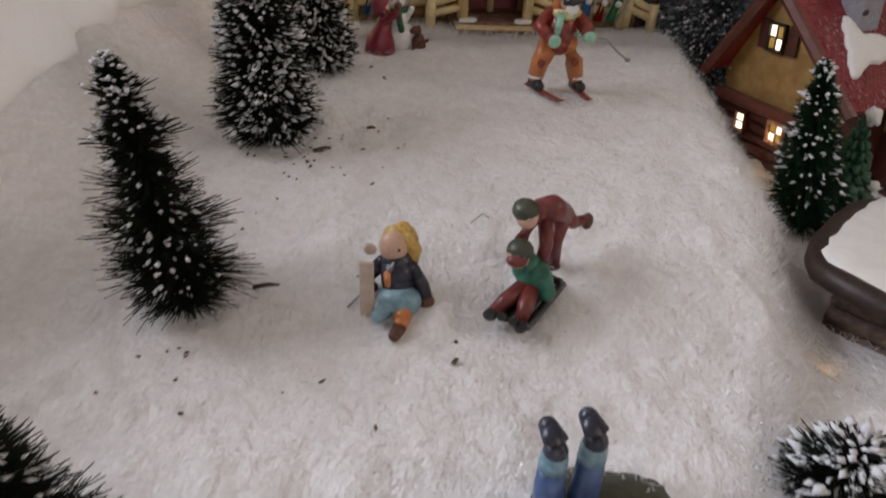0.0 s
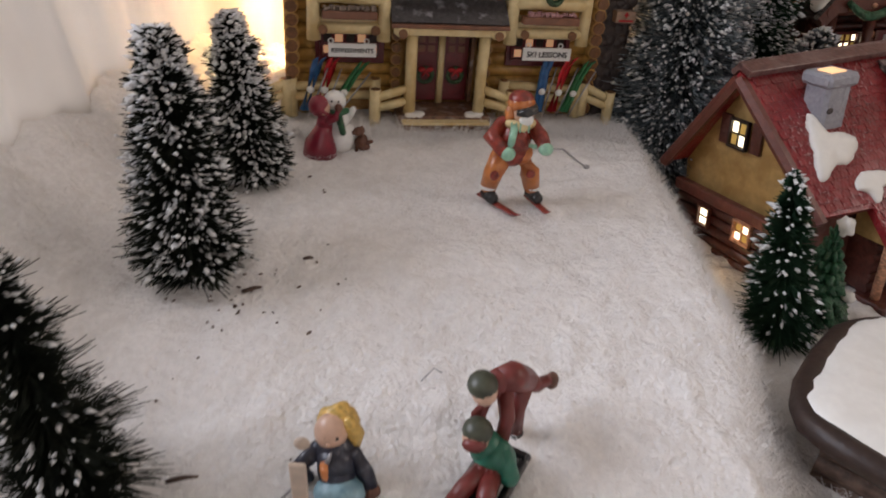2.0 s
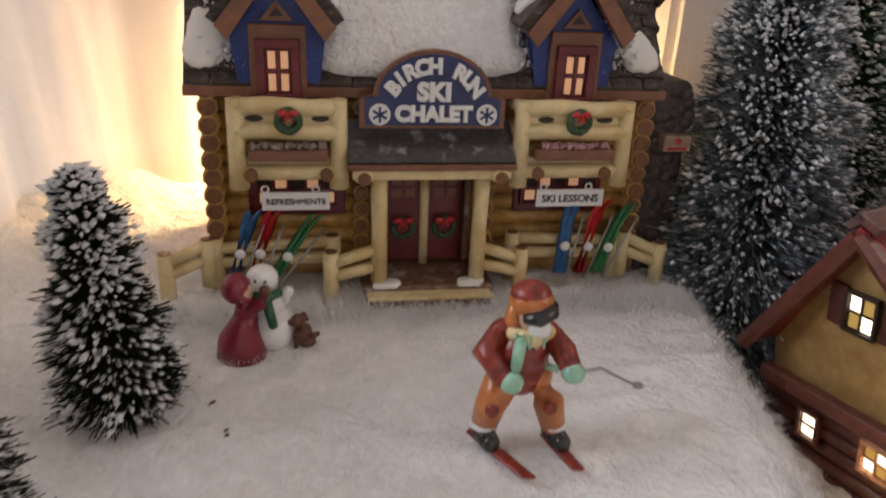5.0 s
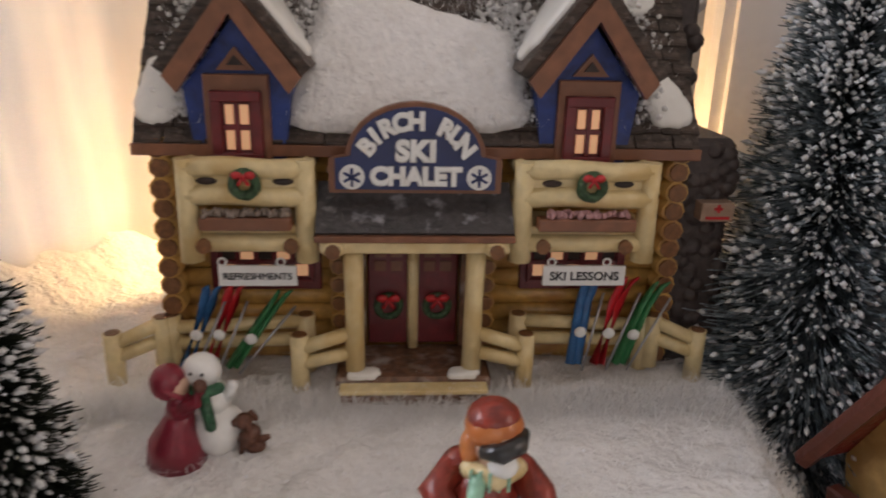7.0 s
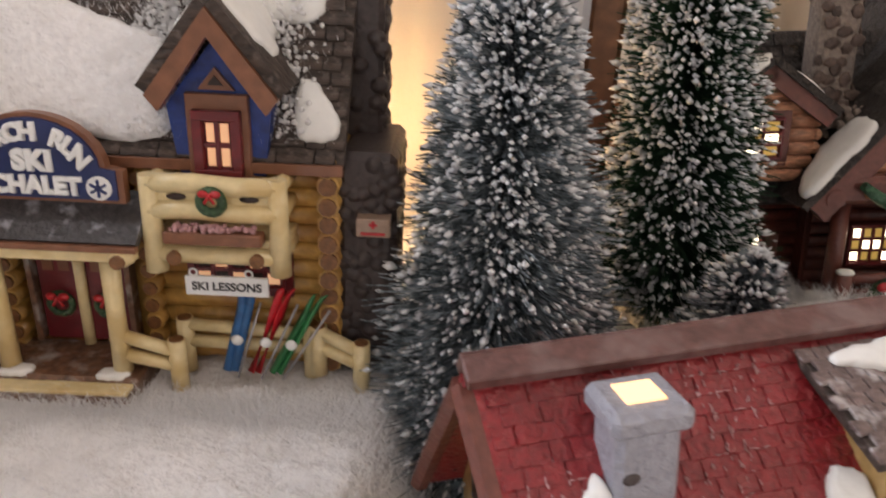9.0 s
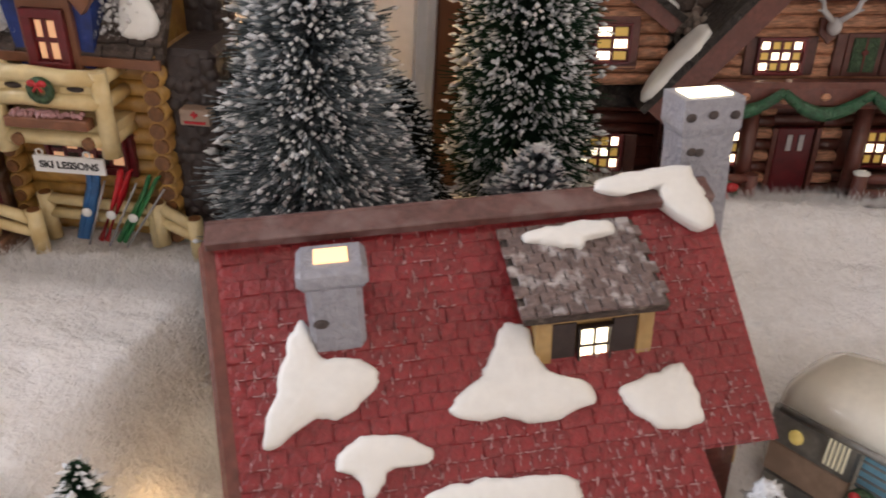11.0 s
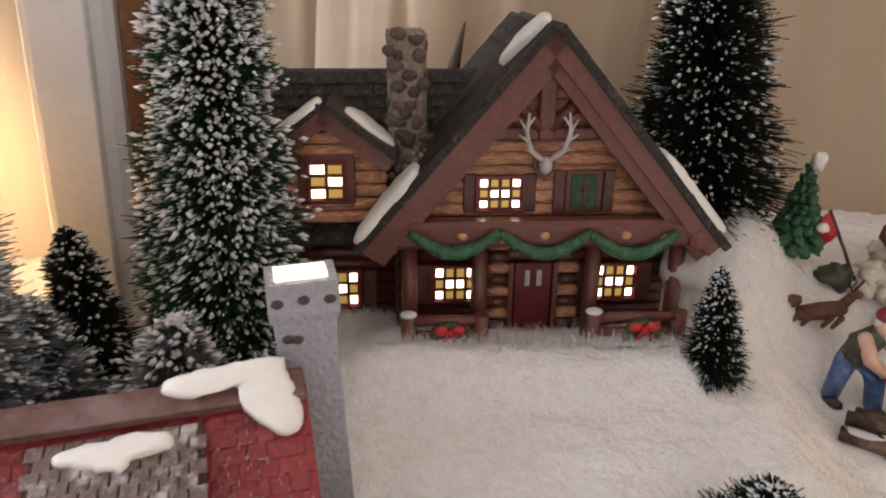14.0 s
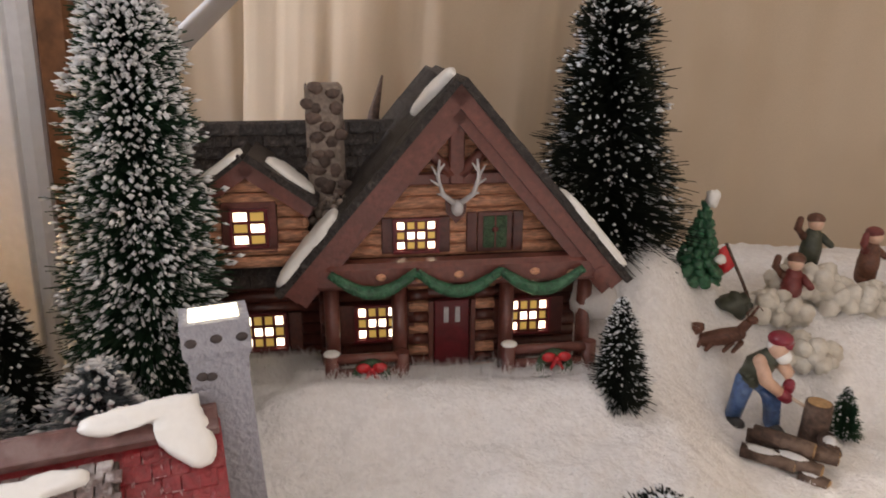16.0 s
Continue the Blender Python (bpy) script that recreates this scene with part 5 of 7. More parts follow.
# ---- the log lodge ----
def lodge():
    t = thing("log_lodge", (0.450, 0.738, 0.085), 12.5, "lighted ceramic log lodge with antlers and garland", "model house")
    t.matrix_basis = EAST @ pose(0.450, 0.738, 0.085, 0, -2.0, 12.5)
    rnd = random.Random(12)
    ap, ev, hw = 0.179, 0.066, 0.097
    # front gable block
    part("wall_core", S().prism([(-0.080, -0.012), (0.080, -0.012), (0.080, 0.066), (0.0, 0.166), (-0.080, 0.066)], 0.092, pose(0, 0.014, 0)), BROWN, t)
    part("gable_core", S().prism([(-0.084, 0.068), (0.084, 0.068), (0.0, 0.168)], 0.020, pose(0, 0.003, 0)), BROWN, t)
    for j in range(13):
        z = 0.082 + j * 0.0072
        w = (ap - 0.010 - z) / (ap - ev) * hw - 0.004
        if w < 0.004:
            continue
        n = 6
        pts = [(-w + 2 * w * i / n, 0.0028, z + 0.0003 * math.sin(i * 2 + j)) for i in range(n + 1)]
        part("log", S().tube(pts, [0.0040 * (1 + 0.06 * rnd.uniform(-1, 1)) for _ in pts], 0, 8), LOGO, t)
    # rake boards, king post, braces
    for q in (-1, 1):
        bs = S()
        for off, wdt, y0, y1 in ((0.0, 0.0085, -0.020, -0.012), (0.0085, 0.0060, -0.017, -0.009)):
            dirn = Vector((q * hw, 0, ev - ap)).normalized()
            nrm = Vector((q * (ap - ev), 0, hw)).normalized()
            a = Vector((0, y0, ap)) - nrm * off
            b = a + dirn * 0.149
            p = [a, b, b - nrm * wdt, a - nrm * wdt]
            bs.add(p + [v + Vector((0, y1 - y0, 0)) for v in p], [[0, 1, 2, 3], [7, 6, 5, 4], [0, 4, 5, 1], [1, 5, 6, 2], [2, 6, 7, 3], [3, 7, 4, 0]])
        part("rake_board", bs, BEAM, t, "red-brown rake board")
        sl = S()
        nrm = Vector((q * (ap - ev), 0, hw)).normalized() * 0.0045
        p = [Vector((0, -0.022, ap)), Vector((q * 0.099, -0.022, ev - 0.002)), Vector((q * 0.099, 0.108, ev - 0.002)), Vector((0, 0.108, ap))]
        sl.add(p + [v + nrm for v in p], [[0, 1, 2, 3], [7, 6, 5, 4], [0, 4, 5, 1], [1, 5, 6, 2], [2, 6, 7, 3], [3, 7, 4, 0]])
        ro = part("roof", sl, LODGESH, t, "dark brown shingled roof")
        ux, uy = Vector((0, -q, 0)), Vector((-q * hw, 0, ap - ev)).normalized()
        org = Vector((q * 0.099, 0.108 if q > 0 else -0.022, ev - 0.002)) + nrm * 1.02
        shingle_field(ro, org, ux, uy, 0.130, 0.149, 16, 17, LODGESH, rnd)
        part("brace", S().tube([(q * 0.002, -0.006, 0.128), (q * 0.020, -0.006, 0.146)], 0.0036, 0, 6), BEAM, t)
    part("king_post", S().box((0, -0.006, 0.146), (0.0085, 0.006, 0.046)), BEAM, t)
    part("collar_beam", S().box((0, -0.005, 0.1260), (0.086, 0.006, 0.0065)), BEAM, t)
    part("beam", S().box((0, -0.012, 0.0735), (0.168, 0.014, 0.0150), bevel=0.2), BEAM, t, "red-brown porch beam")
    for i in range(7):
        part("beam_knob", S().ball((-0.066 + i * 0.022, -0.0195, 0.0715 + 0.002 * (i % 2)), (0.003, 0.0014, 0.0022), 0, 10, 6), LOGO, t)
    for q in (-1, 1):
        part("beam_end", S().tube([(q * 0.084, -0.021, 0.070), (q * 0.084, -0.006, 0.070)], 0.0052, 0, 10), BEAM, t)
    # garland in three swags
    gl = S()
    for i in range(3):
        u0 = -0.072 + i * 0.048
        pts = [(u0 + 0.048 * k / 10, -0.0225, 0.0775 - 0.0120 * math.sin(math.pi * k / 10) - 0.001 * i) for k in range(11)]
        gl.tube(pts, [0.0022 + 0.0016 * math.sin(math.pi * k / 10) + 0.0004 * rnd.random() for k in range(11)], 0, 8)
        for k in range(46):
            f = rnd.random()
            gl.ball((u0 + 0.048 * f, -0.0235 - 0.001 * rnd.random(), 0.0775 - 0.0120 * math.sin(math.pi * f) - 0.001 * i + rnd.uniform(-0.002, 0.002)), rnd.uniform(0.0009, 0.0017), 0, 6, 4)
    part("garland", gl, GARL, t, "green glazed garland")
    # gable windows
    for u0, w in ((-0.0225, 0.0245),):
        part("shutter", S().box((u0 - 0.0165, -0.0010, 0.0925), (0.0065, 0.0035, 0.0215)), BROWN, t)
        part("shutter", S().box((u0 + 0.0165, -0.0010, 0.0925), (0.0065, 0.0035, 0.0215)), BROWN, t)
        window(t, (u0, -0.0035, 0.0925), 0.0235, 0.0175, 4, 3, REDD, PANE, PANED, 0, 0.0018, 0.003, "window", bar=0.0017, pattern=lambda i, j: (j != 1) == (i in (0, 3)))
    part("shutter", S().box((0.0100, -0.0010, 0.0930), (0.0060, 0.0035, 0.0240)), BROWN, t)
    part("shutter", S().box((0.0375, -0.0010, 0.0930), (0.0060, 0.0035, 0.0240)), BROWN, t)
    gw = part("dark_window", S().box((0.0238, -0.0008, 0.0930), (0.0205, 0.003, 0.0240)), BROWN, t)
    part("green_curtain", S().box((0.0238, -0.0026, 0.0930), (0.0140, 0.0012, 0.0190)), GREENW, gw)
    part("curtain_bow", S().ball((0.0238, -0.0036, 0.0945), (0.0020, 0.001, 0.0016), 0, 8, 6).box((0.0238, -0.0034, 0.0930), (0.0008, 0.0008, 0.019)), MAROON, gw)
    # antlers on a shield
    hd = part("mount", S().prism([(-0.0060, 0.006), (0.0060, 0.006), (0.0055, -0.002), (0.0, -0.008), (-0.0055, -0.002)], 0.003, pose(0.0, -0.0075, 0.108)), BROWN, t)
    an = S().ball((0, -0.0110, 0.1100), (0.0036, 0.0048, 0.0048), 0, 12, 8)
    for q in (-1, 1):
        main = [(q * 0.002, -0.012, 0.1130), (q * 0.0085, -0.014, 0.1185), (q * 0.0115, -0.014, 0.1280), (q * 0.0105, -0.014, 0.1380)]
        an.tube(main, [0.0017, 0.0016, 0.0013, 0.0006], 0, 7)
        for b0, tip in (((q * 0.0105, -0.014, 0.1235), (q * 0.0155, -0.014, 0.1270)), ((q * 0.0115, -0.014, 0.1285), (q * 0.0150, -0.014, 0.1345)), ((q * 0.0112, -0.014, 0.1310), (q * 0.0075, -0.014, 0.1360)), ((q * 0.0085, -0.014, 0.1185), (q * 0.0120, -0.014, 0.1190))):
            an.tube([b0, tip], [0.0010, 0.0005], 0, 6)
    part("antler_head", an, BONE, hd, "pale grey deer head with antlers")
    # porch and lower wall
    for j in range(10):
        z = -0.006 + j * 0.0072
        part("log", S().tube([(-0.079, 0.0125, z), (0.079, 0.0125, z)], 0.0039, 0, 8), BROWN, t)
        for u in (-0.0205, 0.0205):
            part("log_stub", S().tube([(u - 0.006, 0.0085, z), (u + 0.006, 0.0085, z)], 0.0036, 0, 8), LOGO if j % 2 else BROWN, t)
    for u in (-0.0455, 0.0480):
        for q in (-1, 1):
            part("shutter", S().box((u + q * 0.0180, 0.0075, 0.0355), (0.0085, 0.003, 0.0240)), BROWN, t)
        window(t, (u, 0.0050, 0.0360), 0.0240, 0.0205, 4, 3, REDD, PANE, PANED, 0, 0.0018, 0.003, "window", bar=0.0017, pattern=lambda i, j: (j != 1) == (i in (0, 3)))
    dr = part("door", S().box((0.0, 0.0080, 0.0220), (0.0215, 0.004, 0.0520)), REDD, t, "dark maroon door")
    part("door_frame", S().box((-0.0130, 0.0075, 0.0220), (0.003, 0.006, 0.053)).box((0.0130, 0.0075, 0.0220), (0.003, 0.006, 0.053)), BEAM, t)
    for q in (-1, 1):
        part("door_pane", S().box((q * 0.0035, 0.0055, 0.0390), (0.0030, 0.001, 0.0100)), BONE, dr)
    part("porch_floor", S().box((0, -0.004, -0.006), (0.162, 0.038, 0.010)), BROWN, t)
    for q, (a, b) in ((-1, (-0.0730, -0.0330)), (1, (0.0300, 0.0790))):
        for u in (a, b):
            part("porch_post", S().tube([(u, -0.0205, -0.014), (u, -0.0205, 0.0285)], 0.0042, 0, 10), BEAM, t)
            if u in (a, 0.0300):
                part("post_snow", S().ball((u, -0.0205, 0.0292), (0.0050, 0.0045, 0.0018), 0, 12, 6), PATCH, t)
        for z in (0.006, 0.0165, 0.0255):
            part("porch_rail", S().tube([(a, -0.0205, z), ((a + b) / 2, -0.0212, z + 0.0004), (b, -0.0205, z)], 0.0030, 0, 8), BEAM, t)
        wreath(t, ((a + b) / 2 + 0.002, -0.0255, 0.0160), 0.0085, 0, True, 0.0030)
        for u in (a + 0.001, b):
            part("tall_post", S().tube([(u, -0.006, -0.006), (u, -0.006, 0.068)], 0.0046, 0, 9), BEAM, t)
    # side wing
    wu0, wu1 = -0.157, -0.078
    part("wing_wall", S().box(((wu0 + wu1) / 2, 0.060, 0.030), (wu1 - wu0, 0.066, 0.080), bevel=0.01), BROWN, t)
    for j in range(9):
        part("log", S().tube([(wu0, 0.0275, -0.004 + j * 0.0075), (wu1, 0.0275, -0.004 + j * 0.0075)], 0.0040, 0, 8), BROWN, t)
    wr = S()
    slab(wr, wu0 - 0.004, wu1 + 0.06, (0.010, 0.060), (0.052, 0.1500), 0.004)
    slab(wr, wu0 - 0.004, wu1 + 0.06, (0.100, 0.060), (0.052, 0.1501), 0.004)
    wro = part("wing_roof", wr, LODGESH, t, "nearly black shingled roof")
    wup = Vector((0, 0.042, 0.090)).normalized()
    shingle_field(wro, Vector((wu0 - 0.004, 0.0095, 0.0602)), Vector((1, 0, 0)), wup, 0.150, 0.0993, 16, 14, LODGESH, rnd)
    window(t, (-0.1145, 0.0215, 0.0270), 0.0255, 0.0215, 4, 3, REDD, PANE, PANED, 0, 0.0020, 0.003, "window", bar=0.0017, pattern=lambda i, j: (j != 1) == (i in (0, 3)))
    for q in (-1, 1):
        part("shutter", S().box((-0.1145 + q * 0.0195, 0.0225, 0.0265), (0.0080, 0.003, 0.0250)), BROWN, t)
    # wing dormer
    c = -0.1160
    d = part("dormer", S().prism([(-0.0290, 0.0745), (0.0290, 0.0745), (0.0290, 0.112), (0.0, 0.133), (-0.0290, 0.112)], 0.045, pose(c, 0.008, 0)), BROWN, t)
    for j in range(7):
        z = 0.0775 + j * 0.0074
        for q in ((-1, 1) if 0.086 < z < 0.112 else (0,)):
            if q:
                part("log", S().tube([(c + q * 0.0155, 0.0075, z), (c + q * 0.0300, 0.0075, z)], 0.0038, 0, 8), LOGO, d)
                part("log_end", S().ball((c + q * 0.0305, 0.0065, z), (0.0028, 0.0036, 0.0034), 0, 10, 6), LOGO, d)
            else:
                w = 0.0290 if z < 0.1 else 0.0290 * (0.136 - z) / 0.024
                part("log", S().tube([(c - w, 0.0075, z), (c, 0.0070, z), (c + w, 0.0075, z)], 0.0038, 0, 8), LOGO, d)
    for q in (-1, 1):
        part("window_case", S().box((c + q * 0.0125, 0.0055, 0.0985), (0.0055, 0.004, 0.0270)), BEAM, d)
        part("window_case", S().box((c, 0.0055, 0.0985 + q * 0.0125), (0.0300, 0.004, 0.0050)), BEAM, d)
        dirn = Vector((q * 0.0370, 0, -0.0275))
        nrm = Vector((q * 0.0275, 0, 0.0370)).normalized()
        a = Vector((c, -0.001, 0.1380))
        bs = S()
        p = [a, a + dirn, a + dirn - nrm * 0.0075, a - nrm * 0.0085]
        bs.add(p + [v + Vector((0, 0.006, 0)) for v in p], [[0, 1, 2, 3], [7, 6, 5, 4], [0, 4, 5, 1], [1, 5, 6, 2], [2, 6, 7, 3], [3, 7, 4, 0]])
        part("rake_board", bs, BEAM, d)
        rs = S()
        p = [a + Vector((0, -0.002, 0)), a + dirn + Vector((0, -0.002, 0)), a + dirn + Vector((0, 0.050, 0)), a + Vector((0, 0.050, 0))]
        rs.add(p + [v + nrm * 0.004 for v in p], [[0, 1, 2, 3], [7, 6, 5, 4], [0, 4, 5, 1], [1, 5, 6, 2], [2, 6, 7, 3], [3, 7, 4, 0]])
        part("dormer_roof", rs, LODGESH, d)
        mm = Matrix.Translation(a + nrm * 0.0042 + (dirn * 0.12)) @ Matrix((Vector((0, 1, 0)), dirn.normalized(), nrm)).transposed().to_4x4()
        poly = [(-0.002, -0.004), (0.014, -0.004), (0.012, 0.012), (0.006, 0.032), (-0.002, 0.038), (-0.003, 0.020)] if q < 0 else [(0.012, 0.004), (0.030, 0.012), (0.026, 0.030), (0.010, 0.036), (0.004, 0.020)]
        part("roof_snow", S().dome(poly, mm, 0.0024), PATCH, d, "white glazed snow")
    window(d, (c, 0.0020, 0.0985), 0.0185, 0.0200, 2, 3, REDD, PANE, PANED, 0, 0.0014, 0.003, "window", bar=0.0017, pattern=lambda i, j: (i + j) % 2 == 0)
    # stone chimney
    st = S().box((-0.0720, 0.030, 0.130), (0.0215, 0.0200, 0.092))
    stone_stack(st, -0.0825, -0.0615, 0.0198, 0.040, 0.085, 0.174, 46, rnd, 1, 0.0042)
    part("chimney", st, [MORTAR, COBBLE], t, "rough stone chimney")
    fl = S()
    for k in range(150):
        fl.ball((-0.066 + rnd.gauss(0, 0.009), 0.012 + rnd.gauss(0, 0.004), 0.085 + rnd.uniform(-0.010, 0.030)), rnd.uniform(0.0012, 0.003), 0, 7, 5)
    part("rubble", fl, MORTAR, t, "grey frosted stonework at the roof valley")
    # glazed snow on the gable roof
    for q, poly in ((-1, [(-0.002, 0.100), (0.016, 0.098), (0.020, 0.120), (0.010, 0.142), (-0.003, 0.146), (-0.004, 0.122)]),
                    (-1, [(0.004, -0.002), (0.020, 0.000), (0.028, 0.014), (0.020, 0.030), (0.010, 0.016)]),
                    (1, [(-0.002, 0.088), (0.020, 0.090), (0.024, 0.120), (0.012, 0.140), (-0.003, 0.142), (-0.004, 0.112)])):
        nrm = Vector((q * (ap - ev), 0, hw)).normalized()
        dirn = Vector((q * hw, 0, ev - ap)).normalized()
        mm = Matrix.Translation(Vector((0, -0.018, ap)) + nrm * 0.006) @ Matrix((Vector((0, 1, 0)), dirn, nrm)).transposed().to_4x4()
        part("roof_snow", S().dome(poly, mm, 0.0030), PATCH, t, "white glazed snow patch")
    part("twig", S().tube([(-0.046, 0.095, 0.118), (-0.040, 0.095, 0.152), (-0.034, 0.095, 0.176)], [0.007, 0.0035, 0.0007], 0, 6), BARK, t)
    part("side_snow", S().ball((0.0880, 0.000, 0.046), (0.014, 0.016, 0.012), 0, 14, 8, None, 0.4), FLUFF, t, "lump of fluffy snow by the eave")
    return t


lodge()


# ---- camping trailer and the snow-roofed hut ----
def trailer():
    t = thing("camping_trailer", (0.464, 0.524, 0.036), -37.5, "teal and ivory glazed camping trailer with snowy roof", "model trailer")
    t.scale = (0.78, 1.12, 1.0)
    L, W, H = 0.056, 0.024, 0.052

    def loft(sections, mi):
        sh = S()
        pts = []
        n = 22
        for u, sc, zz in sections:
            ring = []
            for k in range(n):
                a = 2 * math.pi * k / n
                y, z = math.cos(a), math.sin(a)
                e = 0.5
                y, z = math.copysign(abs(y) ** e, y), math.copysign(abs(z) ** e, z)
                ring.append((u, y * W * sc, zz + z * (H * 0.5) * sc))
            pts.append(ring)
        verts = [p for r in pts for p in r]
        faces = [[i * n + k, i * n + (k + 1) % n, (i + 1) * n + (k + 1) % n, (i + 1) * n + k] for i in range(len(pts) - 1) for k in range(n)]
        faces += [list(range(n)), [(len(pts) - 1) * n + k for k in range(n)]]
        return sh.add(verts, faces, mi, True)

    prof = [(-1.0, 0.45), (-0.97, 0.66), (-0.90, 0.82), (-0.78, 0.93), (-0.55, 0.99), (0, 1.0), (0.55, 0.99), (0.78, 0.93), (0.90, 0.82), (0.97, 0.66), (1.0, 0.45)]
    part("body", loft([(u * L, s, 0.028) for u, s in prof], 0), IVORY, t, "glossy ivory body")
    part("snow_roof", loft([(u * L * 1.01 + 0.001, s * 0.93, 0.0345) for u, s in prof], 0), IVORY, t, "glossy cream roof")
    band = S()
    for z, h, mi in ((0.0405, 0.013, 0), (0.0265, 0.013, 1), (0.0130, 0.012, 2)):
        x0, x1 = (-0.008, 0.040) if mi == 0 else ((-0.047, -0.010) if mi == 1 else (-0.046, -0.006))
        band = S().box(((x0 + x1) / 2, -W - 0.0004, z), (x1 - x0, 0.002, h))
        part(("teal_band", "tan_panel", "grey_panel")[mi], band, (TEAL, TAN, SILV)[mi], t)
        if mi == 0:
            for k in range(4):
                part("rib", S().box(((x0 + x1) / 2, -W - 0.0016, z - 0.005 + k * 0.0033), (x1 - x0, 0.0008, 0.0007)), SILV, t)
    part("front_case", S().box((-0.030, -W + 0.0002, 0.0405), (0.040, 0.003, 0.016), 0, None, 0.4), SILV, t)
    # chrome slats, their shine put in as a faint glow
    for k in range(5):
        part("vent_slat", S().box((-0.022 + k * 0.0020, -W - 0.0022, 0.0420), (0.0010, 0.001, 0.011)), slat_shine, t)
    part("lamp", S().ball((-0.036, -W - 0.002, 0.0400), (0.0036, 0.0014, 0.0030), 0, 10, 6), YPANE, t)
    part("top_edge", S().tube([(-0.046, -W - 0.001, 0.0475), (0.0, -W - 0.001, 0.0490), (0.044, -W - 0.001, 0.0475), (0.052, -W + 0.004, 0.036)], 0.0014, 0, 7), SILV, t)
    dr = part("door", S().box((-0.002, -W - 0.0006, 0.0180), (0.015, 0.0026, 0.030)), IVORY, t, "ivory trailer door")
    part("door_knob", S().ball((0.003, -W - 0.0025, 0.014), 0.0010, 0, 8, 6), INK, dr)
    wreath(dr, (-0.002, -W - 0.0032, 0.0290), 0.0052, 0, True, 0.0022)
    part("window", S().box((0.0280, -W - 0.0008, 0.0265), (0.0150, 0.0024, 0.0080)), YPANE, t, "yellow lit window")
    part("window_frame", S().box((0.0280, -W - 0.0022, 0.0265), (0.0010, 0.0010, 0.0080)).box((0.0280, -W - 0.0022, 0.0225), (0.0165, 0.0014, 0.0010)).box((0.0280, -W - 0.0022, 0.0305), (0.0165, 0.0014, 0.0010)), SILV, t)
    part("window", S().box((L - 0.0015, -0.004, 0.0300), (0.004, 0.022, 0.010), 0, None, 0.3), YPANE, t, "yellow end window")
    for u in (-0.014, 0.018):
        for y in (-W + 0.004, W - 0.004):
            wh = part("wheel", S().tube([(u, y - 0.003, 0.004), (u, y + 0.003, 0.004)], 0.008, 0, 18), BLACK, t)
            part("rim", S().tube([(u, y - 0.0035, 0.004), (u, y + 0.0035, 0.004)], 0.0045, 0, 14), GREYM, wh)
    return t


slat_shine = glow("chrome_slat_shine", (0.8, 0.74, 0.55), 0.12)
trailer()


def hut():
    t = thing("snow_roofed_hut", (0.232, 0.306, 0.022), 49, "dark wooden hut with a thick rounded snow roof", "model house")
    part("wall", S().box((0, 0, 0.024), (0.070, 0.060, 0.056)), BROWN, t, "dark brown walls")
    for j in range(6):
        part("log", S().tube([(-0.036, -0.0305, 0.000 + j * 0.0080), (0.036, -0.0305, 0.000 + j * 0.0080)], 0.0042, 0, 8), BARK, t)
        part("log", S().tube([(-0.0355, -0.031, 0.004 + j * 0.0080), (-0.0355, 0.031, 0.004 + j * 0.0080)], 0.0042, 0, 8), BARK, t)
    part("lit_opening", S().box((-0.0400, -0.018, 0.026), (0.002, 0.012, 0.020)), PANEO, t, "orange lit opening")
    rim = S()
    pts = []
    for k in range(25):
        a = 2 * math.pi * k / 24
        x, y = math.cos(a), math.sin(a)
        pts.append((math.copysign(abs(x) ** 0.6, x) * 0.052, math.copysign(abs(y) ** 0.6, y) * 0.046, 0.0560 + 0.0015 * math.sin(5 * a)))
    rim.tube(pts, 0.0052, 0, 9)
    part("roof_rim", rim, DARK, t, "dark bark-covered roof edge")
    part("roof_snow", S().dome([(p[0] * 0.99, p[1] * 0.99) for p in pts[:-1:2]], Matrix.Translation((0, 0, 0.0575)), 0.0060), PATCH, t, "smooth white glazed snow")
    part("eave_beam", S().box((-0.002, -0.040, 0.047), (0.080, 0.006, 0.007)), BEAM, t)
    return t


hut()


# ---- figures: each one plain glazed mesh ----
def figure(name, at, shape, mats, label, category="figurine", group="village figures", yaw=0):
    ob = new(name, shape.mesh(name, mats))
    ob.matrix_basis = set_down(pose(*at, 0, 0, yaw))
    return tagged(ob, label, category, group)


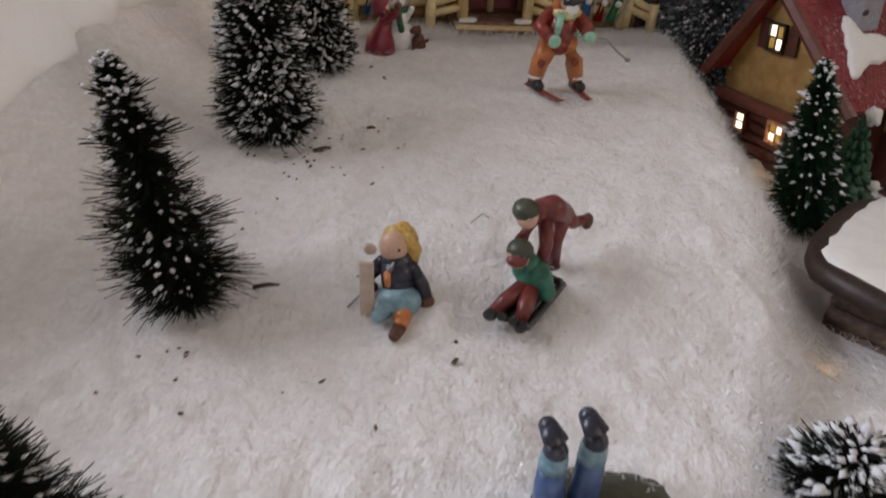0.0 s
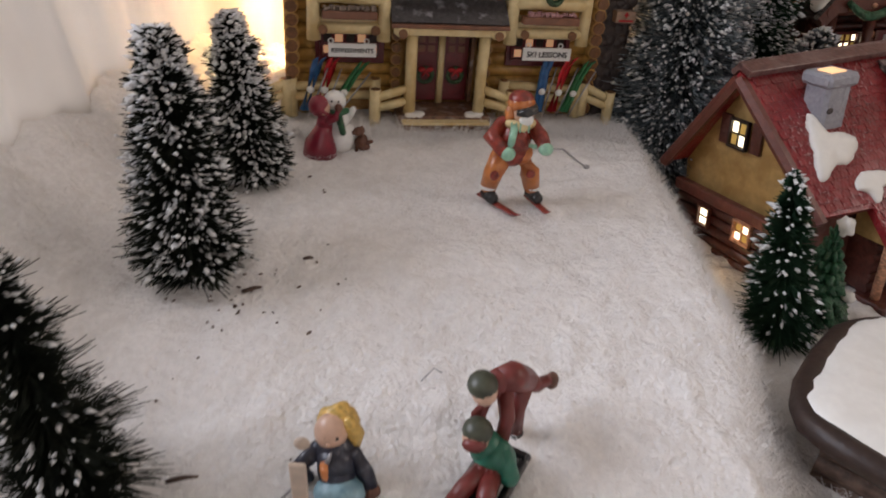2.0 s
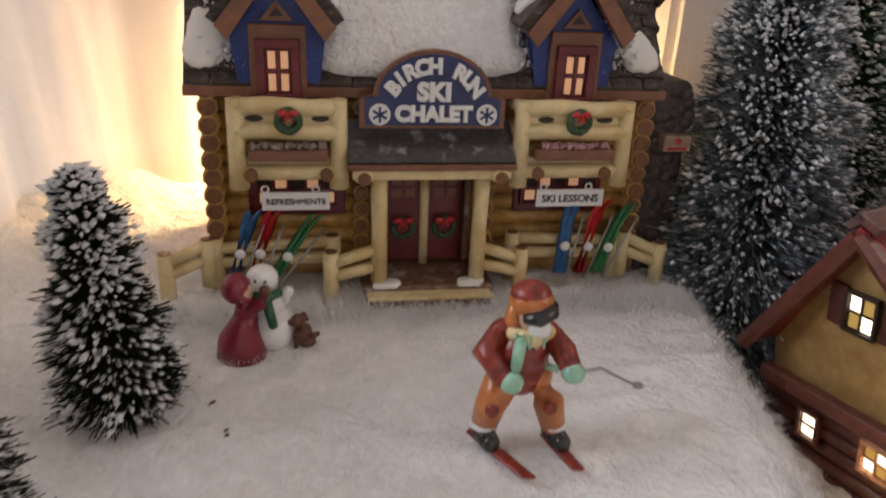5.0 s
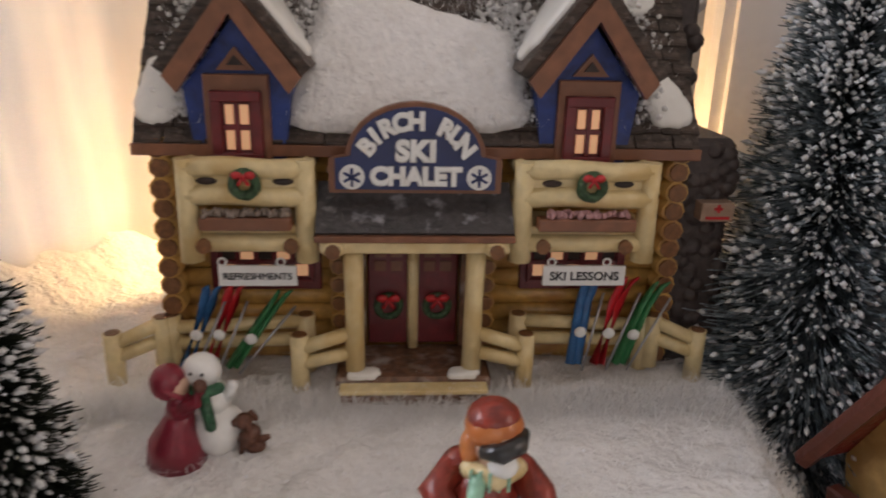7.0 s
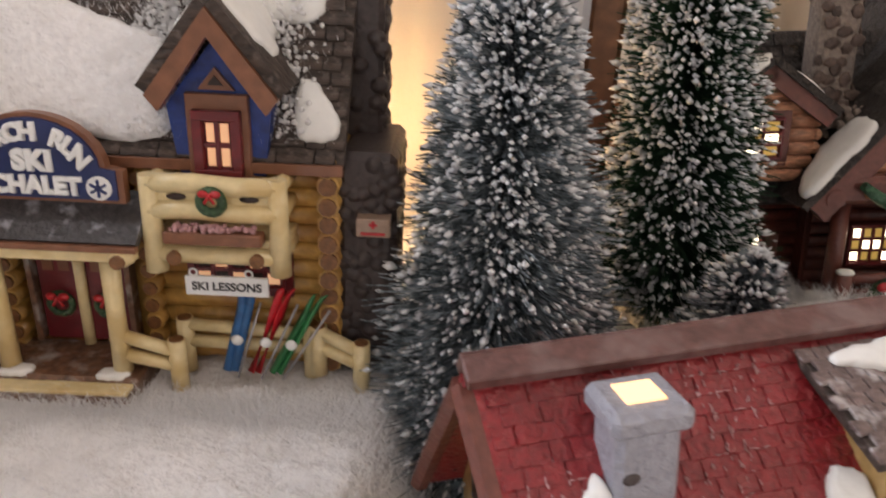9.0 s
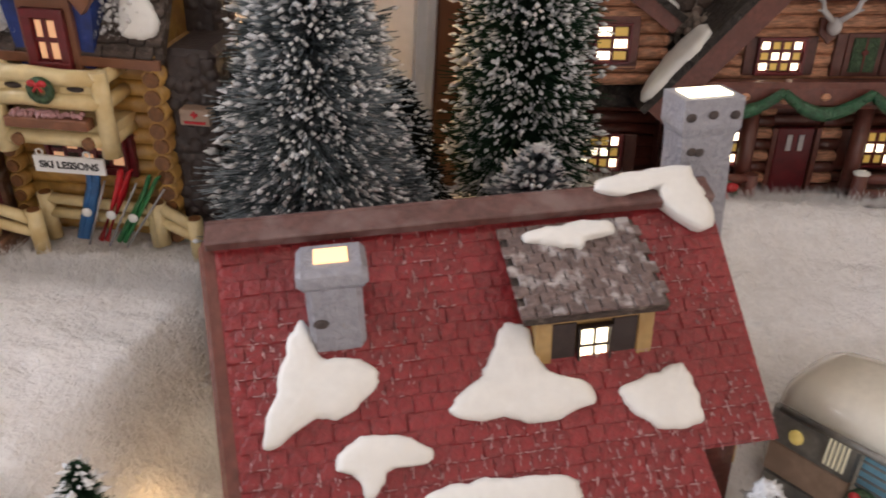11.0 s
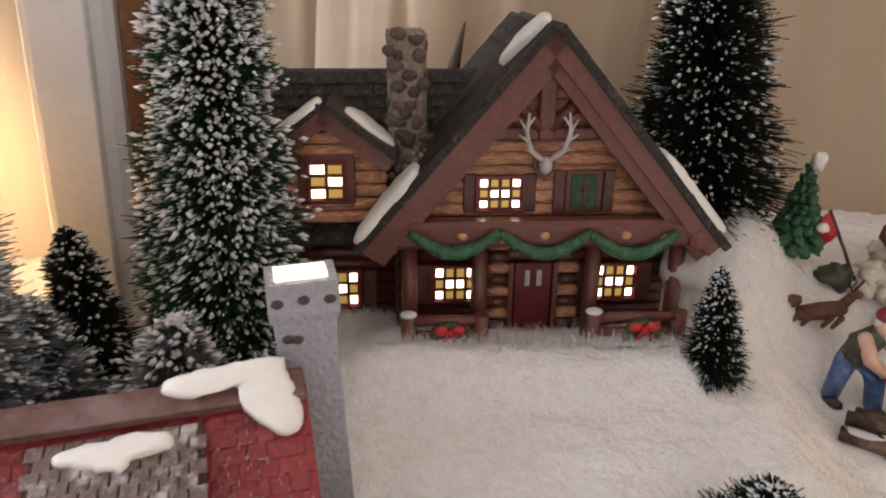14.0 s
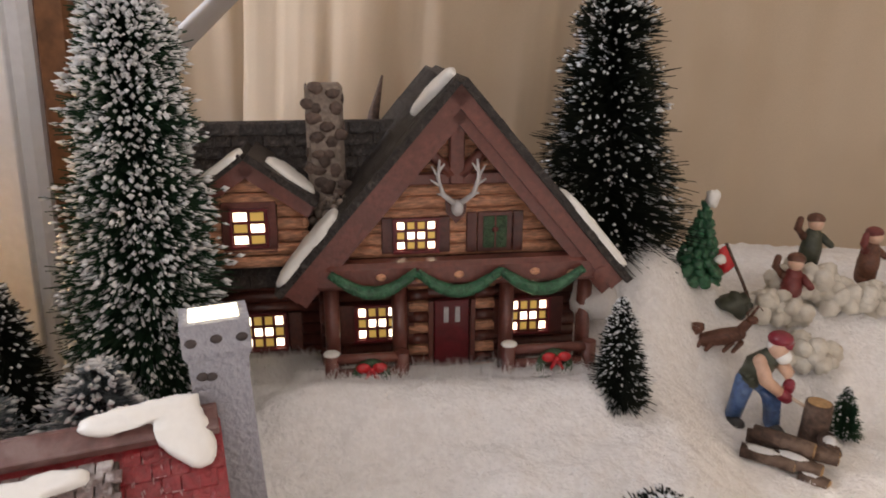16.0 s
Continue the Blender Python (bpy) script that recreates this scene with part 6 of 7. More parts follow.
def skier():
    s = S()
    mats = [ORANGE, RUST, MINT, SKIN, BLACK, WHITE, GREYM, CREAM]
    s.limb([(-0.0100, 0.001, 0.008), (-0.0088, -0.0012, 0.016), (-0.0045, 0.001, 0.0265)], [0.0042, 0.0048, 0.0058], 0, 12)
    s.limb([(0.0105, 0.0, 0.010), (0.0085, -0.001, 0.018), (0.0035, 0.001, 0.0265)], [0.0040, 0.0048, 0.0058], 0, 12)
    s.ball((-0.0085, -0.0055, 0.0165), (0.0022, 0.0010, 0.0026), 1, 8, 6)
    s.ball((0.0085, -0.0055, 0.0185), (0.0022, 0.0010, 0.0022), 1, 8, 6)
    for x, y, z in ((-0.0105, 0, 0.0045), (0.0110, 0, 0.0060)):
        s.limb([(x, 0.001, z), (x + 0.0025, -0.0035, z - 0.001)], [0.0034, 0.0030], 4, 10)
        s.ball((x, 0.0, z + 0.0035), (0.0044, 0.0044, 0.0014), 5, 10, 6)
    s.limb([(-0.0008, 0.001, 0.0275), (-0.0005, 0.0015, 0.0345), (0.0, 0.0015, 0.0410)], [0.0078, 0.0082, 0.0060], 1, 14)
    s.limb([(-0.0068, 0.001, 0.0400), (-0.0115, -0.002, 0.0345), (-0.0060, -0.0085, 0.0305)], [0.0040, 0.0042, 0.0034], 1, 10)
    s.limb([(0.0068, 0.001, 0.0400), (0.0112, -0.002, 0.0362), (0.0128, -0.006, 0.0335)], [0.0038, 0.0038, 0.0032], 1, 10)
    s.ball((-0.0040, -0.0100, 0.0298), (0.0036, 0.0034, 0.0034), 2, 10, 8)
    s.ball((0.0135, -0.0075, 0.0325), (0.0036, 0.0034, 0.0032), 2, 10, 8)
    s.tube([(0.0095, -0.006, 0.0325), (0.0060, -0.0045, 0.0326)], [0.0012, 0.0010], 2, 8)
    s.ball((0.0016, -0.0012, 0.0478), (0.0054, 0.0056, 0.0062), 3, 14, 10)
    s.ball((0.0030, -0.0056, 0.0452), (0.0034, 0.0026, 0.0030), 5, 12, 8)
    s.ball((0.0006, 0.0004, 0.0508), (0.0066, 0.0066, 0.0052), 0, 14, 10)
    s.ball((0.0004, 0.0006, 0.0528), (0.0060, 0.0060, 0.0040), 1, 14, 8)
    s.ball((-0.0042, -0.0012, 0.0462), (0.0026, 0.0034, 0.0044), 0, 10, 8)
    s.tube([(-0.0018, -0.0060, 0.0482), (0.0026, -0.0070, 0.0488), (0.0062, -0.0042, 0.0496), (0.0070, 0.0, 0.0500)], [0.0014, 0.0023, 0.0021, 0.0014], 4, 10)
    s.limb([(-0.0040, -0.0035, 0.0422), (0.0020, -0.0062, 0.0416), (0.0060, -0.002, 0.0424)], 0.0023, 7, 8)
    s.limb([(-0.0020, -0.0065, 0.0410), (-0.0030, -0.0092, 0.0345)], [0.0020, 0.0017], 2, 8)
    for k in range(5):
        s.box((-0.0035 + k * 0.0020, -0.0072 + 0.0004 * abs(k - 2), 0.0416), (0.0007, 0.0012, 0.0042), 2)
    s.tube([(0.0135, -0.0085, 0.0330), (0.0230, 0.0, 0.0300), (0.0320, 0.008, 0.0215), (0.0385, 0.012, 0.0165)], 0.0005, 6, 6)
    s.ball((0.0382, 0.0118, 0.0170), (0.0018, 0.0018, 0.0010), 6, 8, 6)
    for a, b in (((-0.0140, 0.0045, 0.0020), (0.0045, -0.0165, 0.0005)), ((0.0090, 0.0020, 0.0042), (0.0190, -0.0125, 0.0012))):
        a, b = Vector(a), Vector(b)
        s.tube([a, a.lerp(b, 0.5), a.lerp(b, 0.88), b + Vector((0, 0, 0.0016))], [0.0020, 0.0023, 0.0021, 0.0008], 1, 8, True, True, 0.35)
    figure("skier_figurine", on(0.0715, 0.4210, 0.0005), s, mats, "glazed skier figurine in orange trousers on skis")


skier()


def fallen_girl():
    s = S()
    mats = [SKIN, BLOND, NAVY, SKYB, ORANGE, WOODL, FUR, GREYM, BLACK]
    s.ball((-0.0006, -0.0008, 0.0235), (0.0054, 0.0050, 0.0062), 0, 14, 10)
    s.ball((-0.0010, -0.0058, 0.0225), (0.0007, 0.0009, 0.0008), 0, 6, 4)
    s.ball((0.0010, 0.0030, 0.0246), (0.0062, 0.0048, 0.0062), 1, 14, 10, None, 0.25)
    s.limb([(0.0048, 0.000, 0.0262), (0.0066, 0.001, 0.0215), (0.0062, 0.001, 0.0165)], [0.0026, 0.0030, 0.0022], 1, 10)
    for q in (-1, 1):
        s.ball((q * 0.0017, -0.0050, 0.0246), 0.0006, 8, 6, 4)
    s.limb([(0.0008, -0.0012, 0.0165), (0.0018, -0.0052, 0.0105)], [0.0062, 0.0060], 2, 14)
    s.limb([(-0.0045, -0.001, 0.0160), (-0.0100, -0.003, 0.0105), (-0.0075, -0.005, 0.0075)], [0.0030, 0.0028, 0.0022], 2, 10)
    s.limb([(0.0060, -0.002, 0.0155), (0.0105, -0.004, 0.0095), (0.0125, -0.006, 0.0055)], [0.0030, 0.0028, 0.0024], 2, 10)
    s.ball((0.0128, -0.0065, 0.0042), 0.0030, 6, 10, 8)
    s.limb([(-0.0015, -0.0070, 0.0150), (-0.0010, -0.0086, 0.0125)], [0.0020, 0.0018], 4, 8)
    s.tube([(-0.0010, -0.0075, 0.0170), (0.0002, -0.0068, 0.0205)], [0.0010, 0.0004], 7, 6)
    s.ball((0.0030, -0.0095, 0.0062), (0.0082, 0.0066, 0.0056), 3, 14, 10)
    s.limb([(0.0050, -0.0130, 0.0045), (0.0048, -0.0185, 0.0030)], [0.0034, 0.0028], 4, 10)
    s.limb([(0.0044, -0.0200, 0.0020), (0.0030, -0.0235, 0.0010)], [0.0026, 0.0022], 6, 10)
    s.limb([(-0.0005, -0.0120, 0.0050), (-0.0035, -0.0165, 0.0035)], [0.0034, 0.0028], 3, 10)
    s.box((-0.0080, -0.0150, 0.0120), (0.0050, 0.0014, 0.0330), 5, pose(0, 0, 0, 14, 1, 0), 0.3)
    s.ball((-0.0078, -0.0110, 0.0280), (0.0025, 0.0010, 0.0024), 5, 10, 6)
    s.tube([(-0.0075, -0.0040, 0.0085), (-0.0160, -0.0100, 0.0010)], 0.0005, 7, 6)
    figure("fallen_girl_figurine", (0.007, 0.2670, gz(0.010, 0.262) - 0.0020), s, mats, "blond girl figurine fallen on the snow with a ski")


fallen_girl()


def sled_boys():
    s = S()
    mats = [MAROON, OLIVE, EMER, SKIN, BLACK, FUR]
    # pusher, bending over
    s.ball((-0.0010, 0.0100, 0.0330), (0.0042, 0.0046, 0.0044), 3, 12, 8)
    s.ball((-0.0018, 0.0108, 0.0352), (0.0050, 0.0054, 0.0042), 1, 12, 8)
    s.limb([(0.0035, 0.0150, 0.0335), (0.0085, 0.0185, 0.0330), (0.0130, 0.0225, 0.0285)], [0.0042, 0.0050, 0.0046], 0, 14)
    s.limb([(0.0020, 0.0130, 0.0310), (-0.0020, 0.0100, 0.0235), (-0.0010, 0.0070, 0.0165)], [0.0028, 0.0025, 0.0022], 0, 10)
    s.limb([(0.0060, 0.0150, 0.0300), (0.0075, 0.0110, 0.0215), (0.0060, 0.0070, 0.0160)], [0.0030, 0.0026, 0.0022], 0, 10)
    s.limb([(0.0128, 0.0220, 0.0270), (0.0118, 0.0205, 0.0170), (0.0130, 0.0220, 0.0060)], [0.0040, 0.0030, 0.0024], 0, 10)
    s.limb([(0.0140, 0.0235, 0.0280), (0.0185, 0.0270, 0.0225), (0.0225, 0.0300, 0.0225)], [0.0038, 0.0026, 0.0020], 0, 10)
    s.ball((0.0245, 0.0312, 0.0215), (0.0024, 0.0022, 0.0036), 5, 10, 8)
    s.limb([(0.0135, 0.0220, 0.0045), (0.0120, 0.0190, 0.0025)], [0.0026, 0.0022], 4, 10)
    # rider
    s.ball((-0.0028, 0.0030, 0.0205), (0.0044, 0.0044, 0.0050), 3, 12, 8)
    s.ball((-0.0024, 0.0040, 0.0225), (0.0050, 0.0050, 0.0042), 1, 12, 8)
    s.ball((-0.0034, 0.0000, 0.0205), (0.0040, 0.0028, 0.0024), 0, 10, 6)
    s.limb([(0.0010, 0.0050, 0.0150), (0.0050, 0.0040, 0.0105)], [0.0058, 0.0064], 2, 14)
    s.limb([(0.0055, 0.0040, 0.0145), (0.0088, -0.0010, 0.0085)], [0.0038, 0.0034], 2, 10)
    s.limb([(0.0000, 0.0000, 0.0085), (-0.0060, -0.0060, 0.0070), (-0.0095, -0.0090, 0.0040)], [0.0036, 0.0030, 0.0024], 0, 10)
    s.limb([(0.0030, -0.0010, 0.0085), (0.0010, -0.0090, 0.0075), (0.0000, -0.0130, 0.0035)], [0.0036, 0.0030, 0.0024], 0, 10)
    s.ball((-0.0110, -0.0100, 0.0030), (0.0028, 0.0024, 0.0024), 4, 8, 6)
    s.ball((-0.0002, -0.0150, 0.0028), (0.0026, 0.0028, 0.0024), 4, 8, 6)
    # sled with curved nose
    d = Vector((0.45, 0.89, 0)).normalized()
    for k in range(4):
        o = Vector((0.89, -0.45, 0)).normalized() * (-0.0066 + 0.0044 * k)
        c = Vector((0.002, -0.0005, 0.0030)) + o
        s.tube([c - d * 0.0165 + Vector((0, 0, 0.0030)), c - d * 0.0130, c, c + d * 0.0190], 0.0017, 4, 7)
    s.box((0.009, 0.014, 0.0055), (0.0145, 0.0024, 0.0024), 4, pose(0, 0, 0, 0, 0, -27))
    figure("sled_boys_figurine", (0.054, 0.2640, gz(0.056, 0.264) + 0.0005), s, mats, "two boys in maroon and green on a black sled")


sled_boys()


def diver():
    s = S()
    mats = [DENIM, SKYB, NAVY, OLIVE, BLACK]
    for x, y, tz in ((-0.0052, 0.0, 0.026), (0.0058, 0.003, 0.028)):
        s.limb([(x * 0.8, y - 0.004, -0.004), (x, y, 0.010), (x, y + 0.001, tz - 0.010)], [0.0050, 0.0044, 0.0040], 0, 12)
        s.limb([(x, y + 0.001, tz - 0.0105), (x, y + 0.0012, tz - 0.007)], [0.0042, 0.0041], 1, 12)
        s.limb([(x, y + 0.001, tz - 0.004), (x - 0.0005, y + 0.001, tz), (x - 0.0028, y + 0.004, tz + 0.0022)], [0.0036, 0.0036, 0.0028], 2, 12)
    s.ball((0.012, -0.002, -0.001), (0.024, 0.016, 0.0060), 3, 20, 10, None, 0.35)
    figure("upended_figurine", on(0.0665, 0.187, 0.0), s, mats, "figurine upside down in the snow, blue legs up")


diver()


def snow_lady():
    s = S()
    s.tube([(0, 0, -0.001), (0.0004, 0, 0.006), (0.0016, 0, 0.0125), (0.003, 0, 0.0165)], [0.0092, 0.0084, 0.0050, 0.0040], 0, 18)
    s.limb([(0.0026, 0, 0.0160), (0.0030, 0, 0.0200)], [0.0044, 0.0040], 0, 12)
    s.ball((-0.0004, 0.0, 0.0262), (0.0054, 0.0056, 0.0058), 0, 14, 10)
    s.ball((0.0022, 0.0, 0.0248), (0.0036, 0.0042, 0.0044), 1, 12, 8)
    s.ring((0.0006, 0, 0.0240), 0.0050, 0.0009, pose(0, 0, 0, 70, 30, 0), 0, 16, 0)
    s.limb([(0.0045, -0.002, 0.0190), (0.0090, -0.002, 0.0215), (0.0100, -0.001, 0.0250)], [0.0026, 0.0022, 0.0018], 0, 10)
    s.ball((0.0102, -0.001, 0.0262), 0.0022, 2, 8, 6)
    figure("lady_figurine", on(-0.0275, 0.4670), s, [CRIMS, SKIN, FUR], "lady figurine in a long crimson dress and hat")
    m = S()
    m.ball((0, 0, 0.0065), (0.0090, 0.0085, 0.0085), 0, 16, 12, None, 0.12)
    m.ball((-0.0010, 0, 0.0175), (0.0066, 0.0062, 0.0062), 0, 16, 12, None, 0.1)
    m.ball((-0.0028, -0.0005, 0.0270), (0.0060, 0.0058, 0.0056), 0, 16, 12)
    m.limb([(-0.0070, -0.003, 0.0222), (-0.0015, -0.0066, 0.0215), (0.0035, -0.0030, 0.0228)], 0.0018, 1, 10)
    m.limb([(-0.0045, -0.0062, 0.0210), (-0.0050, -0.0075, 0.0140)], [0.0018, 0.0016], 1, 8)
    m.limb([(0.0000, -0.0066, 0.0210), (0.0025, -0.0085, 0.0125)], [0.0020, 0.0018], 1, 8)
    for q in (-1, 1):
        m.ball((-0.0020 + q * 0.0018, -0.0060, 0.0284), 0.0006, 2, 6, 4)
    m.limb([(0.0045, 0, 0.0185), (0.0070, -0.001, 0.0230)], [0.0022, 0.0018], 0, 8)
    figure("snowman_figurine", on(-0.0175, 0.4745), m, [WHITE, GARL, BLACK], "white snowman figurine with a green scarf", "snowman")
    d = S()
    d.limb([(0.0000, 0, 0.0045), (0.0012, 0, 0.0065)], [0.0034, 0.0030], 0, 10)
    d.ball((-0.0008, -0.001, 0.0112), (0.0028, 0.0030, 0.0026), 0, 10, 8)
    d.ball((-0.0032, -0.0016, 0.0106), (0.0016, 0.0014, 0.0013), 0, 8, 6)
    for q in (-1, 1):
        d.limb([(0.0006, q * 0.0018, 0.0125), (0.0014, q * 0.0030, 0.0100)], 0.0010, 0, 6)
        d.limb([(-0.0016, q * 0.0016, 0.0040), (-0.0018, q * 0.0018, 0.0)], 0.0010, 0, 6)
    d.limb([(0.0030, 0, 0.0040), (0.0062, 0, 0.0055)], [0.0016, 0.0010], 0, 8)
    d.ball((0.0020, 0, 0.0022), (0.0036, 0.0034, 0.0024), 0, 10, 6)
    figure("dog_figurine", on(-0.0065, 0.4735), d, [FUR], "small brown dog figurine sitting in the snow", "dog")


snow_lady()


def woodcutter():
    s = S()
    mats = [DENIM, OLIVE, SKIN, CRIMS, WHITE, BLACK, WOODL, GREYM]
    s.limb([(-0.0120, 0.002, 0.004), (-0.0110, 0.0, 0.016), (-0.0085, 0.0, 0.030)], [0.0052, 0.0056, 0.0066], 0, 12)
    s.limb([(0.0105, -0.004, 0.003), (0.0090, -0.003, 0.016), (-0.0010, 0.0, 0.030)], [0.0052, 0.0058, 0.0068], 0, 12)
    s.limb([(-0.0130, 0.0, 0.001), (-0.0100, -0.006, 0.0005)], [0.0040, 0.0036], 5, 10)
    s.limb([(0.0105, -0.005, 0.0005), (0.0130, -0.011, 0.000)], [0.0040, 0.0036], 5, 10)
    s.limb([(-0.0060, 0.0, 0.0320), (-0.0030, -0.001, 0.0400), (0.0020, -0.003, 0.0470)], [0.0080, 0.0090, 0.0070], 1, 14)
    s.limb([(-0.0040, -0.006, 0.0460), (0.0000, -0.010, 0.0345), (0.0100, -0.011, 0.0270)], [0.0046, 0.0044, 0.0034], 2, 12)
    s.limb([(0.0085, -0.003, 0.0460), (0.0145, -0.006, 0.0390), (0.0140, -0.009, 0.0300)], [0.0042, 0.0040, 0.0034], 2, 12)
    s.limb([(0.0110, -0.011, 0.0265), (0.0140, -0.010, 0.0240)], [0.0042, 0.0040], 3, 10)
    s.limb([(0.0145, -0.009, 0.0300), (0.0150, -0.009, 0.0330)], [0.0038, 0.0036], 3, 10)
    s.ball((0.0060, -0.006, 0.0545), (0.0062, 0.0062, 0.0066), 2, 14, 10)
    s.ball((0.0085, -0.0085, 0.0510), (0.0050, 0.0044, 0.0052), 4, 12, 8)
    s.ball((0.0022, -0.004, 0.0560), (0.0026, 0.0050, 0.0044), 4, 10, 8)
    s.ball((0.0068, -0.004, 0.0610), (0.0078, 0.0074, 0.0052), 3, 14, 8)
    s.tube([(0.0030, -0.008, 0.0588), (0.0110, -0.010, 0.0580), (0.0140, -0.004, 0.0588)], 0.0018, 3, 8)
    s.tube([(0.0120, -0.011, 0.0270), (0.0240, -0.013, 0.0210), (0.0345, -0.014, 0.0150)], [0.0011, 0.0011, 0.0012], 6, 8)
    s.box((0.0350, -0.0140, 0.0135), (0.0024, 0.0024, 0.0060), 7)
    figure("woodcutter_figurine", (0.6455, 0.7660, 0.0530), s, mats, "woodcutter figurine in jeans and red cap chopping", yaw=0)
    b = thing("chopping_block", (0.6775, 0.750, 0.0520), 0, "short log chopping block with pale cut top", "log")
    part("trunk", S().tube([(0, 0, -0.004), (0, 0, 0.010), (0, 0, 0.0260)], [0.0088, 0.0082, 0.0080], 0, 14), BARK, b)
    part("cut_face", S().tube([(0, 0, 0.0258), (0, 0, 0.0265)], 0.0068, 0, 14), CUT, b, "pale sawn wood")
    rnd = random.Random(3)
    for k, (x, y, z, yaw, L, r) in enumerate(((0.640, 0.722, 0.054, -28, 0.030, 0.0045), (0.650, 0.728, 0.062, -32, 0.034, 0.0050), (0.655, 0.716, 0.055, -35, 0.026, 0.0045), (0.668, 0.722, 0.059, -20, 0.022, 0.0048), (0.678, 0.730, 0.060, 80, 0.018, 0.0050), (0.645, 0.735, 0.058, -22, 0.026, 0.0045), (0.662, 0.708, 0.050, -40, 0.016, 0.0040))):
        lg = thing("split_log", (x, y, z), yaw, "small brown log in the woodpile", "log", "woodpile")
        part("bark", S().tube([(-L / 2, 0, 0), (0, 0, 0.0004), (L / 2, 0, 0)], [r, r * 1.05, r], 0, 10), BARK, lg)
        part("cut_face", S().tube([(L / 2 - 0.0002, 0, 0), (L / 2 + 0.0006, 0, 0)], r * 0.82, 0, 10), CUT, lg, "pale sawn end")
        if k % 2 == 0:
            part("log_snow", S().ball((-L * 0.1, 0, r * 0.8), (L * 0.36, r * 0.8, r * 0.45), 0, 12, 6, None, 0.4), FLUFF, lg, "fluffy snow on the log")


woodcutter()


def resin_fir(at, h, label):
    """A moulded fir with drooping lumpy boughs and caps of white glaze."""
    rnd = random.Random(int(h * 1e4))
    t = thing("resin_fir", at, 0, label, "tree", "resin firs")
    f = h / 0.0715
    part("trunk", S().tube([(0, 0, -0.002), (0, 0, 0.014 * f)], 0.0034 * f, 0, 10), BARK, t)
    c = S()
    for j in range(9):
        z, r = (0.012 + j * 0.0064) * f, 0.0195 * f * (1 - j / 9.6)
        for k in range(10):
            a = k * 0.628 + j * 0.35 + rnd.uniform(-0.15, 0.15)
            q = r * rnd.uniform(0.52, 0.70)
            c.ball((math.cos(a) * q, math.sin(a) * q, z - 0.0012 * f), (r * 0.46, r * 0.26, 0.0034 * f), 0, 9, 6, pose(0, 0, 0, 0, 30, math.degrees(a)), 0.6)
        c.ball((0, 0, z), (r * 0.55, r * 0.55, 0.0062 * f), 0, 10, 6)
    part("crown", c, GARL, t)
    part("snow_cap", S().ball((0.003 * f, -0.003 * f, 0.0680 * f), (0.0050 * f, 0.0050 * f, 0.0062 * f), 0, 14, 9, None, 0.5), PATCH, t, "white glazed snow on the tip")
    part("snow_patch", S().ball((0.012 * f, -0.010 * f, 0.026 * f), (0.004 * f, 0.004 * f, 0.0035 * f), 0, 10, 6, None, 0.4), PATCH, t, "white glazed snow on a bough")
    return t


resin_fir((0.6190, 0.842, gz(0.619, 0.842) - 0.002), 0.0715, "green painted resin fir with snow on its tip")
resin_fir((0.2480, 0.4030, gz(0.248, 0.403) - 0.002), 0.0620, "green resin fir with a thick white snow cap by the cottage")


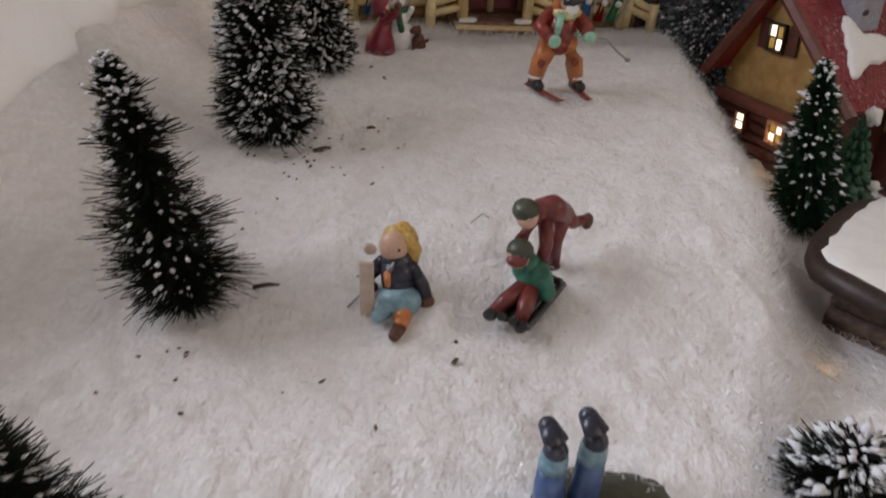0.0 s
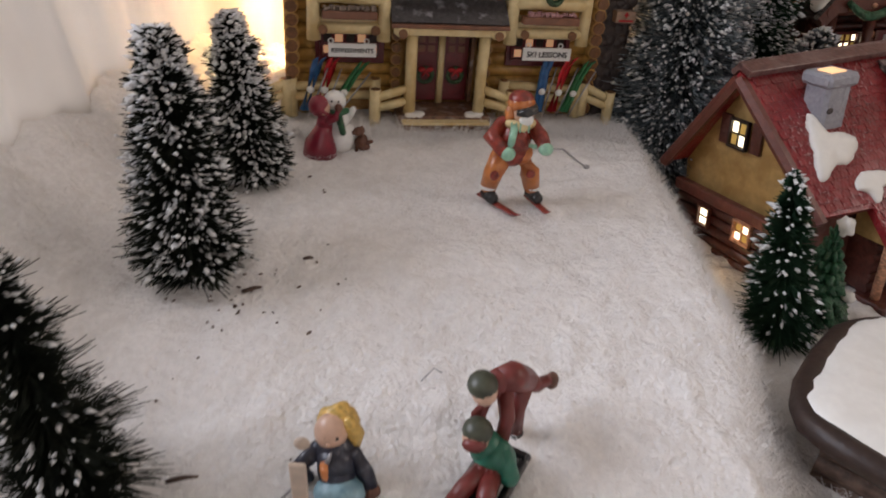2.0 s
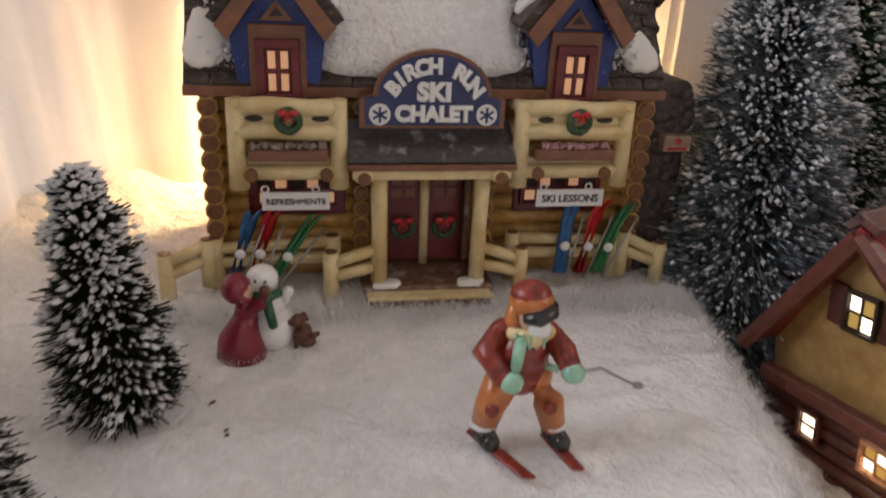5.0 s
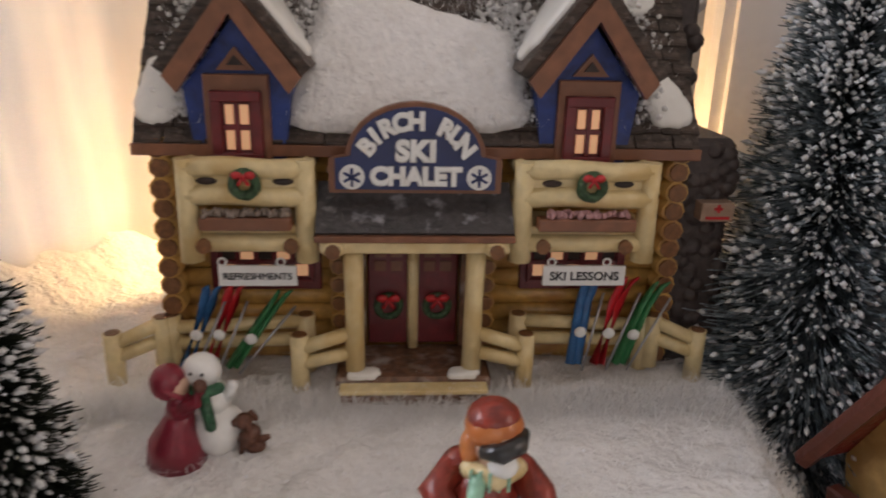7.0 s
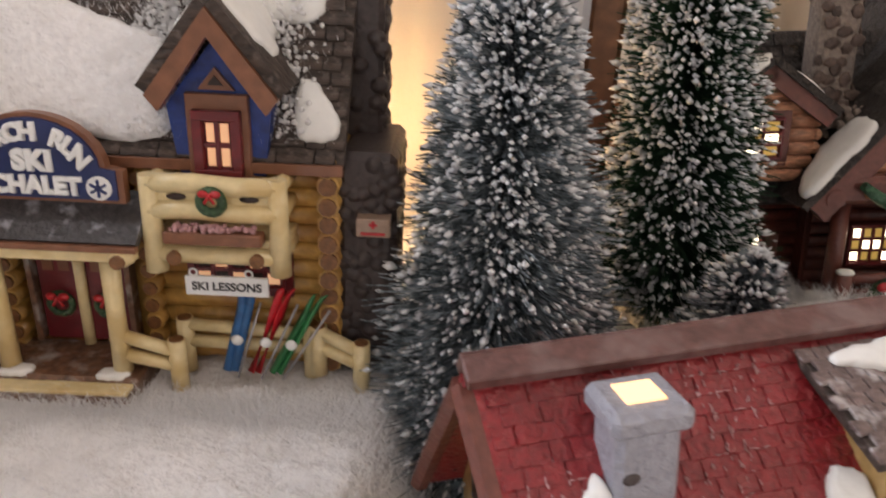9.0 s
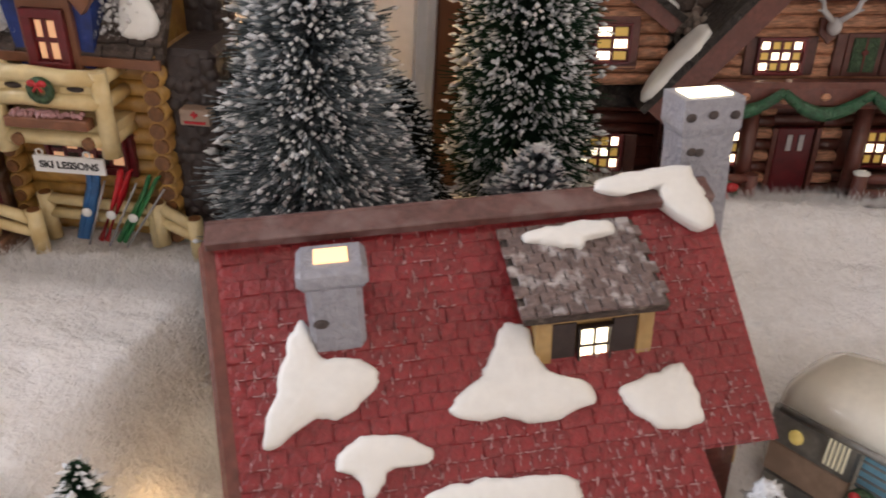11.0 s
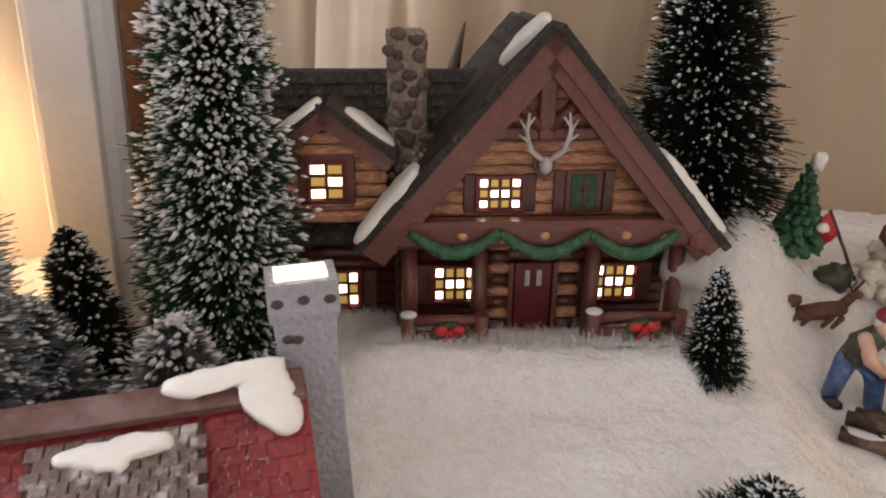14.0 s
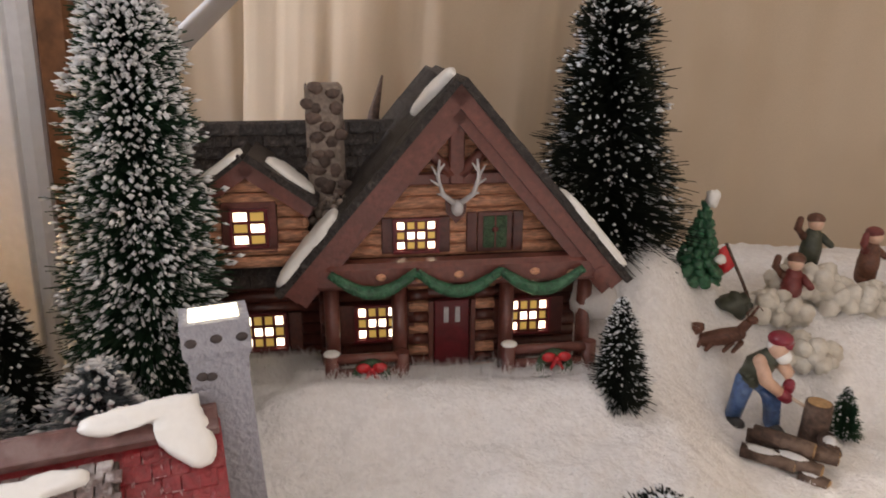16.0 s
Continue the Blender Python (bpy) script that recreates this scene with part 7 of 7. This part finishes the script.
def snowball_fight():
    rnd = random.Random(21)
    figure("brown_shrub", (0.6480, 0.838, gz(0.648, 0.838) + 0.004), S().ball((0, 0, 0.004), (0.012, 0.010, 0.009), 0, 16, 10, None, 0.6).ball((0.008, 0, 0.002), (0.008, 0.007, 0.006), 0, 12, 8, None, 0.6), [OLIVE], "dark brown moulded shrub beside the fir", "shrub", "village greenery")
    f = thing("red_flag", (0.6670, 0.838, gz(0.667, 0.838)), 0, "red flag on a leaning wooden pole", "flag")
    part("pole", S().tube([(0, 0, -0.004), (-0.016, 0, 0.028), (-0.0315, 0, 0.0560)], 0.0012, 0, 8), BARK, f, "brown pole")
    fl = S()
    n = 10
    verts = []
    for i in range(n + 1):
        for j in range(5):
            u, v = i / n, j / 4
            p = Vector((-0.0310, 0, 0.0550)).lerp(Vector((-0.0225, 0, 0.0400)), v) + Vector((-0.013 * u, -0.0022 * math.sin(u * 5), -0.010 * u + 0.001 * math.sin(u * 6 + v)))
            verts.append(p)
    fl.add(verts, [[i * 5 + j, i * 5 + j + 1, (i + 1) * 5 + j + 1, (i + 1) * 5 + j] for i in range(n) for j in range(4)], 0, True)
    fo = part("banner", fl, REDB, f, "red cloth")
    fo.modifiers.new("thickness", "SOLIDIFY").thickness = 0.0008
    # snow forts
    for x, y, z, n, w, h, d in ((0.690, 0.806, 0.082, 10, 0.020, 0.012, 0.010), (0.676, 0.836, 0.100, 12, 0.018, 0.016, 0.010), (0.705, 0.856, 0.112, 16, 0.026, 0.022, 0.010), (0.745, 0.850, 0.106, 16, 0.028, 0.016, 0.010)):
        fort = thing("snow_fort", (x, y, z), 0, "wall of rounded snowballs in dull white", "snow fort", "snow forts")
        for k in range(n * 3):
            f1 = k / (n * 3 - 1)
            spot = ((f1 - 0.5) * 2 * w, rnd.uniform(-d, d), rnd.uniform(0, 1) * h * (0.55 + 0.45 * math.sin(math.pi * f1)))
            part("snowball", S().ball(spot, rnd.uniform(0.0048, 0.0074), 0, 10, 7, None, 0.35), ROCK, fort)
    for x, y, z, coat, hat, yaw in ((0.7080, 0.872, 0.132, OLIVE, FUR, 0), (0.752, 0.872, 0.124, FUR, MAROON, 30), (0.688, 0.846, 0.108, MAROON, FUR, -20)):
        s = S()
        s.limb([(0, 0, 0.0), (0.001, 0, 0.012), (0.001, 0, 0.022)], [0.0075, 0.0078, 0.0062], 0, 12)
        s.ball((0.0010, -0.001, 0.0315), (0.0056, 0.0056, 0.0060), 1, 12, 8)
        s.ball((0.0010, 0.0, 0.0345), (0.0064, 0.0064, 0.0046), 2, 12, 8)
        s.limb([(-0.006, 0, 0.021), (-0.012, -0.002, 0.027), (-0.011, -0.002, 0.034)], [0.0032, 0.0028, 0.0024], 2, 10)
        s.limb([(0.007, 0, 0.021), (0.013, -0.004, 0.016)], [0.0032, 0.0026], 0, 10)
        figure("child_figurine", (x, y, z), s, [coat, SKIN, hat], "child figurine in winter clothes behind a snow fort", yaw=yaw)
    s = S()
    s.limb([(-0.012, 0, 0.004), (0.0, 0, 0.007), (0.010, 0, 0.010)], [0.005, 0.006, 0.005], 0, 12)
    s.limb([(0.010, 0, 0.011), (0.015, -0.001, 0.019)], [0.0036, 0.0030], 0, 10)
    s.ball((0.017, -0.002, 0.021), (0.0042, 0.003, 0.003), 0, 10, 8)
    for p in ((0.013, 0.019, 0.030), (0.020, 0.025, 0.028)):
        s.tube([(0.015, -0.001, 0.022), (p[0], -0.001, p[1] + 0.006), (p[0] + 0.003, -0.001, p[2])], [0.001, 0.0008, 0.0005], 0, 6)
    for x in (-0.014, -0.006, 0.006, 0.012):
        s.limb([(x, -0.002, 0.004), (x - 0.006, -0.006, -0.001)], [0.002, 0.0014], 0, 8)
    s.ball((-0.018, 0, 0.012), (0.005, 0.004, 0.004), 0, 10, 8, None, 0.4)
    figure("brown_animal_figurine", (0.6310, 0.802, gz(0.631, 0.802) + 0.009), s, [FUR], "rough brown deer figurine lying on the snow", "deer")


snowball_fight()


# ---- small things on the snow ----
def litter():
    rnd = random.Random(31)
    s = S()
    spots = [(-0.045, 0.330, 0.022, 26), (-0.020, 0.350, 0.030, 14), (-0.075, 0.300, 0.020, 8), (-0.060, 0.220, 0.020, 8), (0.02, 0.24, 0.05, 7), (0.66, 0.70, 0.02, 7), (-0.03, 0.43, 0.02, 8)]
    for x, y, w, n in spots:
        for k in range(n):
            px, py = x + rnd.gauss(0, w * 0.6), y + rnd.gauss(0, w * 0.5)
            r = rnd.uniform(0.0003, 0.0008)
            s.ball((px, py, gz(px, py) + 0.0012), (r * rnd.uniform(0.8, 2.2), r, r * 0.6), 0, 6, 4, pose(0, 0, 0, 0, 0, rnd.uniform(0, 180)), 0.5)
    tagged(part("needle_litter", s, BARK), "dark scattered crumbs of tree bristle on the snow", "litter", kind="stuff")
    tw = S()
    for x, y, yaw, L in ((-0.036, 0.343, 25, 0.008), (-0.017, 0.365, 15, 0.004), (-0.040, 0.262, 10, 0.010), (0.032, 0.236, 60, 0.003)):
        d = Vector((math.cos(radians(yaw)), math.sin(radians(yaw)), 0.1)) * L
        p = Vector((x, y, gz(x, y) + 0.0015))
        figure("twig", tuple(p), S().tube([-d / 2, d * 0.1 + Vector((0, 0, 0.0006)), d / 2], [0.0009, 0.0008, 0.0004], 0, 6), [BARK], "short dark twig lying on the snow", "twig", "twigs")
    c = Vector((0.038, 0.305, gz(0.038, 0.305) + 0.001))
    figure("wire_staple", tuple(c), S().tube([(-0.0040, -0.0010, 0), (-0.0045, -0.0030, 0.001), (0.0, 0.0030, 0.0024), (0.0030, 0.0015, 0.0016)], 0.00028, 0, 6), [GREYM], "thin bent wire staple on the snow", "staple")


litter()


def fluff():
    """Loose fibres that stand off the batting, denser along the hill's edge and round the houses."""
    rnd = random.Random(77)
    v, f = [], []

    def fibre(x, y, L, lift):
        z = snow_top(x, y)
        a = rnd.uniform(0, 6.283)
        d = Vector((math.cos(a), math.sin(a), rnd.uniform(0.0, lift)))
        p0 = Vector((x, y, z + 0.0004))
        p1 = p0 + d * L * 0.5 + Vector((0, 0, L * 0.18))
        p2 = p0 + d * L + Vector((rnd.uniform(-0.3, 0.3) * L, rnd.uniform(-0.3, 0.3) * L, -L * 0.05))
        w = Vector((-d.y, d.x, 0)).normalized() * 0.00011
        o = len(v)
        v.extend([tuple(p0 - w), tuple(p0 + w), tuple(p1 - w), tuple(p1 + w), tuple(p2)])
        f.extend([[o, o + 1, o + 3, o + 2], [o + 2, o + 3, o + 4]])

    for k in range(30000):
        fibre(rnd.uniform(-0.11, 0.20), rnd.uniform(0.14, 0.56), rnd.uniform(0.002, 0.006), 0.5)
    for k in range(16000):
        fibre(rnd.uniform(0.33, 0.72), rnd.uniform(0.54, 0.86), rnd.uniform(0.002, 0.006), 0.6)
    for k in range(9000):
        u = rnd.uniform(-0.115, 0.115)
        fibre(0.0345 + u * 0.982 + 0.005 + rnd.gauss(0, 0.004), 0.540 + u * 0.19 - 0.034 + rnd.gauss(0, 0.006), rnd.uniform(0.003, 0.008), 1.2)
    for k in range(16000):
        u = rnd.uniform(-0.17, 0.11)
        fibre(0.424 + u * 0.976 + 0.004, 0.738 + u * 0.216 - 0.028 + rnd.gauss(0, 0.009) + (0.03 if u < -0.085 else 0), rnd.uniform(0.003, 0.008), 1.4)
    for k in range(7000):
        y = rnd.uniform(0.16, 0.55)
        e = float(np.interp(y, [0.166, 0.21, 0.276, 0.332, 0.4, 0.56], [0.112, 0.130, 0.148, 0.160, 0.158, 0.155]))
        fibre(e + rnd.gauss(0.006, 0.006), y, rnd.uniform(0.003, 0.007), 0.9)
    s = S()
    s.v, s.f, s.m, s.s = v, f, [0] * len(f), [False] * len(f)
    tagged(part("snow_fibre", s, FLUFF), "loose white polyester fibre of the snow batting", "snow", kind="stuff")
    g = S()
    for k in range(2600):
        x, y = (rnd.uniform(-0.10, 0.17), rnd.uniform(0.15, 0.55)) if k % 3 else (rnd.uniform(0.37, 0.72), rnd.uniform(0.55, 0.80))
        r = rnd.uniform(0.0002, 0.0005)
        m = Matrix.Translation((x, y, snow_top(x, y) + 0.0016)) @ pose(0, 0, 0, rnd.uniform(-50, 50), rnd.uniform(-50, 50), rnd.uniform(0, 90))
        g.add([m @ Vector(p) for p in ((-r, -r, 0), (r, -r, 0), (r, r, 0), (-r, r, 0))], [[0, 1, 2, 3]])
    tagged(part("snow_glitter", g, GLITTER), "fine glitter flakes sprinkled on the snow", "glitter", kind="stuff")


fluff()
